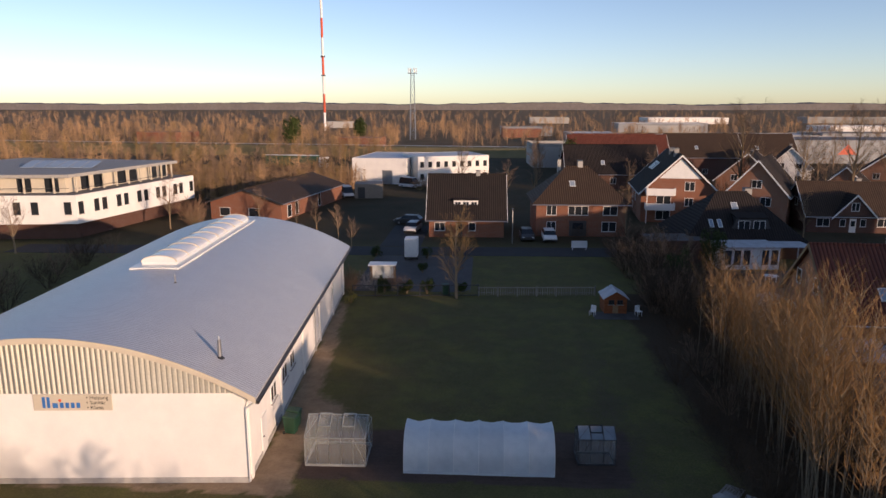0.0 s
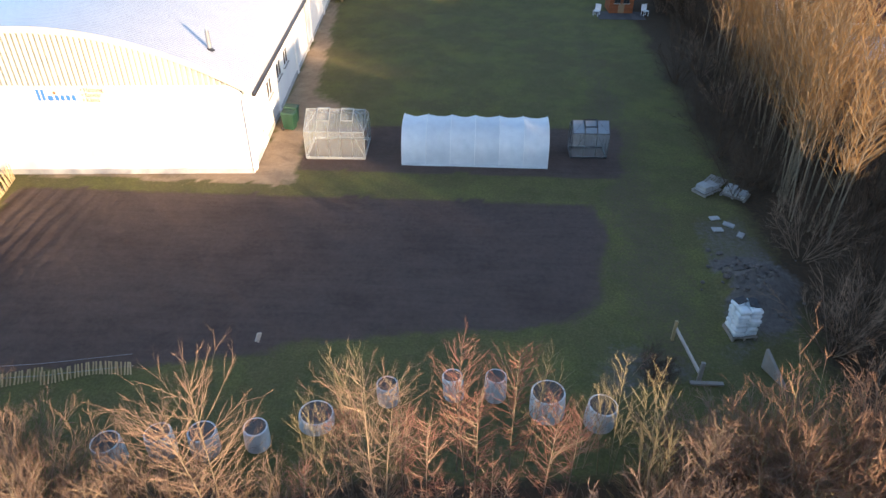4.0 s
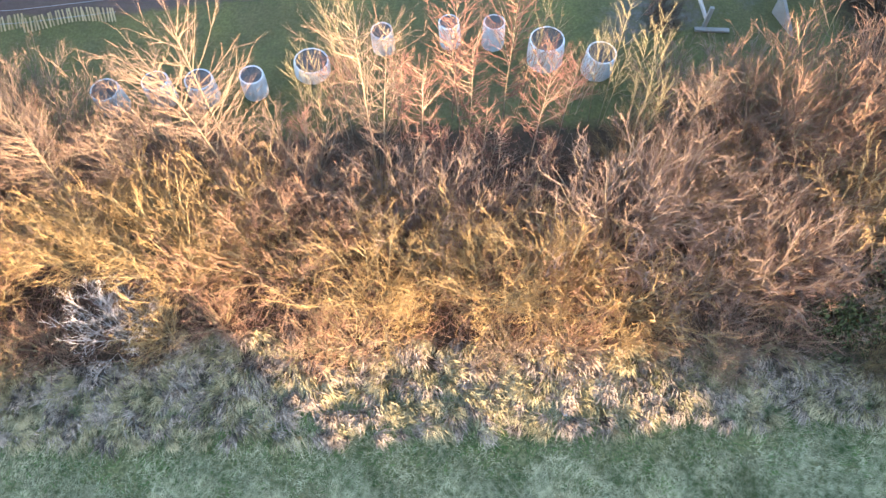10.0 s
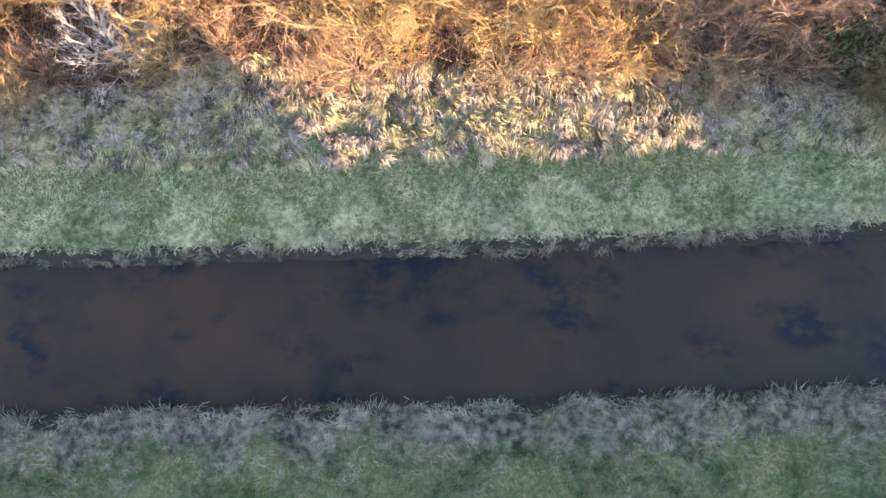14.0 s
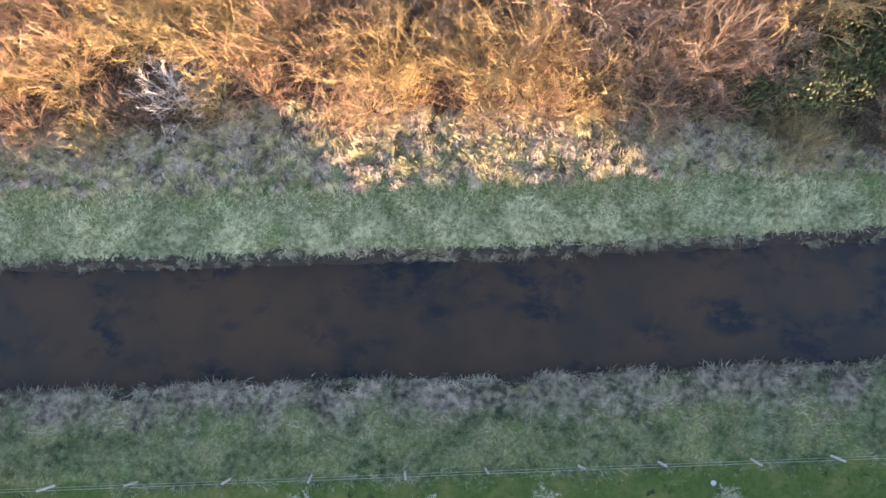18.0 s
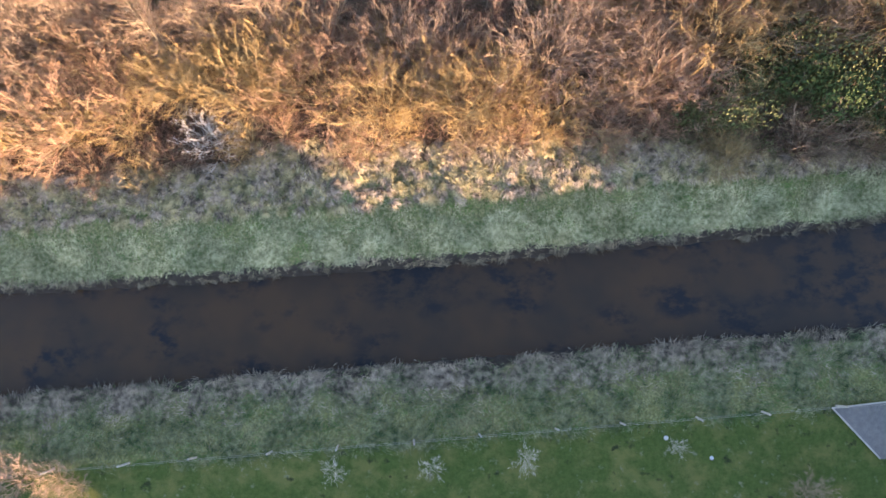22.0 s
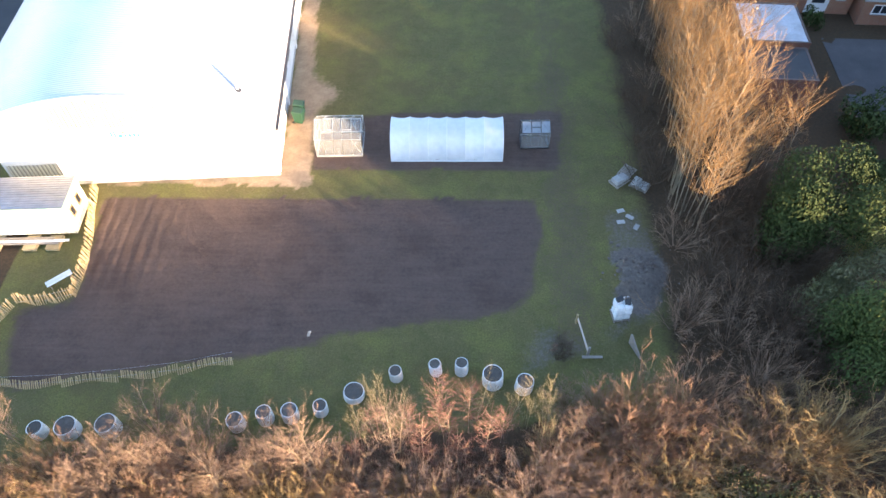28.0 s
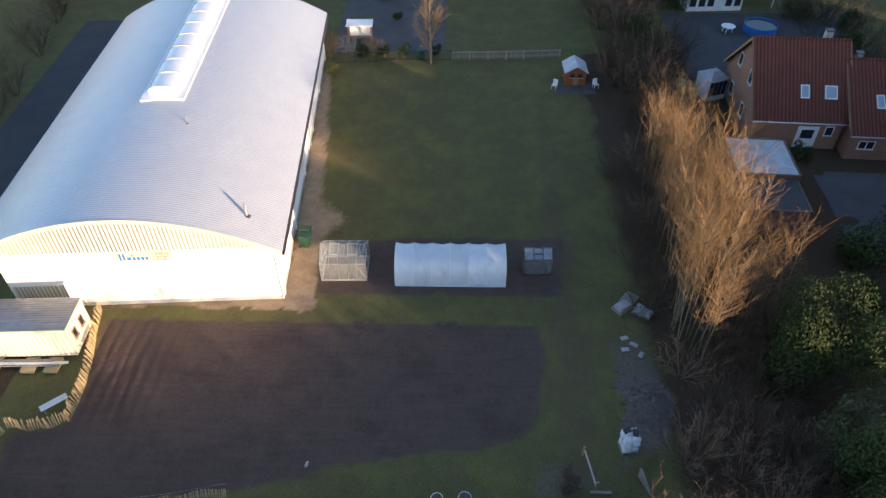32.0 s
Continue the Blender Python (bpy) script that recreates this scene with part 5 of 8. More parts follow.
# white boarded gable and two balconies, in the apartment house's own frame (its ridge along x)
part("gable_panel", solid(bmesh.new(), [(-0.06, 2.6, 6.9), (-0.06, 8.9, 6.9), (-0.06, 5.75, 9.95)], [(-0.004, 2.6, 6.9), (-0.004, 8.9, 6.9), (-0.004, 5.75, 9.95)]), "white_paint", apt, "white boarded gable panel")
for z in (2.2, 4.5):
    b = part("balcony", boxes((-1.5, -0.004, 6.6, 10.9, z - 0.15, z)), "white_paint", apt, "white balcony")
    part("balcony_front", boxes((-1.56, -1.5, 6.6, 10.9, z, z + 0.95), (-1.5, -0.004, 6.54, 6.6, z, z + 0.95), (-1.5, -0.004, 10.9, 10.96, z, z + 0.95)), "white_paint", b)
part("balcony_post", boxes((-1.5, -1.36, 10.7, 10.84, 0, 6.0)), "white_paint", apt)
house(pose(36.5, 106, 0, 0, 0, -28), 8.5, 14, 5.2, 10.0, "brick apartment wing with lit gable", "brick_light", "tile_dark", along=False,
      openings=[("front", 2.6, 3.4, 1.5, 1.3, 1), ("front", 5.6, 3.4, 1.5, 1.3, 1), ("front", 4.2, 6.0, 1.4, 1.2, 1), ("front", 4, 0.8, 1.8, 1.4, 1)], lights=[("back", 4, 3, 0.6, 1.4), ("back", 5.4, 3, 0.6, 1.4)])
h4 = house(pose(24.4, 82.2, 0, 0, 0, 1), 13.6, 11.8, 2.3, 7.2, "bungalow with large dark hipped roof and dormer", "brick", "tile_dark", hip=5.6, over=0.7,
           chimneys=[(9.0, 6.6, 0.9, 0.5)], lights=[("front", 6.6, 5.6, 0.8, 1.1), ("front", 3.2, 2.6, 0.5, 1.3), ("front", 4.2, 2.6, 0.5, 1.3)])
dormer(h4, 7.8, 1.2, 3.0, 3.6, 1.7, 3.4, "dark_metal", 2, "tile_dark", 0.7)
lean = thing("carport", pose(31.5, 77.5, 0, 0, 0, 1), "carport with pale corrugated roof beside the bungalow", "carport")
part("roof", boxes((0, 5.5, 0, 3.6, 2.35, 2.43)), "pale_roof", lean)
for x, y in ((0.1, 0.1), (5.3, 0.1), (0.1, 3.4), (5.3, 3.4)):
    part("post", boxes((x, x + 0.12, y, y + 0.12, 0, 2.35)), "white_paint", lean)
h5 = house(pose(46.6, 101, 0, 0, 0, -2), 13.5, 8.5, 2.7, 6.8, "dark brick house with white-trimmed cross gable", "brick_dark", "tile_brown",
           openings=[("front", 2.2, 0.9, 1.8, 1.2, 1), ("front", 4.9, 0.9, 0.8, 1.1, 0), ("front", 6.3, 0.05, 0.9, 2.0, 1), ("front", 7.7, 0.9, 0.8, 1.1, 0), ("front", 10.5, 0.9, 1.8, 1.2, 1), ("left", 4.2, 3.4, 0.9, 1.2, 0)], chimneys=[(8.5, 4.6, 0.7, 0.6)])
part("cross_gable", solid(bmesh.new(), [(3.6, -0.3, 2.5), (9.0, -0.3, 2.5), (6.3, -0.3, 5.3)], [(3.6, 3.5, 2.5), (9.0, 3.5, 2.5), (6.3, 3.9, 5.3)]), "brick_dark", h5)
for s in (-1, 1):
    a = [(6.3 + s * 3.2, -0.6, 2.05), (6.3 + s * 3.2, 2.5, 2.05), (6.3, 4.2, 5.45), (6.3, -0.6, 5.45)]
    part("cross_slope", solid(bmesh.new(), a, [(x, y, z + 0.14) for x, y, z in a]), "tile_dark", h5)
    a = [(6.3 + s * 3.2, -0.66, 1.95), (6.3 + s * 3.2, -0.605, 1.95), (6.3, -0.605, 5.35), (6.3, -0.66, 5.35)]
    part("bargeboard", solid(bmesh.new(), a, [(x, y, z + 0.28) for x, y, z in a]), "white_paint", h5)
window_at(h5, 1.1, 1.2, pose(6.3, -0.304, 3.2), bars=1)
for x, y, rot, w, d, e, r, wall, roof in ((45, 137, -26, 11, 12, 4.0, 9.0, "brick_light", "tile_dark"), (62, 131, -30, 8, 10, 3.2, 7, "brick_light", "tile_dark"), (72, 140, -30, 14, 12, 4.2, 9.8, "brick_light", "tile_dark"), (66, 165, -20, 9, 10, 4, 8.5, "white_render", "tile_dark"), (96, 150, -25, 12, 12, 4, 9, "brick", "tile_red")):
    house(pose(x, y, 0, 0, 0, rot), w, d, e, r, "brick house with gabled tile roof in the town", wall, roof, along=False,
          openings=[("front", w * 0.3, e - 0.2, 1.2, 1.2, 1), ("front", w * 0.7, e - 0.2, 1.2, 1.2, 1), ("front", w * 0.3, 0.9, 1.3, 1.3, 1), ("front", w * 0.7, 0.9, 1.3, 1.3, 1)], chimneys=[(d * 0.5, w * 0.5, 0.6, 0.6)])
for x, y, w, d, e, r, wall, roof in ((18, 152, 20, 14, 3.5, 9.2, "brick_dark", "tile_dark"), (21, 172, 24, 12, 5, 10.6, "brick", "tile_red"), (24, 188, 22, 12, 5, 10.2, "brick", "tile_red"), (46, 176, 18, 13, 5.5, 10.8, "brick_dark", "tile_brown"), (64, 182, 16, 12, 5, 10.5, "brick_dark", "tile_brown")):
    house(pose(x, y, 0, 0, 0, 0), w, d, e, r, "long tiled house in the town", wall, roof,
          openings=[("front", w * 0.2, 1.2, 1.3, 1.3, 1), ("front", w * 0.5, 1.2, 1.3, 1.3, 1), ("front", w * 0.8, 1.2, 1.3, 1.3, 1)], lights=[("front", w * 0.4, 3, 0.8, 1.3)])

# commercial buildings
M["sheet_grey"] = plain("sheet_grey", (0.30, 0.31, 0.32), (0.22, 0.23, 0.24), 0.2, 3, 0.6, 0, 0.05, 0.3)
work = flat_block(pose(-31.0, 160, 0, 0, 0, -6), 13, 22, 5.9, "white sheet-clad workshop building", roof="pale_roof", parapet=0.1)
part("roller_door", boxes((7.2, 9.6, -0.05, -0.003, 0, 3.2)), "zinc", work, "grey roller door")
offw = flat_block(pose(-15.3, 157.6, 0, 0, 0, 22), 17.5, 14, 6.4, "white two-storey office building", roof="pale_roof", rows=(("front", 4.0), ("front", 1.2), ("right", 4.0), ("right", 1.2)), parapet=0.1, step=1.9, win=(0.9, 1.3))
flat_block(pose(14, 205, 0, 0, 0, 2), 44, 20, 6, "long pale warehouse with white fascia", "concrete", "flat_roof", parapet=0.9)
wh = flat_block(pose(95, 225, 0, 0, 0, 2), 70, 30, 7, "grey warehouse with red shape on its wall", "sheet_grey", "flat_roof", parapet=0.3)
part("red_shape", solid(bmesh.new(), [(16, -0.06, 2.8), (22, -0.06, 2.8), (19, -0.06, 6.0)], [(16, -0.004, 2.8), (22, -0.004, 2.8), (19, -0.004, 6.0)]), "red_paint", wh)
for k, (x, y, w, h) in enumerate(((44, 262, 16, 6), (62, 262, 16, 6), (80, 262, 14, 6), (100, 300, 40, 5.5), (150, 320, 60, 5.5), (40, 330, 24, 5), (10, 420, 30, 5), (90, 480, 60, 6), (70, 300, 20, 5))):
    flat_block(pose(x, y, 0, 0, 0, 2), w, 24, h, "far pale warehouse with flat roof", "sheet_grey", "pale_roof" if k % 2 else "flat_roof", parapet=0.3)

# white office block with recessed roof storey
off = thing("office_building", pose(0, 0, 0), "white two-storey office with glazed roof storey", "building", "commercial buildings")
A, B, C, D = (-55.0, 88.9), (-50.6, 116.7), (-84, 122), (-95, 84.5)


def inset(k, z):
    cx, cy = -71, 103
    return [(x + (cx - x) * k, y + (cy - y) * k, z) for x, y in (A, B, C, D)]


part("ground_floor", solid(bmesh.new(), inset(0.07, 0), inset(0.07, 2.2)), "brick_dark", off, "dark recessed ground floor")
part("first_floor", solid(bmesh.new(), inset(0, 2.2), inset(0, 6.1)), "white_render", off)
part("roof_deck", solid(bmesh.new(), inset(0.012, 6.1), inset(0.012, 6.16)), "flat_roof", off)
part("roof_storey", solid(bmesh.new(), inset(0.17, 6.16), inset(0.17, 8.3)), "beige_board", off, "beige glazed roof storey")
part("flat_roof", solid(bmesh.new(), inset(0.10, 8.3), inset(0.10, 8.75)), "concrete", off, "overhanging flat roof slab")
for (x0, y0), (x1, y1), n in ((A, B, 12), (D, A, 12)):
    L = math.hypot(x1 - x0, y1 - y0)
    a = math.degrees(math.atan2(y1 - y0, x1 - x0))
    for i in range(n):
        t = (i + 0.35 + 0.3 * (i % 2)) / n
        window_at(off, 0.95, 1.7, pose(x0 + (x1 - x0) * t, y0 + (y1 - y0) * t, 3.5, 0, 0, a) @ Matrix.Translation((0, -0.004, 0)), "dark_metal", bars=0)
    k = 0.17
    cx, cy = -71, 103
    p0, p1 = (x0 + (cx - x0) * k, y0 + (cy - y0) * k), (x1 + (cx - x1) * k, y1 + (cy - y1) * k)
    q0, q1 = (x0 + (cx - x0) * 0.11, y0 + (cy - y0) * 0.11), (x1 + (cx - x1) * 0.11, y1 + (cy - y1) * 0.11)
    for i in range(9):
        t = (i + 0.5) / 9
        m = pose(p0[0] + (p1[0] - p0[0]) * t, p0[1] + (p1[1] - p0[1]) * t, 6.25, 0, 0, a)
        part("glazing", boxes((-0.95, 0.95, -0.03, -0.004, 0, 1.9)), "glass" if i % 3 else "beige_board", off, m=m)
        m = pose(q0[0] + (q1[0] - q0[0]) * t, q0[1] + (q1[1] - q0[1]) * t, 6.16, 0, 0, a)
        part("column", boxes((-0.1, 0.1, -0.1, 0.1, 0, 2.14)), "beige_board", off, m=m)
    part("railing", boxes((0, L * 0.97, -0.02, 0.02, 0.9, 0.96)), "dark_metal", off, m=pose(x0 + 0.3, y0 + 0.3, 6.1, 0, 0, a))
for i in range(9):
    t = (i + 0.5) / 9
    part("entrance_glazing", boxes((-1.0, 1.0, -0.05, -0.004, 0.1, 2.0)), "glass" if i % 3 else "yellow_paint", off, m=pose(-92 + 35 * t, 85.9 + 4.1 * t, 0, 0, 0, 6.5))
for i in range(6):
    part("solar_panel", solid(bmesh.new(), [(-70 + i * 1.9, 100, 8.8), (-68.3 + i * 1.9, 100, 8.8), (-68.3 + i * 1.9, 103, 9.6), (-70 + i * 1.9, 103, 9.6)], [(-70 + i * 1.9, 100, 8.86), (-68.3 + i * 1.9, 100, 8.86), (-68.3 + i * 1.9, 103, 9.66), (-70 + i * 1.9, 103, 9.66)]), "sky_pane", off)

# red brick barn
barn = house(pose(-44, 107.3, 0, 0, 0, -8), 12.2, 28, 2.9, 4.9, "long red brick barn with low brown roof", "brick", "tile_brown", along=False, over=0.5,
             openings=[("front", 2.5, 0.6, 1.8, 1.4, 0), ("front", 7.5, 0.6, 1.8, 1.4, 0), ("right", 3, 0.3, 1.6, 2.0, 0), ("right", 6, 0.3, 1.2, 2.2, 0), ("right", 16, 0.3, 1.2, 2.4, 0)], gable_mat="dark")


# ---- vehicles ----
def car(m, mat, label, L=4.3, W=1.78, H=1.48, hood=0.9, tail=0.35, box_h=0.0):
    c = thing("car", m, label, "car", "cars")
    bm = bmesh.new()
    prof = [(-L / 2, 0.3), (L / 2, 0.3), (L / 2, 0.72), (L / 2 - hood, 0.95), (-L / 2 + 0.1, 0.95), (-L / 2, 0.8)]
    solid(bm, [(-W / 2, x, z) for x, z in prof], [(W / 2, x, z) for x, z in prof])
    part("body", bm, mat, c, bevel=0.06)
    solid_top = [(-W / 2 + 0.06, L / 2 - hood, 0.951), (W / 2 - 0.06, L / 2 - hood, 0.951), (W / 2 - 0.06, -L / 2 + tail * 0.4, 0.951), (-W / 2 + 0.06, -L / 2 + tail * 0.4, 0.951)]
    top = [(-W / 2 + 0.2, L / 2 - hood - 0.7, H - 0.06), (W / 2 - 0.2, L / 2 - hood - 0.7, H - 0.06), (W / 2 - 0.2, -L / 2 + tail + 0.3, H - 0.06), (-W / 2 + 0.2, -L / 2 + tail + 0.3, H - 0.06)]
    part("window_band", solid(bmesh.new(), solid_top, top), "glass", c)
    part("roof", solid(bmesh.new(), [(x * 1.02, y, H - 0.06) for x, y, z in top], [(x * 0.94, y, H) for x, y, z in top]), mat, c)
    for sx in (-1, 1):
        for y in (-L * 0.3, L * 0.31):
            w = part("wheel", cyl(bmesh.new(), (sx * (W / 2 - 0.2), y, 0.31), (sx * (W / 2 + 0.01), y, 0.31), 0.31, 0.31, 16), "black", c)
            part("rim", cyl(bmesh.new(), (sx * (W / 2 + 0.011), y, 0.31), (sx * (W / 2 + 0.02), y, 0.31), 0.19, 0.19, 12), "zinc", w)
        part("headlight", boxes((sx * W * 0.36 - 0.16, sx * W * 0.36 + 0.16, L / 2 - 0.01, L / 2 + 0.03, 0.58, 0.70)), "white_metal", c)
        part("tail_light", boxes((sx * W * 0.38 - 0.12, sx * W * 0.38 + 0.12, -L / 2 - 0.03, -L / 2 + 0.01, 0.62, 0.80)), "red_paint", c)
    part("bumper", boxes((-W / 2 + 0.05, W / 2 - 0.05, L / 2 - 0.02, L / 2 + 0.06, 0.32, 0.5)), "black", c)
    return c


car(pose(8.9, 92.6, 0, 0, 0, 180), "white_paint", "white parked car before the hipped house")
car(pose(5.9, 93.2, 0, 0, 0, 182), "dark_metal", "dark parked car beside the hipped house")
car(pose(-10.3, 98.0, 0, 0, 0, 172), "white_paint", "silver-white parked car in the drive")
car(pose(-11.6, 104.5, 0, 0, 0, 80), "dark_metal", "dark parked car beside the grass")
car(pose(-16.5, 152, 0, 0, 0, 235), "white_paint", "white van beside the white office", 5.4, 2.0, 2.4, 0.9, 0.1)
car(pose(-27.5, 136, 0, 0, 0, 200), "white_paint", "white van beside the store shed", 5.2, 2.0, 2.2, 0.9, 0.1)
car(pose(-31, 137, 0, 0, 0, 240), "white_paint", "white parked car beside the barn")
st = flat_block(pose(-25.5, 133.5, 0, 0, 0, 8), 5.5, 5, 2.8, "grey timber store shed with open door", "wood_grey", "flat_roof", parapet=0.05, name="store_shed", category="shed", group="sheds")
# black sheet on the wall, painted shade for the open door's dark inside
part("doorway", boxes((0.6, 2.0, -0.03, -0.004, 0.05, 2.2)), "black", st)


def box_trailer(m):
    t = thing("box_trailer", m, "white upright box trailer parked beside the lane", "trailer")
    part("box", boxes((-0.75, 0.75, -0.9, 0.9, 0.5, 2.7)), "white_paint", t, bevel=0.04)
    part("chassis", boxes((-0.6, 0.6, -0.9, 1.6, 0.38, 0.5)), "dark_metal", t)
    for x in (-0.72, 0.72):
        part("wheel", cyl(bmesh.new(), (x - 0.08, 0, 0.3), (x + 0.08, 0, 0.3), 0.3, 0.3, 14), "black", t)
    part("rear_door", boxes((-0.68, 0.68, -0.93, -0.901, 0.58, 2.6)), "white_metal", t)


box_trailer(pose(-8.5, 79.4, 0))
tr = thing("lorry", pose(-58, 196, 0, 0, 0, 82), "green curtain-sided lorry with white cab on the road", "lorry")
for k, y in enumerate((-10.5, -2.6)):
    part("curtain_box", boxes((-1.25, 1.25, y, y + 7.6, 1.1, 4.0)), "green_paint", tr)
    part("box_roof", boxes((-1.27, 1.27, y, y + 7.6, 4.0, 4.08)), "white_paint", tr)
part("cab", boxes((-1.2, 1.2, -13.4, -11.2, 0.6, 3.6)), "white_paint", tr, bevel=0.12)
part("windscreen", boxes((-1.05, 1.05, -13.46, -13.41, 2.0, 3.1)), "glass", tr)
for y in (-12.3, -8.5, -7.2, 1.5, 2.8, 4.1):
    for x in (-1.1, 1.1):
        part("wheel", cyl(bmesh.new(), (x - 0.14, y, 0.5), (x + 0.14, y, 0.5), 0.5, 0.5, 14), "black", tr)

# masts
mast = thing("radio_mast", pose(-116, 499, 0), "tall red and white banded radio mast", "mast")
for i in range(12):
    part("mast_band", cyl(bmesh.new(), (0, 0, i * 13.0), (0, 0, i * 13.0 + 13.0), 0.85, 0.85, 10), "red_paint" if i % 2 else "white_paint", mast)
for z in (39, 52, 91):
    part("ring_platform", cyl(bmesh.new(), (0, 0, z - 0.5), (0, 0, z + 0.5), 1.5, 1.5, 10), "dark_metal", mast)
tow = thing("lattice_tower", pose(-39, 373, 0), "grey lattice telecom tower with antennas", "tower")
corners = ((-1, -1), (1, -1), (1, 1), (-1, 1))


def leg_at(sx, sy, z):
    k = 1.5 - 0.7 * z / 37
    return (sx * k, sy * k, z)


for sx, sy in corners:
    part("leg", beam(bmesh.new(), leg_at(sx, sy, 0), leg_at(sx, sy, 37), 0.2), "zinc", tow)
for i in range(12):
    bm = bmesh.new()
    for (ax, ay), (bx, by) in zip(corners, corners[1:] + corners[:1]):
        beam(bm, leg_at(ax, ay, i * 3.08), leg_at(bx, by, i * 3.08 + 3.08), 0.1)
        beam(bm, leg_at(ax, ay, i * 3.08), leg_at(bx, by, i * 3.08), 0.1)
    part("lattice_bay", bm, "zinc", tow)
part("platform", boxes((-2.2, 2.2, -2.2, 2.2, 34.6, 34.8)), "zinc", tow)
for i in range(6):
    a = i * math.pi / 3
    part("antenna", boxes((2.1 * math.cos(a) - 0.2, 2.1 * math.cos(a) + 0.2, 2.1 * math.sin(a) - 0.2, 2.1 * math.sin(a) + 0.2, 34.8, 37.4)), "white_metal", tow)

# the lane
single("road", boxes((-60, 60, -2.6, 2.6, 0.0, 0.03)), "asphalt", pose(0, 84.6, 0, 0, 0, 1.5), "narrow grey asphalt lane", "road", kind="structure")


# ---- far woods ----
M["bank_grass"] = plain("bank_grass", (0.24, 0.19, 0.09), (0.17, 0.145, 0.06), 0.15, 3, 0.95, 0, 0.2, 0.3)


def far_woods():
    rng = random.Random(77)

    def proto(h, n, low, spread, r):
        w = Wood()
        pts = curve_pts(rng, Vector((0, 0, 0)), Vector((0, 0, 1)), h * 0.85, 3, 0.08, 0.1)
        w.limb(pts, [r * 1.3, r * 1.0, r * 0.7, r * 0.3], 4)
        for _ in range(n):
            t = low + (1 - low) * rng.random()
            p = pts[0].lerp(pts[3], t)
            d = rand_dir(rng, Vector((0, 0, 0.45)), spread)
            q = p + d * h * rng.uniform(0.18, 0.36)
            w.twig(p, q, r * 0.55)
            for _ in range(1):
                s = p.lerp(q, rng.uniform(0.4, 0.9))
                w.twig(s, s + rand_dir(rng, d, 0.8) * h * rng.uniform(0.08, 0.18), r * 0.35)
        return np.array([tuple(a) for a in w.v]), w.f
    big = [proto(8, 56, 0.2, 1.5, 0.10) for _ in range(4)]
    scrub = [proto(5, 46, 0.02, 0.9, 0.055) for _ in range(3)]

    def scatter(name, mat, label, seed, count, spot, protos):
        r = random.Random(seed)
        V, F, base, done = [], [], 0, 0
        while done < count:
            p = spot(r)
            if not p:
                continue
            done += 1
            v, f = r.choice(protos)
            s, a = r.uniform(0.6, 1.3), r.uniform(0, 6.28)
            c, sn = math.cos(a) * s, math.sin(a) * s
            V.append(np.stack([v[:, 0] * c - v[:, 1] * sn + p[0], v[:, 0] * sn + v[:, 1] * c + p[1], v[:, 2] * s], 1))
            F += [tuple(base + i for i in q) for q in f]
            base += len(v)
        tagged(new(name, raw(name, np.concatenate(V).tolist(), F, mat)), label, "woods", kind="stuff")

    def far(r):
        y = 300 * (6.0 ** r.random())
        return r.uniform(-0.78, 0.8) * y, y

    def west(r):
        y = r.uniform(150, 420)
        x = r.uniform(-0.8, -0.13) * y
        return None if y < 190 and x > -38 else (x, y)

    def belt_west(r):
        y = r.uniform(122, 165)
        return r.uniform(-80, -34) + (y - 122) * 0.2, y
    for i, mat in enumerate(("wood_far", "twig_grey", "wood_far")):
        scatter("woods", mat, "bare brown woods reaching to the horizon", 10 + i, 700, far, big)
    for i, mat in enumerate(("wood_far", "twig_grey", "twig_gold")):
        scatter("woods", mat, "bare brown woods behind the office", 20 + i, 90, west, big)
        scatter("scrub", mat, "tall brown scrub along the road bank", 30 + i, 330, west, scrub)
        scatter("scrub", mat, "golden-brown scrub behind the barn", 40 + i, 200, belt_west, scrub)
    # low wooded hills on the horizon
    r = random.Random(6)
    v, f = [], []
    n = 260
    for i in range(n + 1):
        x = -2600 + 5200 * i / n
        h = 24 + 9 * noise.noise((x * 0.0016, 0.2, 0)) + 4 * noise.noise((x * 0.012, 3.0, 0)) + r.uniform(-1.2, 1.2)
        v += [(x, 2900, -5), (x, 2900, h), (x, 3050, h + 4), (x, 3200, -5)]
    for i in range(n):
        for k in range(3):
            f.append((4 * i + k, 4 * i + k + 1, 4 * i + 5 + k, 4 * i + 4 + k))
    tagged(new("backdrop", raw("backdrop", v, f, "hazed_hill")), "low wooded hills along the horizon, haze in their colour", "hills", kind="structure")


for x, y, w, d, h, a, wall in ((66, 300, 50, 24, 4.0, 3, "concrete"), (150, 330, 60, 30, 4.5, -4, "concrete"), (215, 450, 70, 30, 5, 2, "white_render"), (100, 480, 44, 20, 4.5, -3, "concrete"),
                           (10, 400, 22, 12, 4.5, 4, "brick"), (160, 700, 80, 30, 6, 5, "white_render"), (330, 740, 90, 30, 6, -4, "concrete"), (45, 720, 40, 16, 6, 0, "concrete"),
                           (-170, 330, 26, 14, 5, 6, "brick"), (-62, 290, 18, 11, 4.5, -5, "brick"), (-130, 560, 30, 14, 5, 3, "concrete")):
    flat_block(pose(x, y, 0, 0, 0, a), w, d, h, "pale flat-roofed works building among far trees" if wall != "brick" else "small brick building among far trees", wall, "pale_roof" if wall == "white_render" else "flat_roof", name="works_building", group="distant buildings")
bank = [(-330, 292, 3.4), (-120, 262, 3.2), (20, 250, 2.6), (160, 246, 1.2)]
bm = bmesh.new()
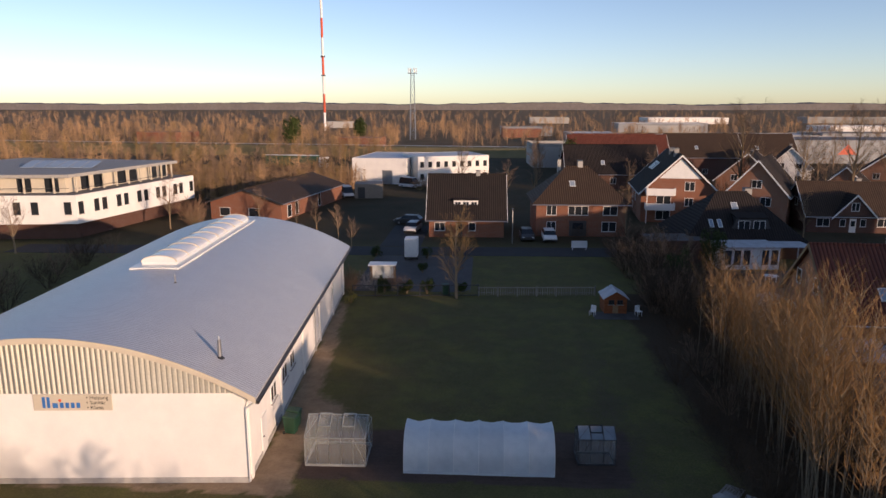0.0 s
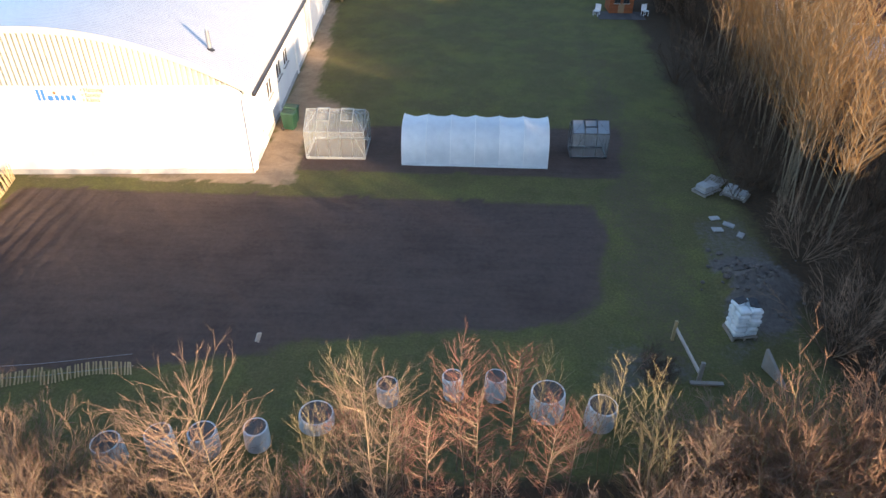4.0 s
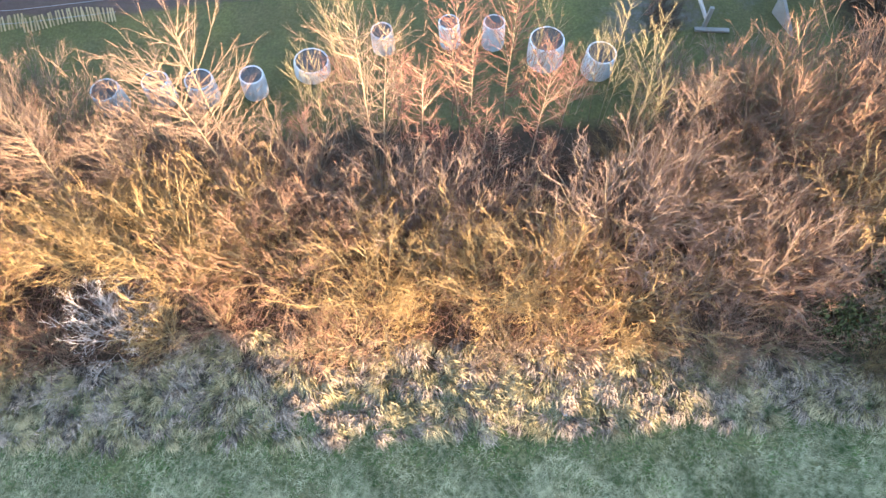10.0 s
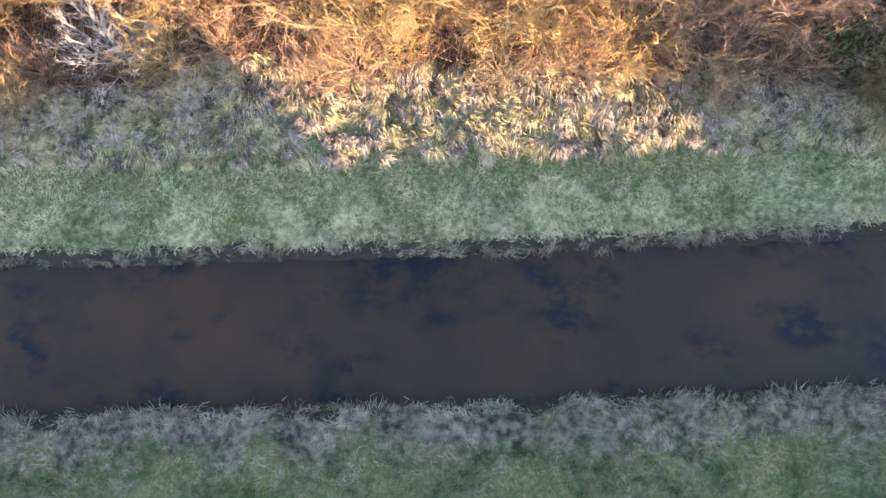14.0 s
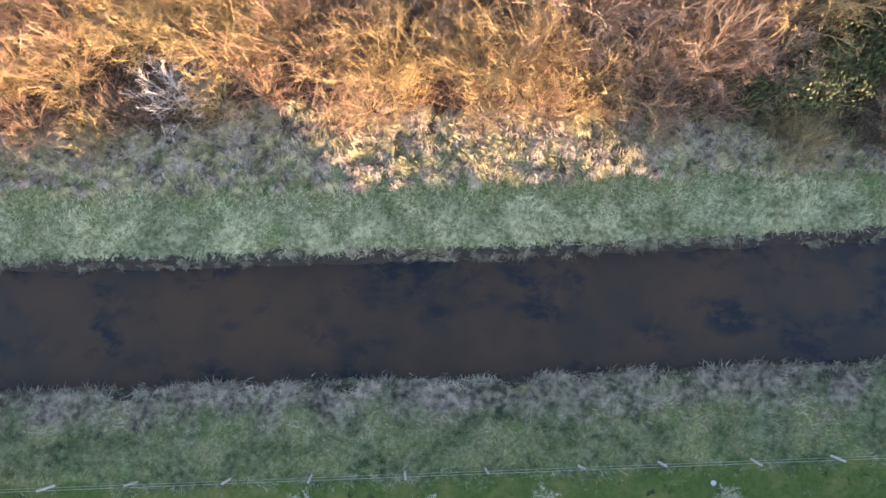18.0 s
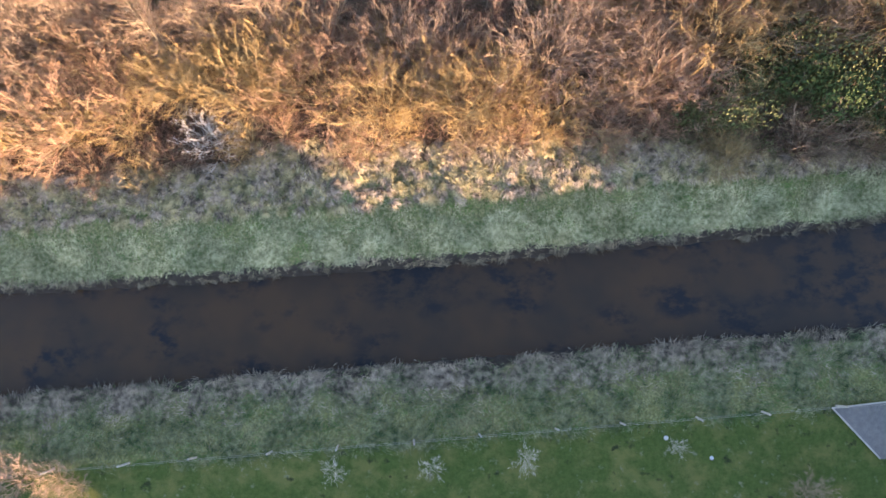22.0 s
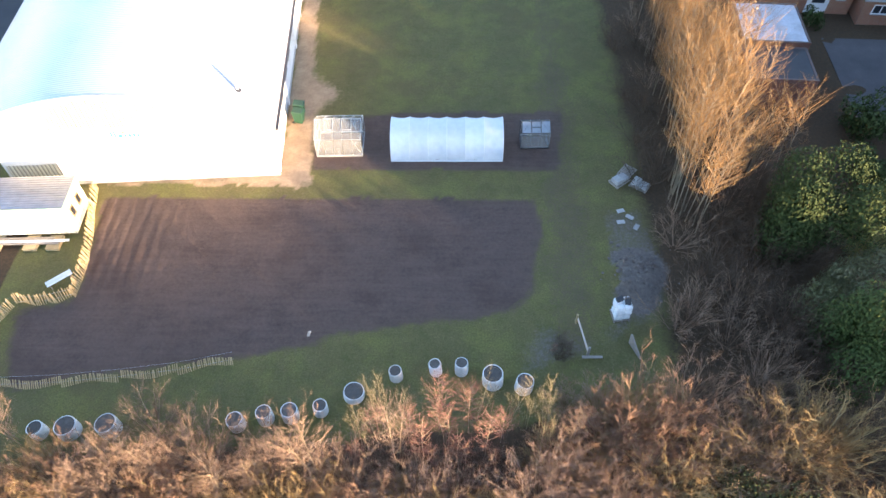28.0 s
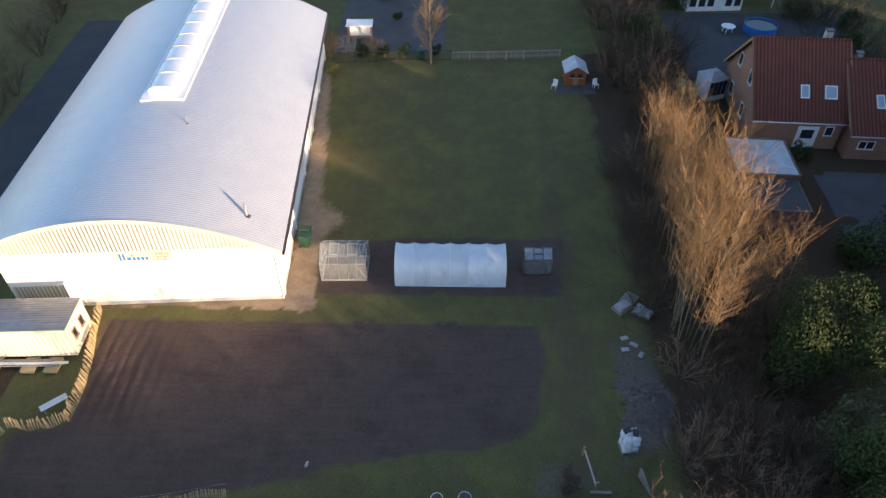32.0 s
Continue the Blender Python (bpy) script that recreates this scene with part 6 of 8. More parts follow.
for (x0, y0, z0), (x1, y1, z1) in zip(bank, bank[1:]):
    solid(bm, [(x0, y0 - 9, -0.2), (x1, y1 - 9, -0.2), (x1, y1 + 16, -0.2), (x0, y0 + 16, -0.2)], [(x0, y0, z0), (x1, y1, z1), (x1, y1 + 8, z1), (x0, y0 + 8, z0)])
single("road_bank", bm, "bank_grass", pose(0, 0, 0), "pale grassy road embankment before the woods", "embankment", kind="structure")
rail = thing("guard_rail", pose(0, 0, 0), "long grey guard rail along the far road", "guard rail")
for (x0, y0, z0), (x1, y1, z1) in zip(bank, bank[1:]):
    part("rail", beam(bmesh.new(), (x0, y0 + 1.2, z0 + 0.7), (x1, y1 + 1.2, z1 + 0.7), 0.22), "zinc", rail)
    n = int(math.hypot(x1 - x0, y1 - y0) / 8)
    post = mesh_of("post", boxes((-0.1, 0.1, -0.1, 0.1, -0.1, 0.7)), "zinc")
    for k in range(n):
        part("post", post, None, rail, m=pose(x0 + (x1 - x0) * k / n, y0 + 1.2 + (y1 - y0) * k / n, z0 + (z1 - z0) * k / n))
M["wood_far"] = plain("wood_far", (0.42, 0.265, 0.14), (0.32, 0.205, 0.112), 0.05, 3, 0.9, 0, 0, 0.3)
# lighter and greyer than the woods: distance haze put into the base colour
M["hazed_hill"] = plain("hazed_hill", (0.20, 0.185, 0.18), (0.155, 0.145, 0.145), 0.01, 0.08, 0.95, 0, 0, 0.5)
far_woods()


# ---- the garden and field ----
def ring(x, y, r, h, rng):
    g = thing("concrete_ring", pose(x, y, ground_z(x, y), rng.uniform(-3, 3), rng.uniform(-3, 3), rng.uniform(0, 360)), "whitewashed concrete ring planter filled with soil", "planter", "concrete rings")
    bm, n = bmesh.new(), 24
    prof = ((r, -0.08), (r, h * 0.55), (r * 0.955, h - 0.02), (r * 0.955 - 0.015, h), (r * 0.955 - 0.045, h), (r * 0.955 - 0.05, h - 0.08))
    rows = [[bm.verts.new((q * math.cos(2 * math.pi * i / n), q * math.sin(2 * math.pi * i / n), z)) for i in range(n)] for q, z in prof]
    for a, b in zip(rows, rows[1:]):
        for i in range(n):
            bm.faces.new((a[i], a[(i + 1) % n], b[(i + 1) % n], b[i]))
    part("wall", bm, "ring_white", g, smooth=False)
    bm = bmesh.new()
    mid = bm.verts.new((0, 0, h + 0.01))
    out = [bm.verts.new(((r * 0.955 - 0.048) * math.cos(2 * math.pi * i / n), (r * 0.955 - 0.048) * math.sin(2 * math.pi * i / n), h - 0.02 + rng.uniform(-0.012, 0.012))) for i in range(n)]
    for i in range(n):
        bm.faces.new((mid, out[i], out[(i + 1) % n]))
    part("soil", bm, "soil_grey", g)


M["ring_white"] = plain("ring_white", (0.74, 0.74, 0.70), (0.58, 0.58, 0.54), 3, 30, 0.85, 0, 0.25, 0.3)
rng = random.Random(3)
for x, y, r, h in ((-20.3, 11.6, 0.42, 0.75), (-18.8, 11.7, 0.56, 0.8), (-16.8, 11.85, 0.56, 0.8), (-10.4, 12.15, 0.44, 0.85), (-9.0, 12.5, 0.42, 0.85), (-7.75, 12.65, 0.44, 0.85), (-6.25, 12.95, 0.38, 0.8),
                   (-4.65, 13.9, 0.56, 0.45), (-2.5, 14.95, 0.36, 0.8), (-0.4, 15.3, 0.34, 0.9), (0.95, 15.35, 0.36, 0.9), (2.6, 14.75, 0.56, 0.9), (4.2, 14.4, 0.48, 0.8)):
    ring(x, y, r, h, rng)


def picket_fence(points, label, lean, seed, h=0.85):
    f = thing("picket_fence", pose(0, 0, 0), label, "fence", "picket fences")
    r = random.Random(seed)
    me = mesh_of("picket", boxes((-0.024, 0.024, -0.013, 0.013, 0, h)), "wood_pale")
    for (x0, y0), (x1, y1) in zip(points, points[1:]):
        L = math.hypot(x1 - x0, y1 - y0)
        a = math.degrees(math.atan2(y1 - y0, x1 - x0))
        n = int(L / 0.11)
        for i in range(n):
            t = (i + 0.5) / n
            x, y = x0 + (x1 - x0) * t, y0 + (y1 - y0) * t + 0.12 * math.sin(t * 6 + x0)
            ob = part("picket", me, None, f)
            ob.matrix_basis = pose(x, y, ground_z(x, y) - 0.05, lean + r.uniform(-7, 7), r.uniform(-7, 7), a)
        for z in (0.25, 0.65):
            dz = math.cos(radians(lean)) * z
            off = -math.sin(radians(lean)) * z
            ca, sa = math.cos(radians(a)), math.sin(radians(a))
            part("wire", cyl(bmesh.new(), (x0 - sa * off, y0 + ca * off, dz), (x1 - sa * off, y1 + ca * off, dz), 0.006, 0.006, 4), "zinc", f)


M["wood_pale"] = plain("wood_pale", (0.50, 0.38, 0.20), (0.40, 0.30, 0.16), 3, 40, 0.8, 0, 0.2, 0.4)
picket_fence([(-23.6, 14.0), (-20.2, 14.2), (-17.2, 14.55), (-14.2, 15.0), (-11.3, 15.65)], "leaning chestnut picket fence beside the soil field", -45, 1, 0.5)
picket_fence([(-26.0, 15.4), (-24.7, 19.3), (-22.9, 19.4), (-21.4, 19.9), (-21.5, 22.6), (-22.2, 25.6), (-22.9, 28.4)], "chestnut picket fence round the cabin's grass", -10, 2)


def build_bag():
    g = thing("sack_stack", pose(9.85, 18.9, 0, 0, 0, 8) @ Matrix.Diagonal((0.84, 0.95, 1.3, 1)), "stack of white sacks on a pallet", "sacks")
    p = boxes((-0.55, 0.55, -0.45, 0.45, 0.1, 0.14), (-0.55, -0.45, -0.45, 0.45, 0, 0.1), (-0.05, 0.05, -0.45, 0.45, 0, 0.1), (0.45, 0.55, -0.45, 0.45, 0, 0.1))
    part("pallet", p, "wood_grey", g)
    r = random.Random(8)
    for k in range(6):
        for i in range(2):
            for j in range(2):
                bm = bmesh.new()
                box(bm, -0.25, 0.25, -0.2, 0.2, 0, 0.145)
                bmesh.ops.subdivide_edges(bm, edges=bm.edges[:], cuts=2, use_grid_fill=True)
                for v in bm.verts:
                    e = max(abs(v.co.x) / 0.25, abs(v.co.y) / 0.2)
                    v.co.z = 0.07 + (v.co.z - 0.07) * (1.15 - 0.55 * e ** 3) + r.uniform(-0.008, 0.008)
                part("sack", bm, "sack", g, m=pose(-0.26 + 0.52 * i + r.uniform(-0.03, 0.03), -0.21 + 0.42 * j + r.uniform(-0.03, 0.03), 0.14 + k * 0.15, 0, 0, r.uniform(-5, 5)), smooth=True)
    for x, y, w, d, a in ((-0.2, 0.25, 0.28, 0.16, 20), (0.28, 0.05, 0.2, 0.26, -15)):
        bm = bmesh.new()
        box(bm, -w, w, -d, d, 0, 0.03)
        bmesh.ops.subdivide_edges(bm, edges=bm.edges[:], cuts=3, use_grid_fill=True)
        for v in bm.verts:
            v.co.z += 0.05 * noise.noise(v.co * 6)
        part("black_sheet", bm, "black", g, "crumpled black plastic sheet", m=pose(x, y, 1.05, 0, 0, a))


M["sack"] = plain("sack", (0.66, 0.70, 0.70), (0.55, 0.60, 0.60), 4, 25, 0.45, 0, 0.2, 0.15)
build_bag()


def pallet(m, label, boards=7, load=False):
    g = thing("pallet", m, label, "pallet", "pallets")
    for x in (-0.55, 0, 0.55):
        part("bearer", boxes((x - 0.05, x + 0.05, -0.4, 0.4, 0, 0.1)), "wood_grey", g)
    for i in range(boards):
        y = -0.4 + 0.8 * i / (boards - 1)
        part("board", boxes((-0.6, 0.6, y - 0.045, y + 0.045, 0.1, 0.122)), "wood_grey", g)
    if load:
        slab = mesh_of("slab", boxes((-0.24, 0.24, -0.29, 0.29, 0, 0.05)), "concrete", bevel=0.01)
        for i in range(6):
            part("slab", slab, None, g, m=pose(-0.27 + 0.01 * (i % 3), 0.01 * (i % 2), 0.124 + 0.053 * i, 0, 0, (i * 5) % 4 - 2))
        for i in range(4):
            part("slab", slab, None, g, m=pose(0.29, -0.01 * (i % 2), 0.124 + 0.053 * i, 0, 0, (i * 7) % 5 - 2))
    return g


pallet(pose(11.3, 29.3, 0, 0, 0, 38), "weathered grey pallet loaded with slabs", load=True)
pallet(pose(12.55, 28.9, 0, 0, 0, -35), "weathered grey pallet beside the trees", load=True)
pallet(pose(11.9, 30.1, 0, 0, 0, 52), "weathered grey pallet beside the trees")
for i, (x, y, a) in enumerate(((11.0, 26.7, 20), (11.5, 26.2, -30), (10.9, 25.8, 10), (11.8, 25.4, 60))):
    single("slab", boxes((-0.25, 0.25, -0.14, 0.14, 0, 0.06)), "concrete", pose(x, y, ground_z(x, y) + 0.02, 4, 5, a), "loose pale concrete slab on the mud", "slab", "slabs", bevel=0.01)
r0 = random.Random(14)
for i in range(110):
    x, y = r0.gauss(11.2, 0.8), r0.gauss(21.9, 1.0)
    s = r0.uniform(0.05, 0.15)
    bm = bmesh.new()
    bmesh.ops.create_icosphere(bm, subdivisions=1, radius=s)
    for v in bm.verts:
        v.co *= r0.uniform(0.7, 1.2)
        v.co.z *= 0.55
    single("clod", bm, "clod_grey", pose(x, y, ground_z(x, y) + s * 0.3, 0, 0, r0.uniform(0, 360)), "lump of grey soil on the heap", "clod", "clods")


def build_rail():
    g = thing("broken_gate", pose(7.35, 17.9, 0), "broken pale plank and posts at the thicket", "planks")
    part("plank", solid(bmesh.new(), [(0.0, 0.5, 0.5), (0.06, 0.5, 0.5), (0.45, -1.5, 0.3), (0.37, -1.5, 0.3)], [(0.0, 0.5, 0.62), (0.06, 0.5, 0.62), (0.45, -1.5, 0.4), (0.37, -1.5, 0.4)]), "twig_pale", g)
    part("post", boxes((0.35, 0.47, -1.6, -1.5, -0.1, 0.9)), "wood_grey", g)
    part("post", boxes((-0.06, 0.04, 0.45, 0.55, -0.1, 0.9)), "wood_pale", g)
    part("plank", boxes((0.1, 1.2, -1.75, -1.6, 0.05, 0.12)), "wood_grey", g)
    g = thing("leaning_board", pose(10.1, 17.2, 0, 0, 0, 10), "leaning grey board on a post", "planks")
    part("board", solid(bmesh.new(), [(0, 0, 0), (0.12, 0, 0), (0.34, -1.1, 0.0), (0.25, -1.1, 0.0)], [(0, 0.05, 0.8), (0.1, 0.05, 0.8), (0.32, -1.0, 0.12), (0.24, -1.0, 0.12)]), "wood_grey", g)


build_rail()
rb = random.Random(77)
for x, y, sc in ((5.6, 16.5, 0.3), (6.2, 16.9, 0.34), (6.8, 16.4, 0.3), (6.1, 16.1, 0.28)):
    shrub("dark" if x > 5.7 else "red", x, y, sc, rb, "brush by the gate", lean=25.0)
single("marker_stick", boxes((-0.03, 0.03, -0.02, 0.02, 0, 0.05), (-0.14, 0.02, -0.03, 0.03, 0.05, 0.4)), "twig_pale", pose(-7.5, 17.4, 0, 0, 25, 40), "small pale marker stick in the soil", "stick")


def build_cabin():
    g = thing("site_cabin", pose(-22.75, 24.45, 0, 0, 0, 3), "cream site cabin with ribbed grey roof", "cabin")
    w, d, h = 8.0, 2.6, 2.55
    part("wall", boxes((-w, 0, 0, d, 0.25, h)), "cream_wall", g)
    part("skid", boxes((-w + 0.3, -0.3, 0.3, 0.5, 0, 0.25), (-w + 0.3, -0.3, d - 0.5, d - 0.3, 0, 0.25)), "dark_metal", g)
    part("roof", boxes((-w - 0.05, 0.05, -0.05, d + 0.05, h, h + 0.06)), "zinc", g)
    for i in range(14):
        y = 0.05 + i * (d - 0.1) / 13
        part("roof_rib", boxes((-w, 0.0, y - 0.03, y + 0.03, h + 0.061, h + 0.10)), "zinc", g)
    part("roof_edge", boxes((-w - 0.06, 0.06, -0.09, -0.052, h - 0.08, h + 0.1), (0.052, 0.09, -0.09, d + 0.05, h - 0.08, h + 0.1)), "green_pale", g, "pale green roof edge")
    for y in (0.75, 1.75):
        window_at(g, 0.5, 0.75, Matrix.Translation((0.003, y, 1.15)) @ pose(0, 0, 0, 0, 0, 90), "wood", bars=0, label="small brown-framed window")
    # planks and pallets along the front
    p = thing("plank_pile", pose(-25.0, 23.55, 0, 0, 0, 2), "pile of pale planks on pallets beside the cabin", "planks")
    for i, (x0, x1, y, z) in enumerate(((-3.4, 1.3, 0.0, 0.22), (-3.0, 1.9, 0.2, 0.22), (-3.6, 0.8, 0.4, 0.22), (-2.8, 1.7, 0.1, 0.30), (-3.2, 1.0, 0.3, 0.30))):
        part("plank", boxes((x0, x1, y, y + 0.16, z, z + 0.05)), "sack" if i % 2 else "wood_grey", p)
    for x in (-2.6, -0.4, 1.0):
        part("bearer", boxes((x - 0.4, x + 0.4, -0.35, 0.75, 0.0, 0.2)), "wood_pale", p)


M["cream_wall"] = striped("cream_wall", (0.70, 0.68, 0.52), (0.64, 0.62, 0.48), 0, 0.3, 0.5, 0, 0.25, 0.02, 0.1)
M["green_pale"] = plain("green_pale", (0.42, 0.56, 0.42), (0.36, 0.5, 0.36), 3, 30, 0.5, 0, 0.05, 0.1)
build_cabin()


def build_bench(m):
    g = thing("bench", m, "grey slatted garden bench on the grass", "bench")
    for i in range(3):
        part("slat", boxes((-0.75, 0.75, -0.22 + i * 0.15, -0.1 + i * 0.15, 0.42, 0.45)), "sack", g)
    for x in (-0.6, 0.6):
        for y in (-0.18, 0.18):
            part("leg", boxes((x - 0.03, x + 0.03, y - 0.03, y + 0.03, 0, 0.42)), "wood_grey", g)


build_bench(pose(-22.6, 20.9, 0, 0, 0, 42))


def wheelie_bin(m, label, mat="green_paint"):
    g = thing("wheelie_bin", m, label, "bin", "bins")
    part("body", solid(bmesh.new(), [(-0.25, -0.28, 0.06), (0.25, -0.28, 0.06), (0.25, 0.28, 0.06), (-0.25, 0.28, 0.06)], [(-0.3, -0.36, 0.98), (0.3, -0.36, 0.98), (0.3, 0.36, 0.98), (-0.3, 0.36, 0.98)]), mat, g)
    part("lid", solid(bmesh.new(), [(-0.32, -0.4, 0.985), (0.32, -0.4, 0.985), (0.32, 0.38, 1.0), (-0.32, 0.38, 1.0)], [(-0.28, -0.34, 1.04), (0.28, -0.34, 1.04), (0.28, 0.36, 1.08), (-0.28, 0.36, 1.08)]), mat, g)
    for x in (-0.27, 0.27):
        part("wheel", cyl(bmesh.new(), (x - 0.03, 0.34, 0.1), (x + 0.03, 0.34, 0.1), 0.1, 0.1, 12), "black", g)


wheelie_bin(pose(-10.55, 35.0, 0, 0, 0, 80), "green wheelie bin beside the hall wall")
wheelie_bin(pose(-10.6, 35.8, 0, 0, 0, 85), "dark green bin beside the hall wall")
wheelie_bin(pose(-3.6, 64.2, 0, 0, 0, 10), "green bin beside the garden fence")


def build_shed():
    g = thing("garden_shed", pose(10.7, 58.8, 0, 0, 0, 1) @ Matrix.Scale(0.82, 4), "small red-brown wooden garden shed with pale roof", "shed")
    w, d, e, r = 2.4, 2.6, 1.75, 2.45
    for i in range(10):
        z = 0.1 + i * e / 10 * 0.95
        part("board", boxes((0, w, 0, 0.04, z, z + e / 10 * 0.9), (0, 0.04, 0.04, d, z, z + e / 10 * 0.9), (w - 0.04, w, 0.04, d, z, z + e / 10 * 0.9)), "wood_red", g)
    part("core", boxes((0.02, w - 0.02, 0.02, d - 0.02, 0, e)), "wood_red", g)
    part("gable", solid(bmesh.new(), [(0, 0, e), (w, 0, e), (w / 2, 0, r)], [(0, d, e), (w, d, e), (w / 2, d, r)]), "wood_red", g)
    for s in (0, 1):
        x0 = -0.2 if s == 0 else w + 0.2
        a = [(x0, -0.25, e - 0.1), (x0, d + 0.2, e - 0.1), (w / 2, d + 0.2, r + 0.04), (w / 2, -0.25, r + 0.04)]
        part("roof_slope", solid(bmesh.new(), a, [(x, y, z + 0.06) for x, y, z in a]), "pale_roof", g)
    for u in (0.75, 1.65):
        window_at(g, 0.6, 0.5, Matrix.Translation((u, -0.003, 1.05)), "black", bars=1, rows=2)
    part("door_ledge", boxes((0.9, 1.5, -0.03, -0.002, 0.1, 0.95)), "wood", g)
    t = thing("terrace", pose(10.0, 57.4, 0, 0, 0, 1), "small paved terrace round the shed", "terrace", kind="structure")
    for i in range(7):
        for j in range(4):
            part("slab", boxes((i * 0.55 - 0.3, i * 0.55 + 0.22, j * 0.55 - 0.25, j * 0.55 + 0.27, 0.0, 0.05)), "paving", t)
    for x, y, a in ((13.6, 58.4, 20), (9.6, 58.2, -30)):
        c = thing("garden_chair", pose(x, y, 0.0, 0, 0, a), "white plastic garden chair beside the shed", "chair", "garden chairs")
        part("seat", boxes((-0.24, 0.24, -0.24, 0.24, 0.4, 0.44)), "white_paint", c)
        part("backrest", boxes((-0.24, 0.24, 0.22, 0.26, 0.44, 0.9)), "white_paint", c)
        for sx in (-0.2, 0.2):
            for sy in (-0.2, 0.2):
                part("leg", boxes((sx - 0.02, sx + 0.02, sy - 0.02, sy + 0.02, 0, 0.4)), "white_paint", c)


build_shed()


def rail_fence(points, label, mat="wood_grey", h=1.0, step=1.8, rails=(0.35, 0.85), pick=0.0):
    f = thing("garden_fence", pose(0, 0, 0), label, "fence", "garden fences")
    for (x0, y0), (x1, y1) in zip(points, points[1:]):
        L = math.hypot(x1 - x0, y1 - y0)
        n = max(1, round(L / step))
        a = math.degrees(math.atan2(y1 - y0, x1 - x0))
        for i in range(n + 1):
            x, y = x0 + (x1 - x0) * i / n, y0 + (y1 - y0) * i / n
            part("post", boxes((-0.05, 0.05, -0.05, 0.05, -0.1, h)), mat, f, m=pose(x, y, ground_z(x, y), 0, 0, a))
        for z in rails:
            part("rail", boxes((0, L, -0.02, 0.02, z - 0.04, z + 0.04)), mat, f, m=pose(x0, y0, 0, 0, 0, a))
        if pick:
            k = int(L / pick)
            me = mesh_of("picket", boxes((-0.035, 0.035, -0.045, -0.022, 0.1, h - 0.05)), mat)
            for i in range(k):
                part("picket", me, None, f, m=pose(x0 + (x1 - x0) * (i + 0.5) / k, y0 + (y1 - y0) * (i + 0.5) / k, 0, 0, 0, a))


rail_fence([(-0.4, 63.9), (5.2, 64.2), (10.8, 64.6)], "low grey picket fence across the grass", pick=0.22)
rail_fence([(-12.4, 63.0), (-6, 63.5), (-0.4, 63.9)], "dark wire fence with posts before the yard", "dark_metal", 1.2, 2.5, (0.1, 1.1))

# wire fence along the ditch garden
f = thing("wire_fence", pose(0, 0, 0), "grey wire fence with posts along the ditch garden", "fence")
xs = [-24 + 2.6 * i for i in range(18)]
for i, x in enumerate(xs):
    y = FENCE_S(x)
    part("post", cyl(bmesh.new(), (0, 0, -0.1), (0, 0, 0.8), 0.042, 0.038, 8), "wood_grey", f, m=pose(x + 0.1 * math.sin(i * 3), y, ground_z(x, y), 4 * math.sin(i * 5), 4 * math.cos(i * 7), 0))
for z in (0.35, 0.74):
    part("wire", cyl(bmesh.new(), (xs[0], FENCE_S(xs[0]), z), (xs[-1], FENCE_S(xs[-1]), z), 0.005, 0.005, 4), "wood_grey", f)
for x, y, r in ((8.75, -5.9, 0.09), (3.0, 3.6, 0.1), (-4.2, 2.9, 0.12), (10.4, -6.6, 0.08)):
    bm = bmesh.new()
    bmesh.ops.create_icosphere(bm, subdivisions=2, radius=r)
    for v in bm.verts:
        v.co.z *= 0.5
        v.co *= 1 + 0.2 * noise.noise(v.co * 8)
    single("stone", bm, "concrete", pose(x, y, ground_z(x, y) + r * 0.2), "pale stone lying on the grass", "stone", "stones")

M["gravel"] = plain("gravel", (0.22, 0.195, 0.175), (0.15, 0.135, 0.12), 6, 45, 0.95, 0, 0.6, 0.5, 0.03)
# gravel corner with a white bench beyond the wire fence
patio = thing("gravel_patio", pose(14.9, -4.75, 0, 0, 0, 4), "grey gravel corner with a board edge", "patio", kind="structure")
part("gravel", solid(bmesh.new(), [(0, 0, 0), (1.5, -1.9, 0), (8, -2.6, 0), (8, 0.4, 0)], [(0, 0, 0.05), (1.5, -1.9, 0.05), (8, -2.6, 0.05), (8, 0.4, 0.05)]), "gravel", patio)
part("edge_board", beam(beam(bmesh.new(), (0, 0, 0.05), (1.5, -1.9, 0.05), 0.05), (0, 0.0, 0.05), (8, 0.42, 0.05), 0.05), "wood_grey", patio)
wb = thing("garden_bench", pose(17.6, -5.6, 0.05, 0, 0, 10), "white slatted garden bench on gravel", "bench")
for i in range(5):
    part("slat", boxes((-0.6 + i * 0.26, -0.48 + i * 0.26, -0.3, 0.3, 0.42, 0.45)), "white_paint", wb)
for x in (-0.55, 0.55):
    for y in (-0.26, 0.26):
        part("leg", boxes((x - 0.03, x + 0.03, y - 0.03, y + 0.03, 0, 0.42)), "white_paint", wb)


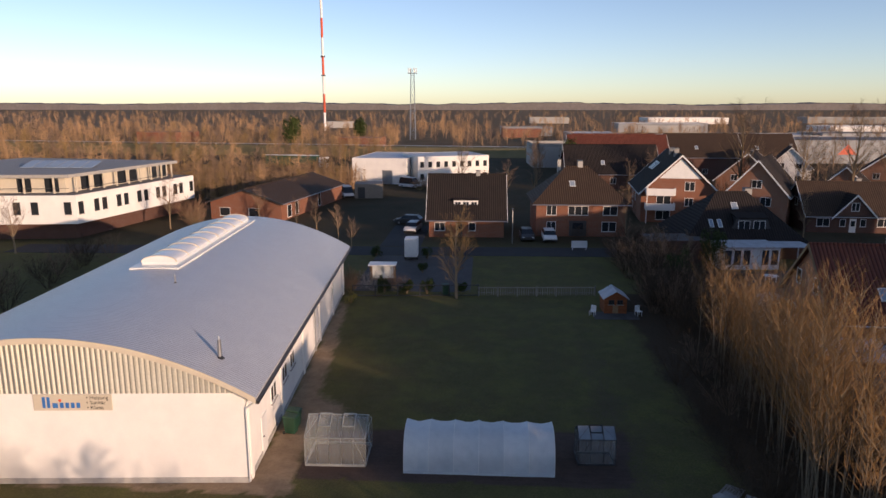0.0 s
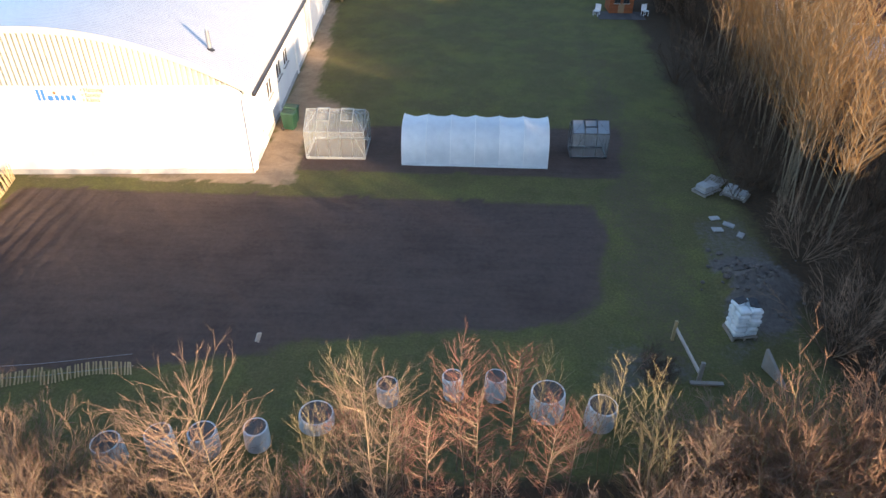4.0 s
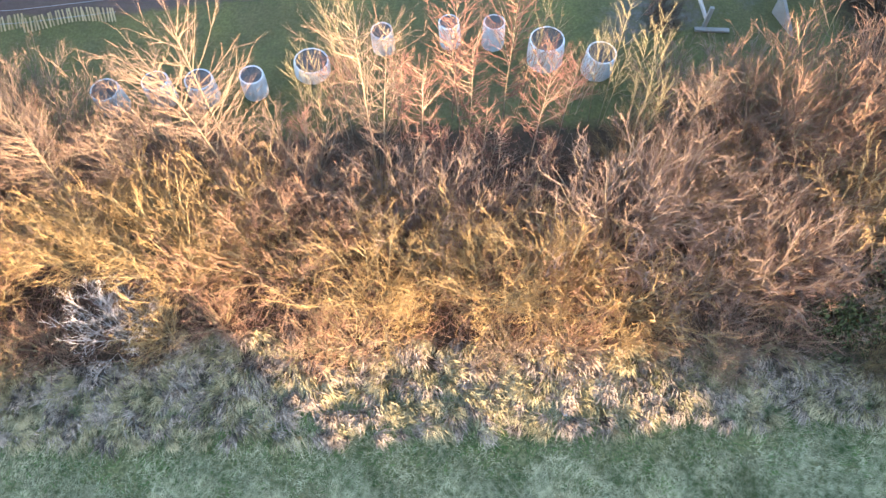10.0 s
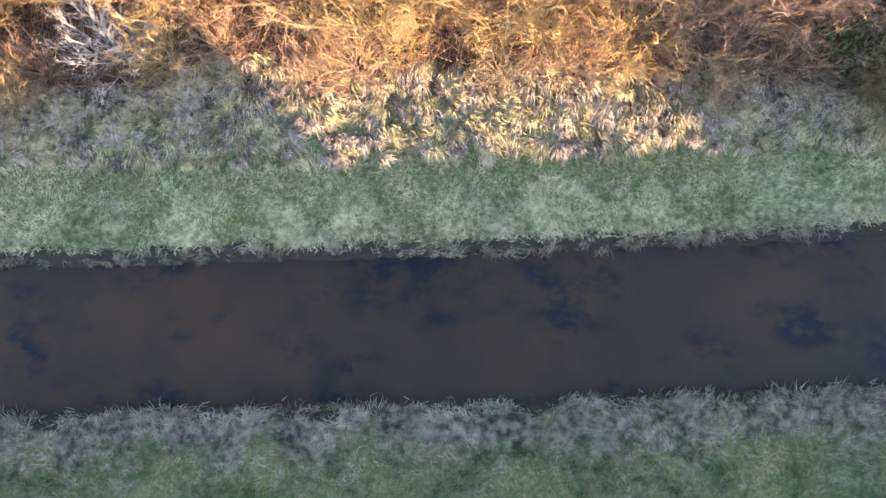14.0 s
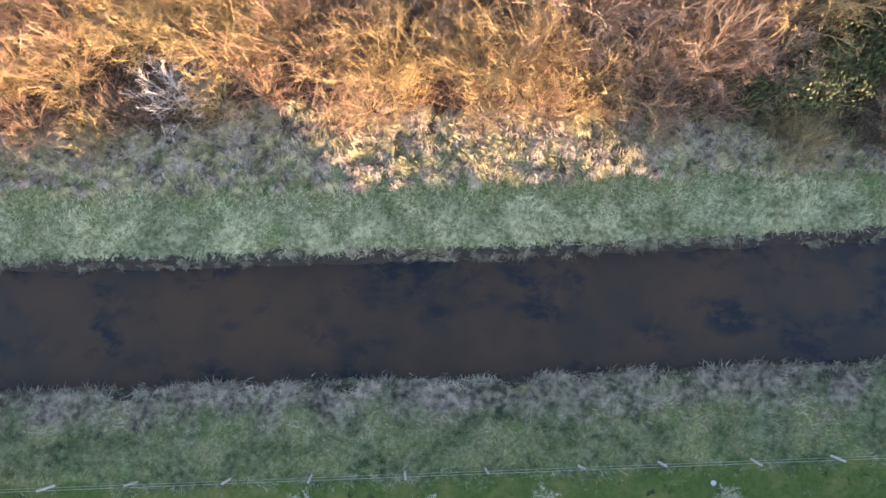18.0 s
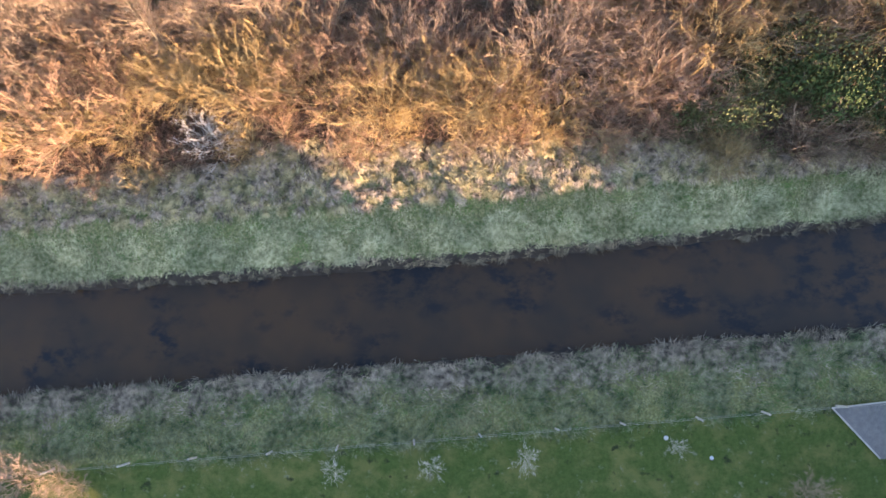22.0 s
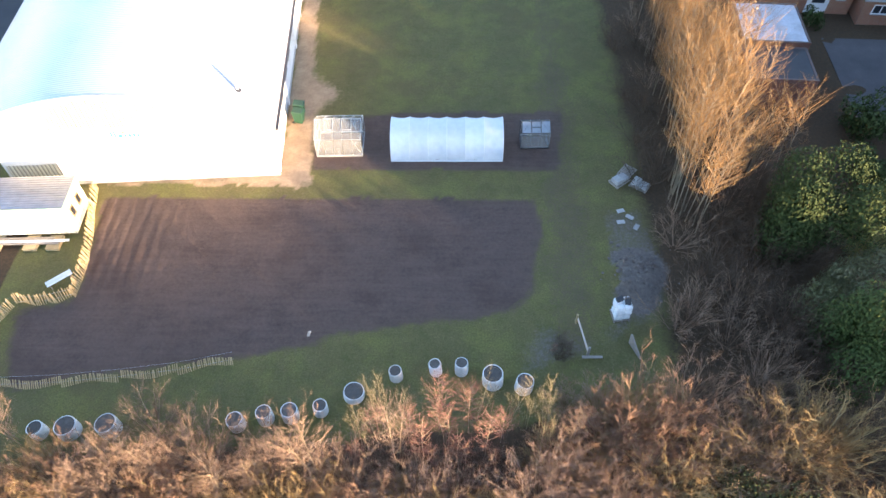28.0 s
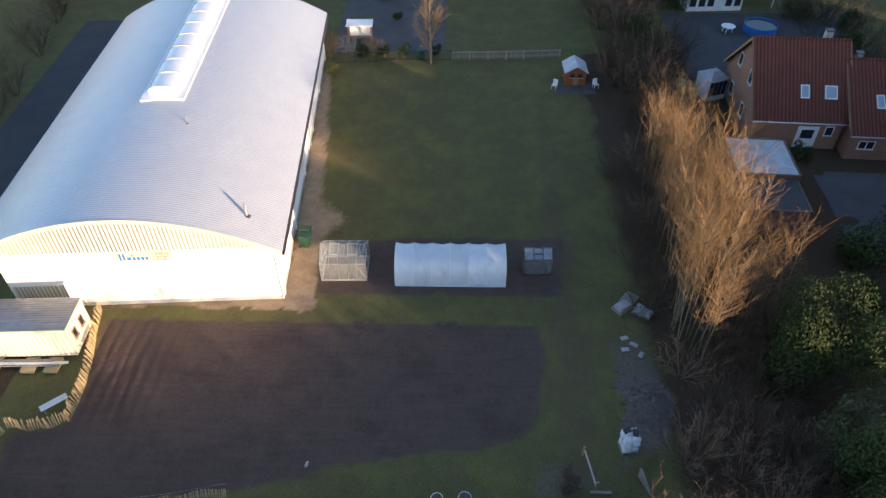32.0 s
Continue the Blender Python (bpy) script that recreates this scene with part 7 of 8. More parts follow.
# ---- belt of trees and evergreens beside the field ----
def belt():
    r = random.Random(21)
    protos = []
    for s in range(5):
        t = thing("tree", pose(0, 0, 0), "slender leafless tree in the belt", "tree", "belt trees")
        st, tw = grow_sapling(300 + s, (9.0, 9.6, 8.0, 9.2, 8.4)[s], 1 + s % 3, 0.045, 0.36, 26, 5, 1, 0.8, 0.24, 0.014)
        part("trunk", st.mesh("trunk", "bark_pale"), None, t)
        part("crown", tw.mesh("crown", "twig_belt"), None, t)
        protos.append(t)
    spots = []
    for i in range(66):
        y = 25.4 + 22 * (i / 66) + r.uniform(-0.6, 0.6)
        x = 14.0 + r.random() ** 1.3 * (4.2 if y > 29 else 2.2) + 0.06 * (y - 25)
        spots.append((x, y))
    spots += [(r.uniform(17.5, 21.5), r.uniform(28, 35)) for _ in range(12)]
    for i, (x, y) in enumerate(spots):
        m = pose(x, y, 0, r.uniform(-3, 4), r.uniform(-2, 4), r.uniform(0, 360))
        if i < 5:
            protos[i].matrix_basis = m
        else:
            copy_thing(protos[i % 5], m @ Matrix.Scale(0.86 if y > 38 else 0.8 if i > 65 else 1.0, 4))
    spots = []
    for _ in range(150):
        y = r.uniform(5, 66)
        x = 12.6 + r.random() * (9 if y < 36 else 6) + (0.8 if y < 18 else 2.2 if y > 44 else 0)
        if 19 < x < 27.5 and 36 < y < 47 or 18.5 < y < 27 and x < 13.5:
            continue
        spots.append((x, y, r.uniform(0.75, 1.1)))
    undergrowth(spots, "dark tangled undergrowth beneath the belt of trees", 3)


def undergrowth(spots, label, seed):
    """Many low shrubs grown into one another, too tangled to tell apart."""
    r = random.Random(seed)
    protos = []
    for s in range(3):
        st, tw = grow_shrub(700 + s, 3.0, 14, 1.0, 6, 4, 1)
        w = Wood()
        w.v, w.f = st.v + tw.v, st.f + [tuple(k + len(st.v) for k in q) for q in tw.f]
        protos.append((np.array([tuple(p) for p in w.v]), w.f))
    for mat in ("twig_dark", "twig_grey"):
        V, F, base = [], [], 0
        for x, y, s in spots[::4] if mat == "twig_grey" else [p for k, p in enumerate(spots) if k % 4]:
            v, f = r.choice(protos)
            a = r.uniform(0, 6.28)
            c, sn = math.cos(a) * s, math.sin(a) * s
            V.append(np.stack((v[:, 0] * c - v[:, 1] * sn + x, v[:, 0] * sn + v[:, 1] * c + y, v[:, 2] * s + ground_z(x, y)), 1))
            F += [tuple(k + base for k in q) for q in f]
            base += len(v)
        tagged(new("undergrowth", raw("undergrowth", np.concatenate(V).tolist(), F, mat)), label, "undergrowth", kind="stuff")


M["bark_pale"] = plain("bark_pale", (0.27, 0.21, 0.14), (0.19, 0.15, 0.10), 5, 50, 0.85, 0, 0.2, 0.4)
belt()
for x, y, rx, ry, rz, n, sz, mt, lab in (
        (21.3, 24.6, 3.9, 3.6, 6.8, 20000, 0.10, "leaf_dark", "large dense dark evergreen tree"),
        (22.2, 15.5, 2.9, 3.2, 6.2, 18000, 0.10, "leaf_dark", "dense dark evergreen bush beside the thicket"),
        (20.5, 18.5, 1.8, 2.0, 2.6, 4500, 0.08, "leaf_olive", "olive-green bush beside the evergreens"),
        (22.6, 20.4, 2.0, 1.7, 3.2, 5200, 0.08, "leaf_olive", "olive-green bush beside the evergreens"),
        # added yellow foliage: the sunlit right edge of the large evergreen, put into colour
        (24.3, 23.2, 1.2, 1.5, 5.2, 3800, 0.07, "leaf_yellow", "yellow foliage added for the evergreen's sunlit edge"),
        (14.6, 6.8, 2.6, 1.6, 2.4, 7000, 0.06, "leaf_dark", "ivy-covered shrub mass at the thicket end"),
        (17.6, 6.2, 2.4, 1.8, 2.6, 6500, 0.06, "leaf_dark", "ivy-covered shrub mass at the thicket end"),
        (12.0, 6.6, 2.0, 1.6, 2.2, 3600, 0.06, "leaf_ivy", "olive leafy bramble at the thicket end"),
        (10.2, 6.0, 1.4, 1.0, 1.6, 1500, 0.055, "leaf_ivy", "olive leafy bramble at the thicket end"),
        (15.2, 8.0, 2.4, 1.7, 2.7, 3600, 0.06, "leaf_ivy", "olive ivy grown over bare shrubs"),
        (12.9, 8.6, 1.9, 1.5, 2.5, 2400, 0.06, "leaf_ivy", "olive ivy grown over bare shrubs"),
        (19.6, 6.4, 2.0, 1.7, 2.4, 3000, 0.06, "leaf_ivy", "olive ivy grown over bare shrubs"),
        (18.9, 66.5, 1.5, 1.5, 5.2, 2600, 0.14, "leaf_dark", "dark columnar evergreen in the garden"),
        (20.8, 53.5, 1.2, 1.2, 3.6, 1500, 0.13, "leaf_olive", "olive-green conifer beside the red house"),
        (28.9, 46.6, 0.9, 0.8, 1.8, 1200, 0.10, "leaf_dark", "clipped dark bush before the red house"),
        (28.5, 33.5, 2.4, 2.2, 3.2, 2800, 0.14, "leaf_dark", "dark evergreen shrub in the garden"),
        (33.5, 36.5, 2.6, 2.4, 3.6, 2800, 0.14, "leaf_dark", "dark evergreen shrub in the garden"),
        (27.0, 29.0, 2.0, 2.0, 2.8, 2200, 0.14, "leaf_dark", "dark evergreen shrub in the garden")):
    evergreen(pose(x, y, 0), int(x * 10), rx, ry, rz, n, sz, mt, lab)
rw = random.Random(99)
for x, y, sc in ((-8.2, 4.9, 0.62), (-8.8, 5.3, 0.5), (-7.9, 5.5, 0.42)):
    shrub("pale", x, y, sc, rw)
for x, y, s in ((9.1, -6.2, 0.2), (3.6, -6.7, 0.28), (0.2, -7.0, 0.25), (-3.4, -7.2, 0.25), (-14.9, -7.7, 0.5), (-13.5, -7.6, 0.42), (-16.3, -7.5, 0.5), (-12.7, -7.9, 0.36), (13.8, -7.8, 0.4)):
    shrub("pale" if -5 < x < 10 else "pink", x, y, s, rw, "ditch garden shrubs")

# fruit tree lit by the sun, yard shrubs
tree(pose(-2.5, 63.0, 0), 71, 7.4, 0.16, "bark_pale", "twig_gold", "leafless tree with rounded golden crown", first=0.18, limbs=30, twigs=12, subs=6, lean=0.62, narrow=0.9)


def yard():
    single("driveway", boxes((-37.5, -31.2, 20, 75, 0.0, 0.03)), "asphalt", pose(0, 0, 0, 0, 0, 3.5), "grey asphalt drive beside the hall", "driveway", kind="structure")
    single("yard_paving", boxes((-13, -1.2, 65.2, 81.5, 0.0, 0.025)), "paving", pose(0, 0, 0), "dark paved yard behind the hall", "paving", kind="structure")
    single("drive", boxes((-13.5, -8.2, 87.3, 103, 0.0, 0.03)), "asphalt", pose(0, 0, 0), "asphalt drive beside the brick house", "driveway", kind="structure")
    single("garden_paving", boxes((27, 42, 36, 46.5, 0.0, 0.03)), "paving", pose(0, 0, 0, 0, 0, -3), "dark paved yard before the red house", "paving", kind="structure")
    g = thing("garden_arbour", pose(-11.4, 67.2, 0, 0, 0, 2), "white roofed garden arbour with slatted back", "arbour")
    for x, y in ((0, 0), (2.4, 0), (0, 1.3), (2.4, 1.3)):
        part("post", boxes((x - 0.05, x + 0.05, y - 0.05, y + 0.05, 0, 2.1)), "wood", g)
    part("roof", boxes((-0.2, 2.6, -0.2, 1.5, 2.1, 2.18)), "white_paint", g)
    part("back_panel", boxes((0.05, 2.35, 1.22, 1.28, 0.4, 2.0)), "sack", g)
    part("bench_seat", boxes((0.1, 2.3, 0.7, 1.2, 0.42, 0.47)), "wood", g)
    for x, y, s in ((-3.0, 80.0, 0.5), (-6.2, 73, 0.5)):
        evergreen(pose(-6.6 if s == 0.5 and y < 75 else -6.7, y, 0), int(y), 0.7, 0.7, 1.3, 700, 0.09, "leaf_dark", "clipped dark bush in the yard", "yard bushes", 5)
    for x, y, rz in ((-13.0, 81.0, 1.4), (-9.6, 64.6, 1.7), (-7.4, 64.5, 1.5), (-5.4, 64.4, 1.6), (-2.2, 65.2, 1.0)):
        evergreen(pose(x, y, 0), int(-x * 17), 0.8, 0.7, rz, 700, 0.1, "leaf_dark", "dark evergreen bush along the yard fence", "yard bushes", 5)
    evergreen(pose(-12.2, 61.0, 0), 5, 0.6, 0.9, 0.9, 500, 0.08, "leaf_yellow", "yellow-green bush at the hall corner", "yard bushes", 5)
    r = random.Random(31)
    shrub("pale", -10.9, 65.2, 0.75, r, "yard shrubs")
    for x, y, s in ((-13.5, 66, 0.8), (-8.6, 65, 0.6), (-12.9, 64.4, 0.6)):
        shrub("orange", x, y, s, r, "yard shrubs")
    # dark asphalt tone carries the shade of the red house on this paving
    single("terrace_paving", boxes((23.5, 43, 60.5, 76, 0.0, 0.03)), "asphalt", pose(0, 0, 0), "paved terrace darkened for the red house's shade", "paving", kind="structure")
    # round pool, plants and a low white building behind the red house
    p = thing("garden_pool", pose(33.4, 71.3, 0), "round blue garden pool", "pool")
    part("wall", cyl(bmesh.new(), (0, 0, 0), (0, 0, 0.85), 1.75, 1.75, 28, False), "blue_paint", p)
    part("water", cyl(bmesh.new(), (0, 0, 0.70), (0, 0, 0.72), 1.72, 1.72, 28), "pool_water", p)
    part("rim", cyl(bmesh.new(), (0, 0, 0.85), (0, 0, 0.9), 1.8, 1.75, 28, False), "blue_paint", p)
    t = thing("garden_table", pose(29.8, 71.0, 0, 0, 0, 20), "white oval garden table", "table")
    part("tabletop", cyl(bmesh.new(), (0, 0, 0.70), (0, 0, 0.74), 0.75, 0.75, 20), "white_paint", t)
    for x, y in ((-0.4, -0.3), (0.4, -0.3), (0.4, 0.3), (-0.4, 0.3)):
        part("leg", boxes((x - 0.03, x + 0.03, y - 0.03, y + 0.03, 0, 0.70)), "white_paint", t)
    w = thing("conservatory", pose(26.6, 76.3, 0, 0, 0, 4), "low white conservatory with dark panes beside the terrace", "conservatory")
    part("wall", boxes((0, 6.4, 0.1, 4, 0, 2.5)), "white_paint", w)
    part("roof", boxes((-0.2, 6.6, -0.2, 4.2, 2.5, 2.62)), "pale_roof", w)
    for i in range(6):
        if i == 3:
            continue
        win = part("window", boxes((0.15 + i * 1.04, 1.05 + i * 1.04, 0.04, 0.096, 0.5, 2.3)), "white_paint", w)
        part("pane", boxes((0.23 + i * 1.04, 0.97 + i * 1.04, 0.02, 0.036, 0.58, 2.22)), "glass", win)
    part("door", boxes((3.3, 4.15, 0.03, 0.096, 0.03, 2.2)), "white_metal", w)
    flat_block(pose(19.2, 79.0, 0, 0, 0, 4), 7.0, 5, 2.6, "low outbuilding with dark flat roof and white edge", "brick_dark", "black", parapet=0.08, name="outbuilding", category="shed", group="outbuildings")
    a = thing("glass_gazebo", pose(23.6, 56.0, 0, 0, 0, 20), "small white-framed glass summerhouse", "summerhouse")
    part("frame", boxes((0, 2, 0, 0.06, 0, 2.1), (0, 0.06, 0.06, 2, 0, 2.1), (1.94, 2, 0.06, 2, 0, 2.1)), "white_metal", a)
    part("roof", solid(bmesh.new(), [(-0.1, -0.1, 2.1), (2.1, -0.1, 2.1), (2.1, 2.1, 2.1), (-0.1, 2.1, 2.1)], [(0.7, 0.7, 2.6), (1.3, 0.7, 2.6), (1.3, 1.3, 2.6), (0.7, 1.3, 2.6)]), "pale_roof", a)
    for i in range(4):
        w = 2.0 / 4
        part("pane", boxes((0.06 + i * w * 0.94, 0.02 + (i + 1) * w * 0.94, -0.02, -0.004, 0.5, 1.9)), "glass", a)
    s = single("road_sign", boxes((-1.0, 1.0, -0.04, 0.04, 0.35, 1.25), (-0.9, -0.82, -0.02, 0.02, 0, 0.35), (0.82, 0.9, -0.02, 0.02, 0, 0.35)), "white_paint", pose(12.1, 86.0, 0, 0, 0, 4), "white notice board beside the lane", "sign")
    lamp = thing("street_lamp", pose(3.8, 90.0, 0), "grey street lamp beside the lane", "street lamp")
    part("pole", cyl(bmesh.new(), (0, 0, 0), (0, 0, 4.6), 0.06, 0.04, 8), "zinc", lamp)
    part("lamp_head", boxes((-0.12, 0.12, -0.35, 0.1, 4.55, 4.7)), "dark_metal", lamp)


M["pool_water"] = plain("pool_water", (0.012, 0.03, 0.03), (0.02, 0.042, 0.038), 2, 20, 0.15, 0, 0.03, 0.1)
yard()


def town_trees():
    r = random.Random(61)
    big = tree(pose(40.5, 112, 0), 501, 17, 0.34, "bark", "twig_dark", "tall leafless tree between the houses", "town trees", first=0.3, limbs=30, twigs=12, subs=6, lean=0.55, narrow=0.7)
    copy_thing(big, pose(48, 108, 0, 0, 0, 120) @ Matrix.Scale(0.8, 4))
    copy_thing(big, pose(70, 122, 0, 0, 0, 200))
    copy_thing(big, pose(66, 128, 0, 0, 0, 20))
    small = tree(pose(-46.5, 98, 0), 502, 7, 0.14, "bark", "twig_grey", "small leafless tree beside the office", "town trees", first=0.25, limbs=24, twigs=10, subs=5, lean=0.6, narrow=0.8)
    for x, y, s in ((-58, 80, 0.9), (-20, 92, 0.6), (-24, 96, 0.65), (-17, 86, 0.5), (-5, 150, 1.3), (12, 160, 1.4), (-35, 104, 0.7), (-28, 100, 0.6), (17, 100, 0.8), (20, 78, 0.6), (22, 74, 0.6)):
        copy_thing(small, pose(x, y, 0, 0, 0, r.uniform(0, 360)) @ Matrix.Scale(s, 4))
    for x, y, s in ((44, 96, 0.8), (21, 104, 0.8), (19, 92, 0.7), (57, 118, 1.2), (62, 112, 1.0), (52, 126, 1.2), (80, 132, 1.4), (34, 142, 1.2), (10, 138, 1.1), (28, 135, 1.0), (58, 150, 1.3), (75, 160, 1.4), (4, 128, 1.0), (0, 118, 0.9), (88, 142, 1.3), (15, 190, 1.4), (42, 198, 1.4), (85, 190, 1.5), (100, 205, 1.5), (60, 215, 1.5)):
        copy_thing(small, pose(x, y, 0, 0, 0, r.uniform(0, 360)) @ Matrix.Scale(s, 4))
    undergrowth([(r.uniform(20, 110), r.uniform(112, 215), r.uniform(1.0, 1.7)) for _ in range(60)] + [(r.uniform(12, 50), r.uniform(86, 92), r.uniform(0.5, 0.9)) for _ in range(16)], "brown tangled garden shrubs between the town houses", 6)
    for x, y, s in ((-45.5, 104, 1.2), (-47, 106, 1.3), (-44, 101, 1.0), (-12, 150, 1.1), (-14, 148, 1.0)):
        shrub("orange", x, y, s, r, "town shrubs")
    undergrowth([(r.uniform(14.8, 22), r.uniform(58, 82), r.uniform(1.0, 1.6)) for _ in range(46)], "dark tangled shrubs beside the terrace", 4)
    undergrowth([(-40.5 - r.random() * 5 - 0.06 * (y - 30), y, r.uniform(0.8, 1.3)) for y in range(30, 80, 2)], "dark tangled shrubs beside the drive", 5)
    evergreen(pose(19.7, 165, 0), 88, 2.2, 2.2, 10, 2600, 0.3, "leaf_dark", "tall dark conifer in the town", "conifers", 12)
    evergreen(pose(25.5, 77, 0), 89, 1.5, 1.4, 4.6, 2200, 0.13, "leaf_dark", "dark evergreen before the bungalow", "conifers", 8)
    evergreen(pose(-85, 300, 0), 90, 4, 4, 14, 2200, 0.5, "leaf_dark", "dark conifer at the wood's edge", "conifers", 10)
    evergreen(pose(-60, 330, 0), 91, 3.4, 3.4, 12, 1800, 0.5, "leaf_dark", "dark conifer at the wood's edge", "conifers", 10)
    undergrowth([(r.uniform(37, 47), r.uniform(60, 77), r.uniform(0.8, 1.2)) for _ in range(26)], "dark tangled shrubs round the terrace", 7)
    for x, y in ((40.5, 66), (43, 71), (45, 63), (38.5, 75)):
        evergreen(pose(x, y, 0), int(x * 7), 1.6, 1.5, 2.6, 2600, 0.1, "leaf_dark", "dark evergreen shrub beside the terrace", "terrace shrubs")
    h = thing("hedge", pose(30.5, 100, 0), "clipped yellow-green hedge before the apartments", "hedge")
    v, f = leaf_mass(7, 4.2, 0.9, 1.5, 2500, 0.12, 14)
    part("foliage", raw("foliage", v, f, "leaf_yellow"), None, h)


town_trees()


# ---- grass ----
def grass_patch(name, mat, label, region, count, seed, lo, hi, width=0.004, spread=0.10, flat=0.5):
    """Tufts of blades that lean much the same way, each a thin tapering sliver."""
    r = random.Random(seed)
    v, f = [], []
    while len(f) < count:
        x, y = region(r)
        d = noise.noise((x * 0.9, y * 0.9, seed)) + 0.5 * noise.noise((x * 2.7, y * 2.7, seed))
        if r.random() > 0.5 + 1.2 * d:
            continue
        z = ground_z(x, y)
        if z < WATER + 0.05:
            continue
        lean = 6.6 * noise.noise((x * 0.5, y * 0.5, 11.0)) + r.gauss(0, 0.6)
        for _ in range(8):
            bx, by = x + r.gauss(0, spread), y + r.gauss(0, spread)
            a = lean + r.gauss(0, 0.5)
            L, up = r.uniform(lo, hi), r.uniform(0.25, 1.0) * (1 - flat) + 0.15
            px, py = -math.sin(a) * width, math.cos(a) * width
            i = len(v)
            v += [(bx - px, by - py, z - 0.01), (bx + px, by + py, z - 0.01), (bx + math.cos(a) * L, by + math.sin(a) * L, z + L * up)]
            f.append((i, i + 1, i + 2))
    tagged(new(name, raw(name, v, f, mat)), label, "grass", kind="stuff")


def tussocks(label, region, count, seed):
    """Clumps of long bleached blades, combed over by the wind and bent to the ground."""
    r = random.Random(seed)
    for mat in ("blade_dry", "blade_dead"):
        v, f = [], []
        for _ in range(count // 2):
            x, y = region(r)
            z, lean = ground_z(x, y), -1.3 + 2.2 * noise.noise((x * 0.8, y * 0.8, 21.0)) + r.gauss(0, 0.45)
            size = r.uniform(0.6, 1.25)
            for _ in range(42):
                a = lean + r.gauss(0, 0.42)
                bx, by = x + r.gauss(0, 0.06), y + r.gauss(0, 0.06)
                L, up = r.uniform(0.22, 0.5) * size, r.uniform(0.35, 1.0)
                px, py = -math.sin(a) * 0.009, math.cos(a) * 0.009
                mx, my, mz = bx + math.cos(a) * L * 0.5, by + math.sin(a) * L * 0.5, z + L * up * 0.6
                i = len(v)
                v += [(bx - px, by - py, z - 0.01), (bx + px, by + py, z - 0.01), (mx + px, my + py, mz), (mx - px, my - py, mz), (bx + math.cos(a) * L, by + math.sin(a) * L, z + L * up * 0.35)]
                f += [(i, i + 1, i + 2, i + 3), (i + 3, i + 2, i + 4)]
        tagged(new("grass", raw("grass", v, f, mat)), label, "grass", kind="stuff")


def bank_n(r):
    x = r.uniform(-21, 23)
    return x, north_edge(x) + 0.45 + r.random() * 3.4


def bank_pale(r):
    x = r.uniform(-21, 23)
    return x, north_edge(x) + 0.5 + abs(r.gauss(0, 0.75))


def bank_straw(r):
    x = r.uniform(-21, 23)
    return x, min(front(x) + 0.3, north_edge(x) + 2.5) + r.random() ** 0.8 * max(0.6, front(x) + 0.5 - north_edge(x) - 2.5)


def lip_n(r):
    k = int(130 * r.random() ** 1.2)
    x = -21 + 44 * (k * 0.618034 % 1.0) + r.gauss(0, 0.07)
    return x, north_edge(x) + 0.24 + 0.14 * math.sin(k * 3.3) + r.gauss(0, 0.06)


def bank_s(r):
    x = r.uniform(-21, 23)
    y = south_edge(x) - 0.25 - r.random() * 2.9
    return x, y


def lip_s(r):
    x = r.uniform(-21, 23)
    return x, south_edge(x) - 0.25 - abs(r.gauss(0, 0.6))


grass_patch("grass", "blade_green", "short green grass on the ditch bank", bank_n, 60000, 1, 0.09, 0.2, 0.009)
tussocks("long dry pale tussocks on the ditch bank", bank_straw, 2000, 2)
grass_patch("grass", "blade_sage", "pale grass mixed on the ditch bank", bank_pale, 56000, 3, 0.1, 0.26, 0.009)
grass_patch("grass", "blade_fresh", "fresh green grass in patches on the bank", bank_n, 15000, 7, 0.09, 0.2, 0.010)
grass_patch("grass", "blade_moss", "fresh green grass in patches on the far bank", bank_s, 17000, 8, 0.09, 0.2, 0.010)
grass_patch("grass", "blade_lip", "overhanging dry grass at the water's edge", lip_n, 9500, 4, 0.12, 0.3, 0.008, 0.05)
grass_patch("grass", "blade_deep", "green grass on the far ditch bank", bank_s, 60000, 5, 0.1, 0.22, 0.009)
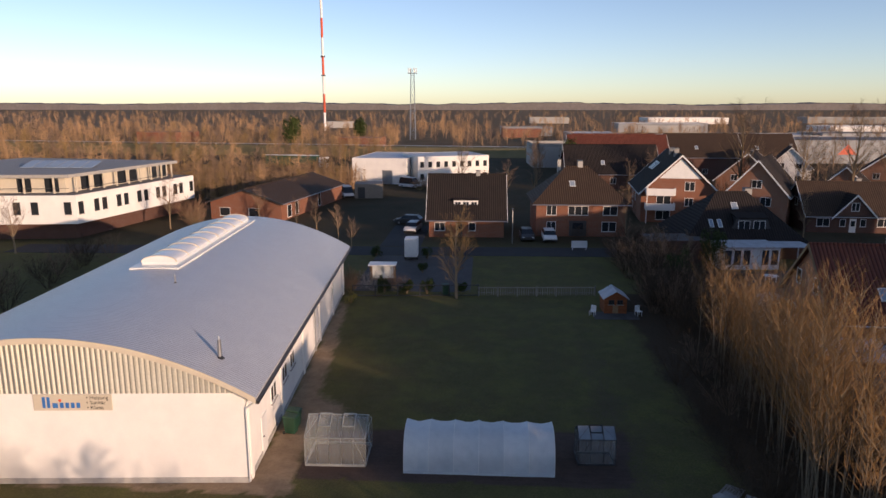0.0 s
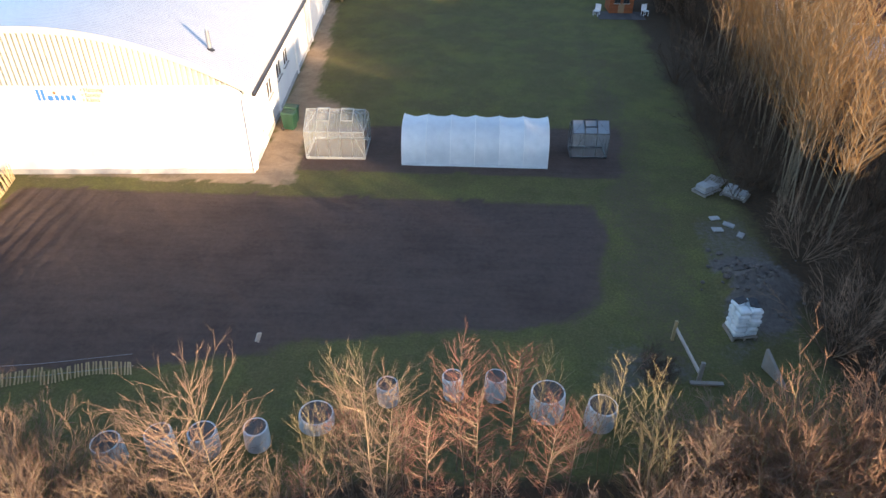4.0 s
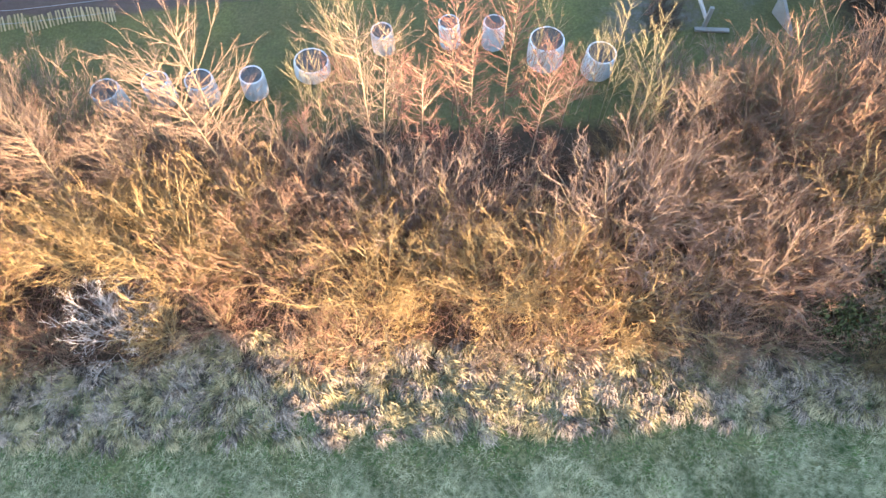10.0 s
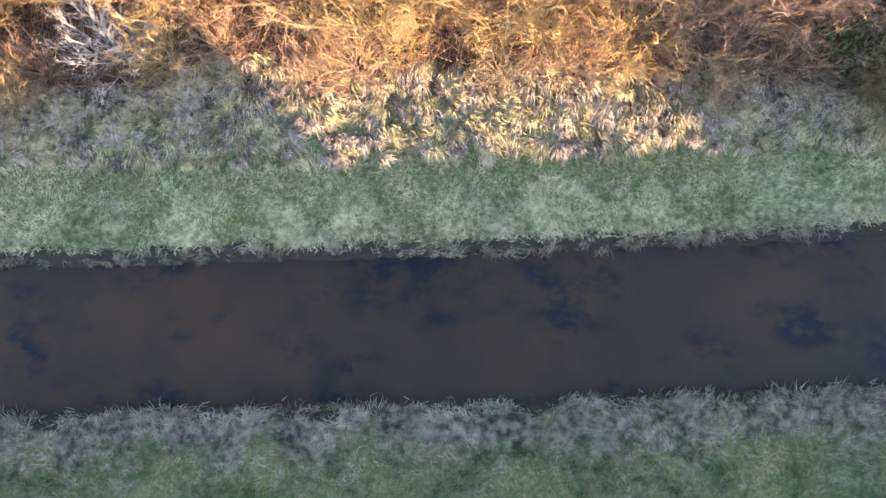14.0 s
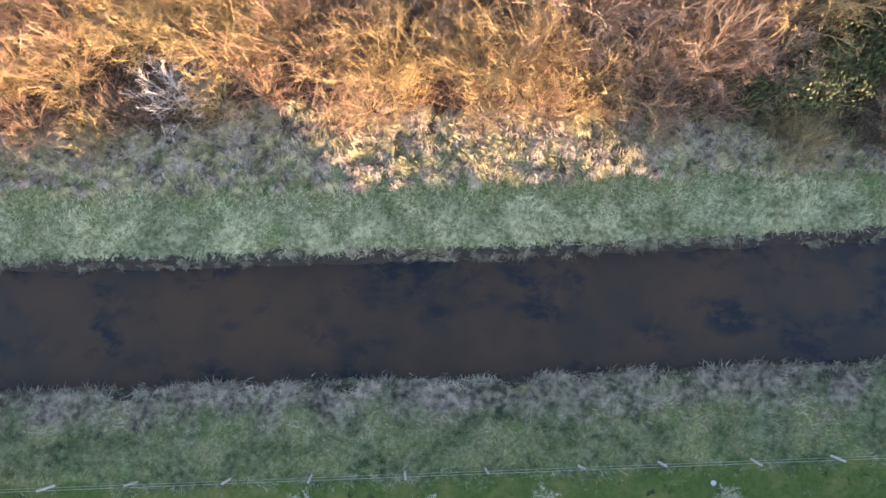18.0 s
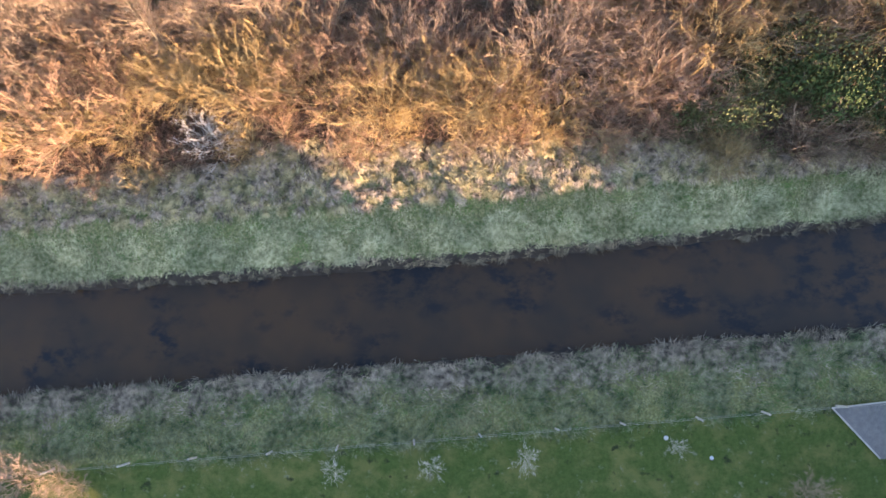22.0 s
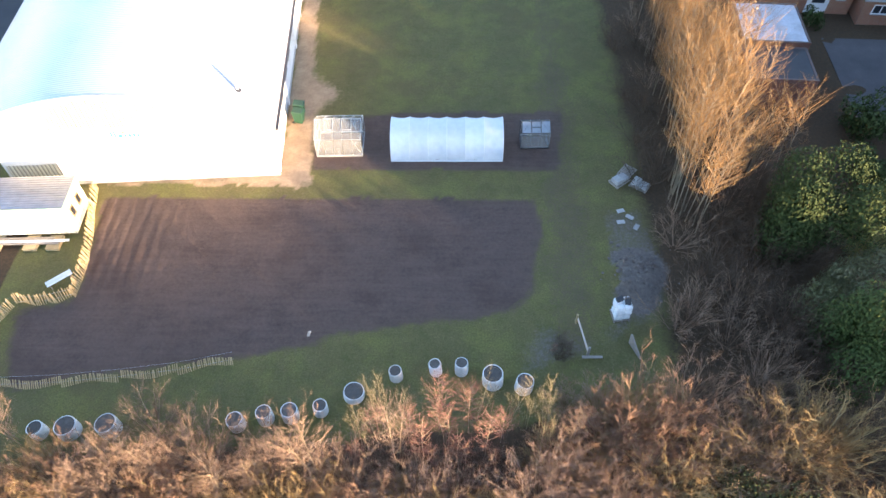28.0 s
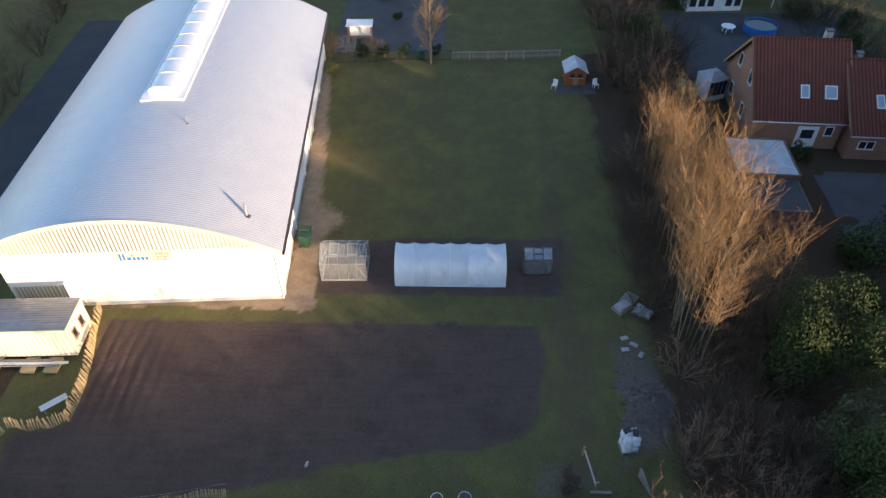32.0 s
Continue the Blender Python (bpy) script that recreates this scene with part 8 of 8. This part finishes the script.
grass_patch("grass", "blade_hay", "dry grass matted along the far bank", lip_s, 42000, 6, 0.14, 0.32, 0.011, 0.10, 0.75)


def brush():
    """Fallen twigs, brambles and dead stalks on the thicket floor."""
    for mat, n, seed in (("twig_orange", 9000, 1), ("twig_dark", 6000, 2), ("twig_red", 9000, 3), ("twig_grey", 9000, 4)):
        r = random.Random(seed + 40)
        w = Wood()
        for _ in range(n):
            x = r.uniform(-28, 22)
            y = front(x) + 0.3 + r.random() * (5.8 if x < 6 else 8.5)
            p = Vector((x, y, ground_z(x, y) + r.uniform(0, 0.3)))
            d = Vector((r.gauss(0, 1), r.gauss(0, 1), r.uniform(0.1, 1.3))).normalized()
            w.twig(p, p + d * r.uniform(0.4, 1.3), 0.008)
        tagged(new("brushwood", w.mesh("brushwood", mat)), "tangled dead stalks on the thicket floor", "brushwood", kind="stuff")


brush()


# ---- unseen houses and trees, added across the ditch to shade the banks ----
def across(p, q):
    """A place p metres along the shading row and q metres towards the sun."""
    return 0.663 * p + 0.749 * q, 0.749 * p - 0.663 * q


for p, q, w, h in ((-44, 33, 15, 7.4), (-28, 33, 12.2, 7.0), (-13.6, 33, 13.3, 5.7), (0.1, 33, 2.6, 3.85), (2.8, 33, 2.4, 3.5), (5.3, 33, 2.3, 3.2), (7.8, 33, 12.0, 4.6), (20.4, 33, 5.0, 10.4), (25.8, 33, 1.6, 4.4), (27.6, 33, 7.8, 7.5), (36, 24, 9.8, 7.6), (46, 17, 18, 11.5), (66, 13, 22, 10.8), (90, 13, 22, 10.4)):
    house(pose(*across(p, q), 0, 0, 0, 48.5), w, 8, h * 0.5, h, "unseen house added to shade the banks and field", "brick", "tile_dark")
# unseen trees, added so that the edge of the shade is dappled
for p, q, sc in ((-1.5, 24, 0.75), (8.5, 22, 0.62), (13.5, 22, 0.7)):
    tree(pose(*across(p, q), 0), int(sc * 100), 8 * sc, 0.14, "bark", "twig_grey", "unseen leafless tree added to dapple the sunlight", "garden trees", first=0.25, limbs=26, twigs=12, subs=6, lean=0.6, narrow=0.8)
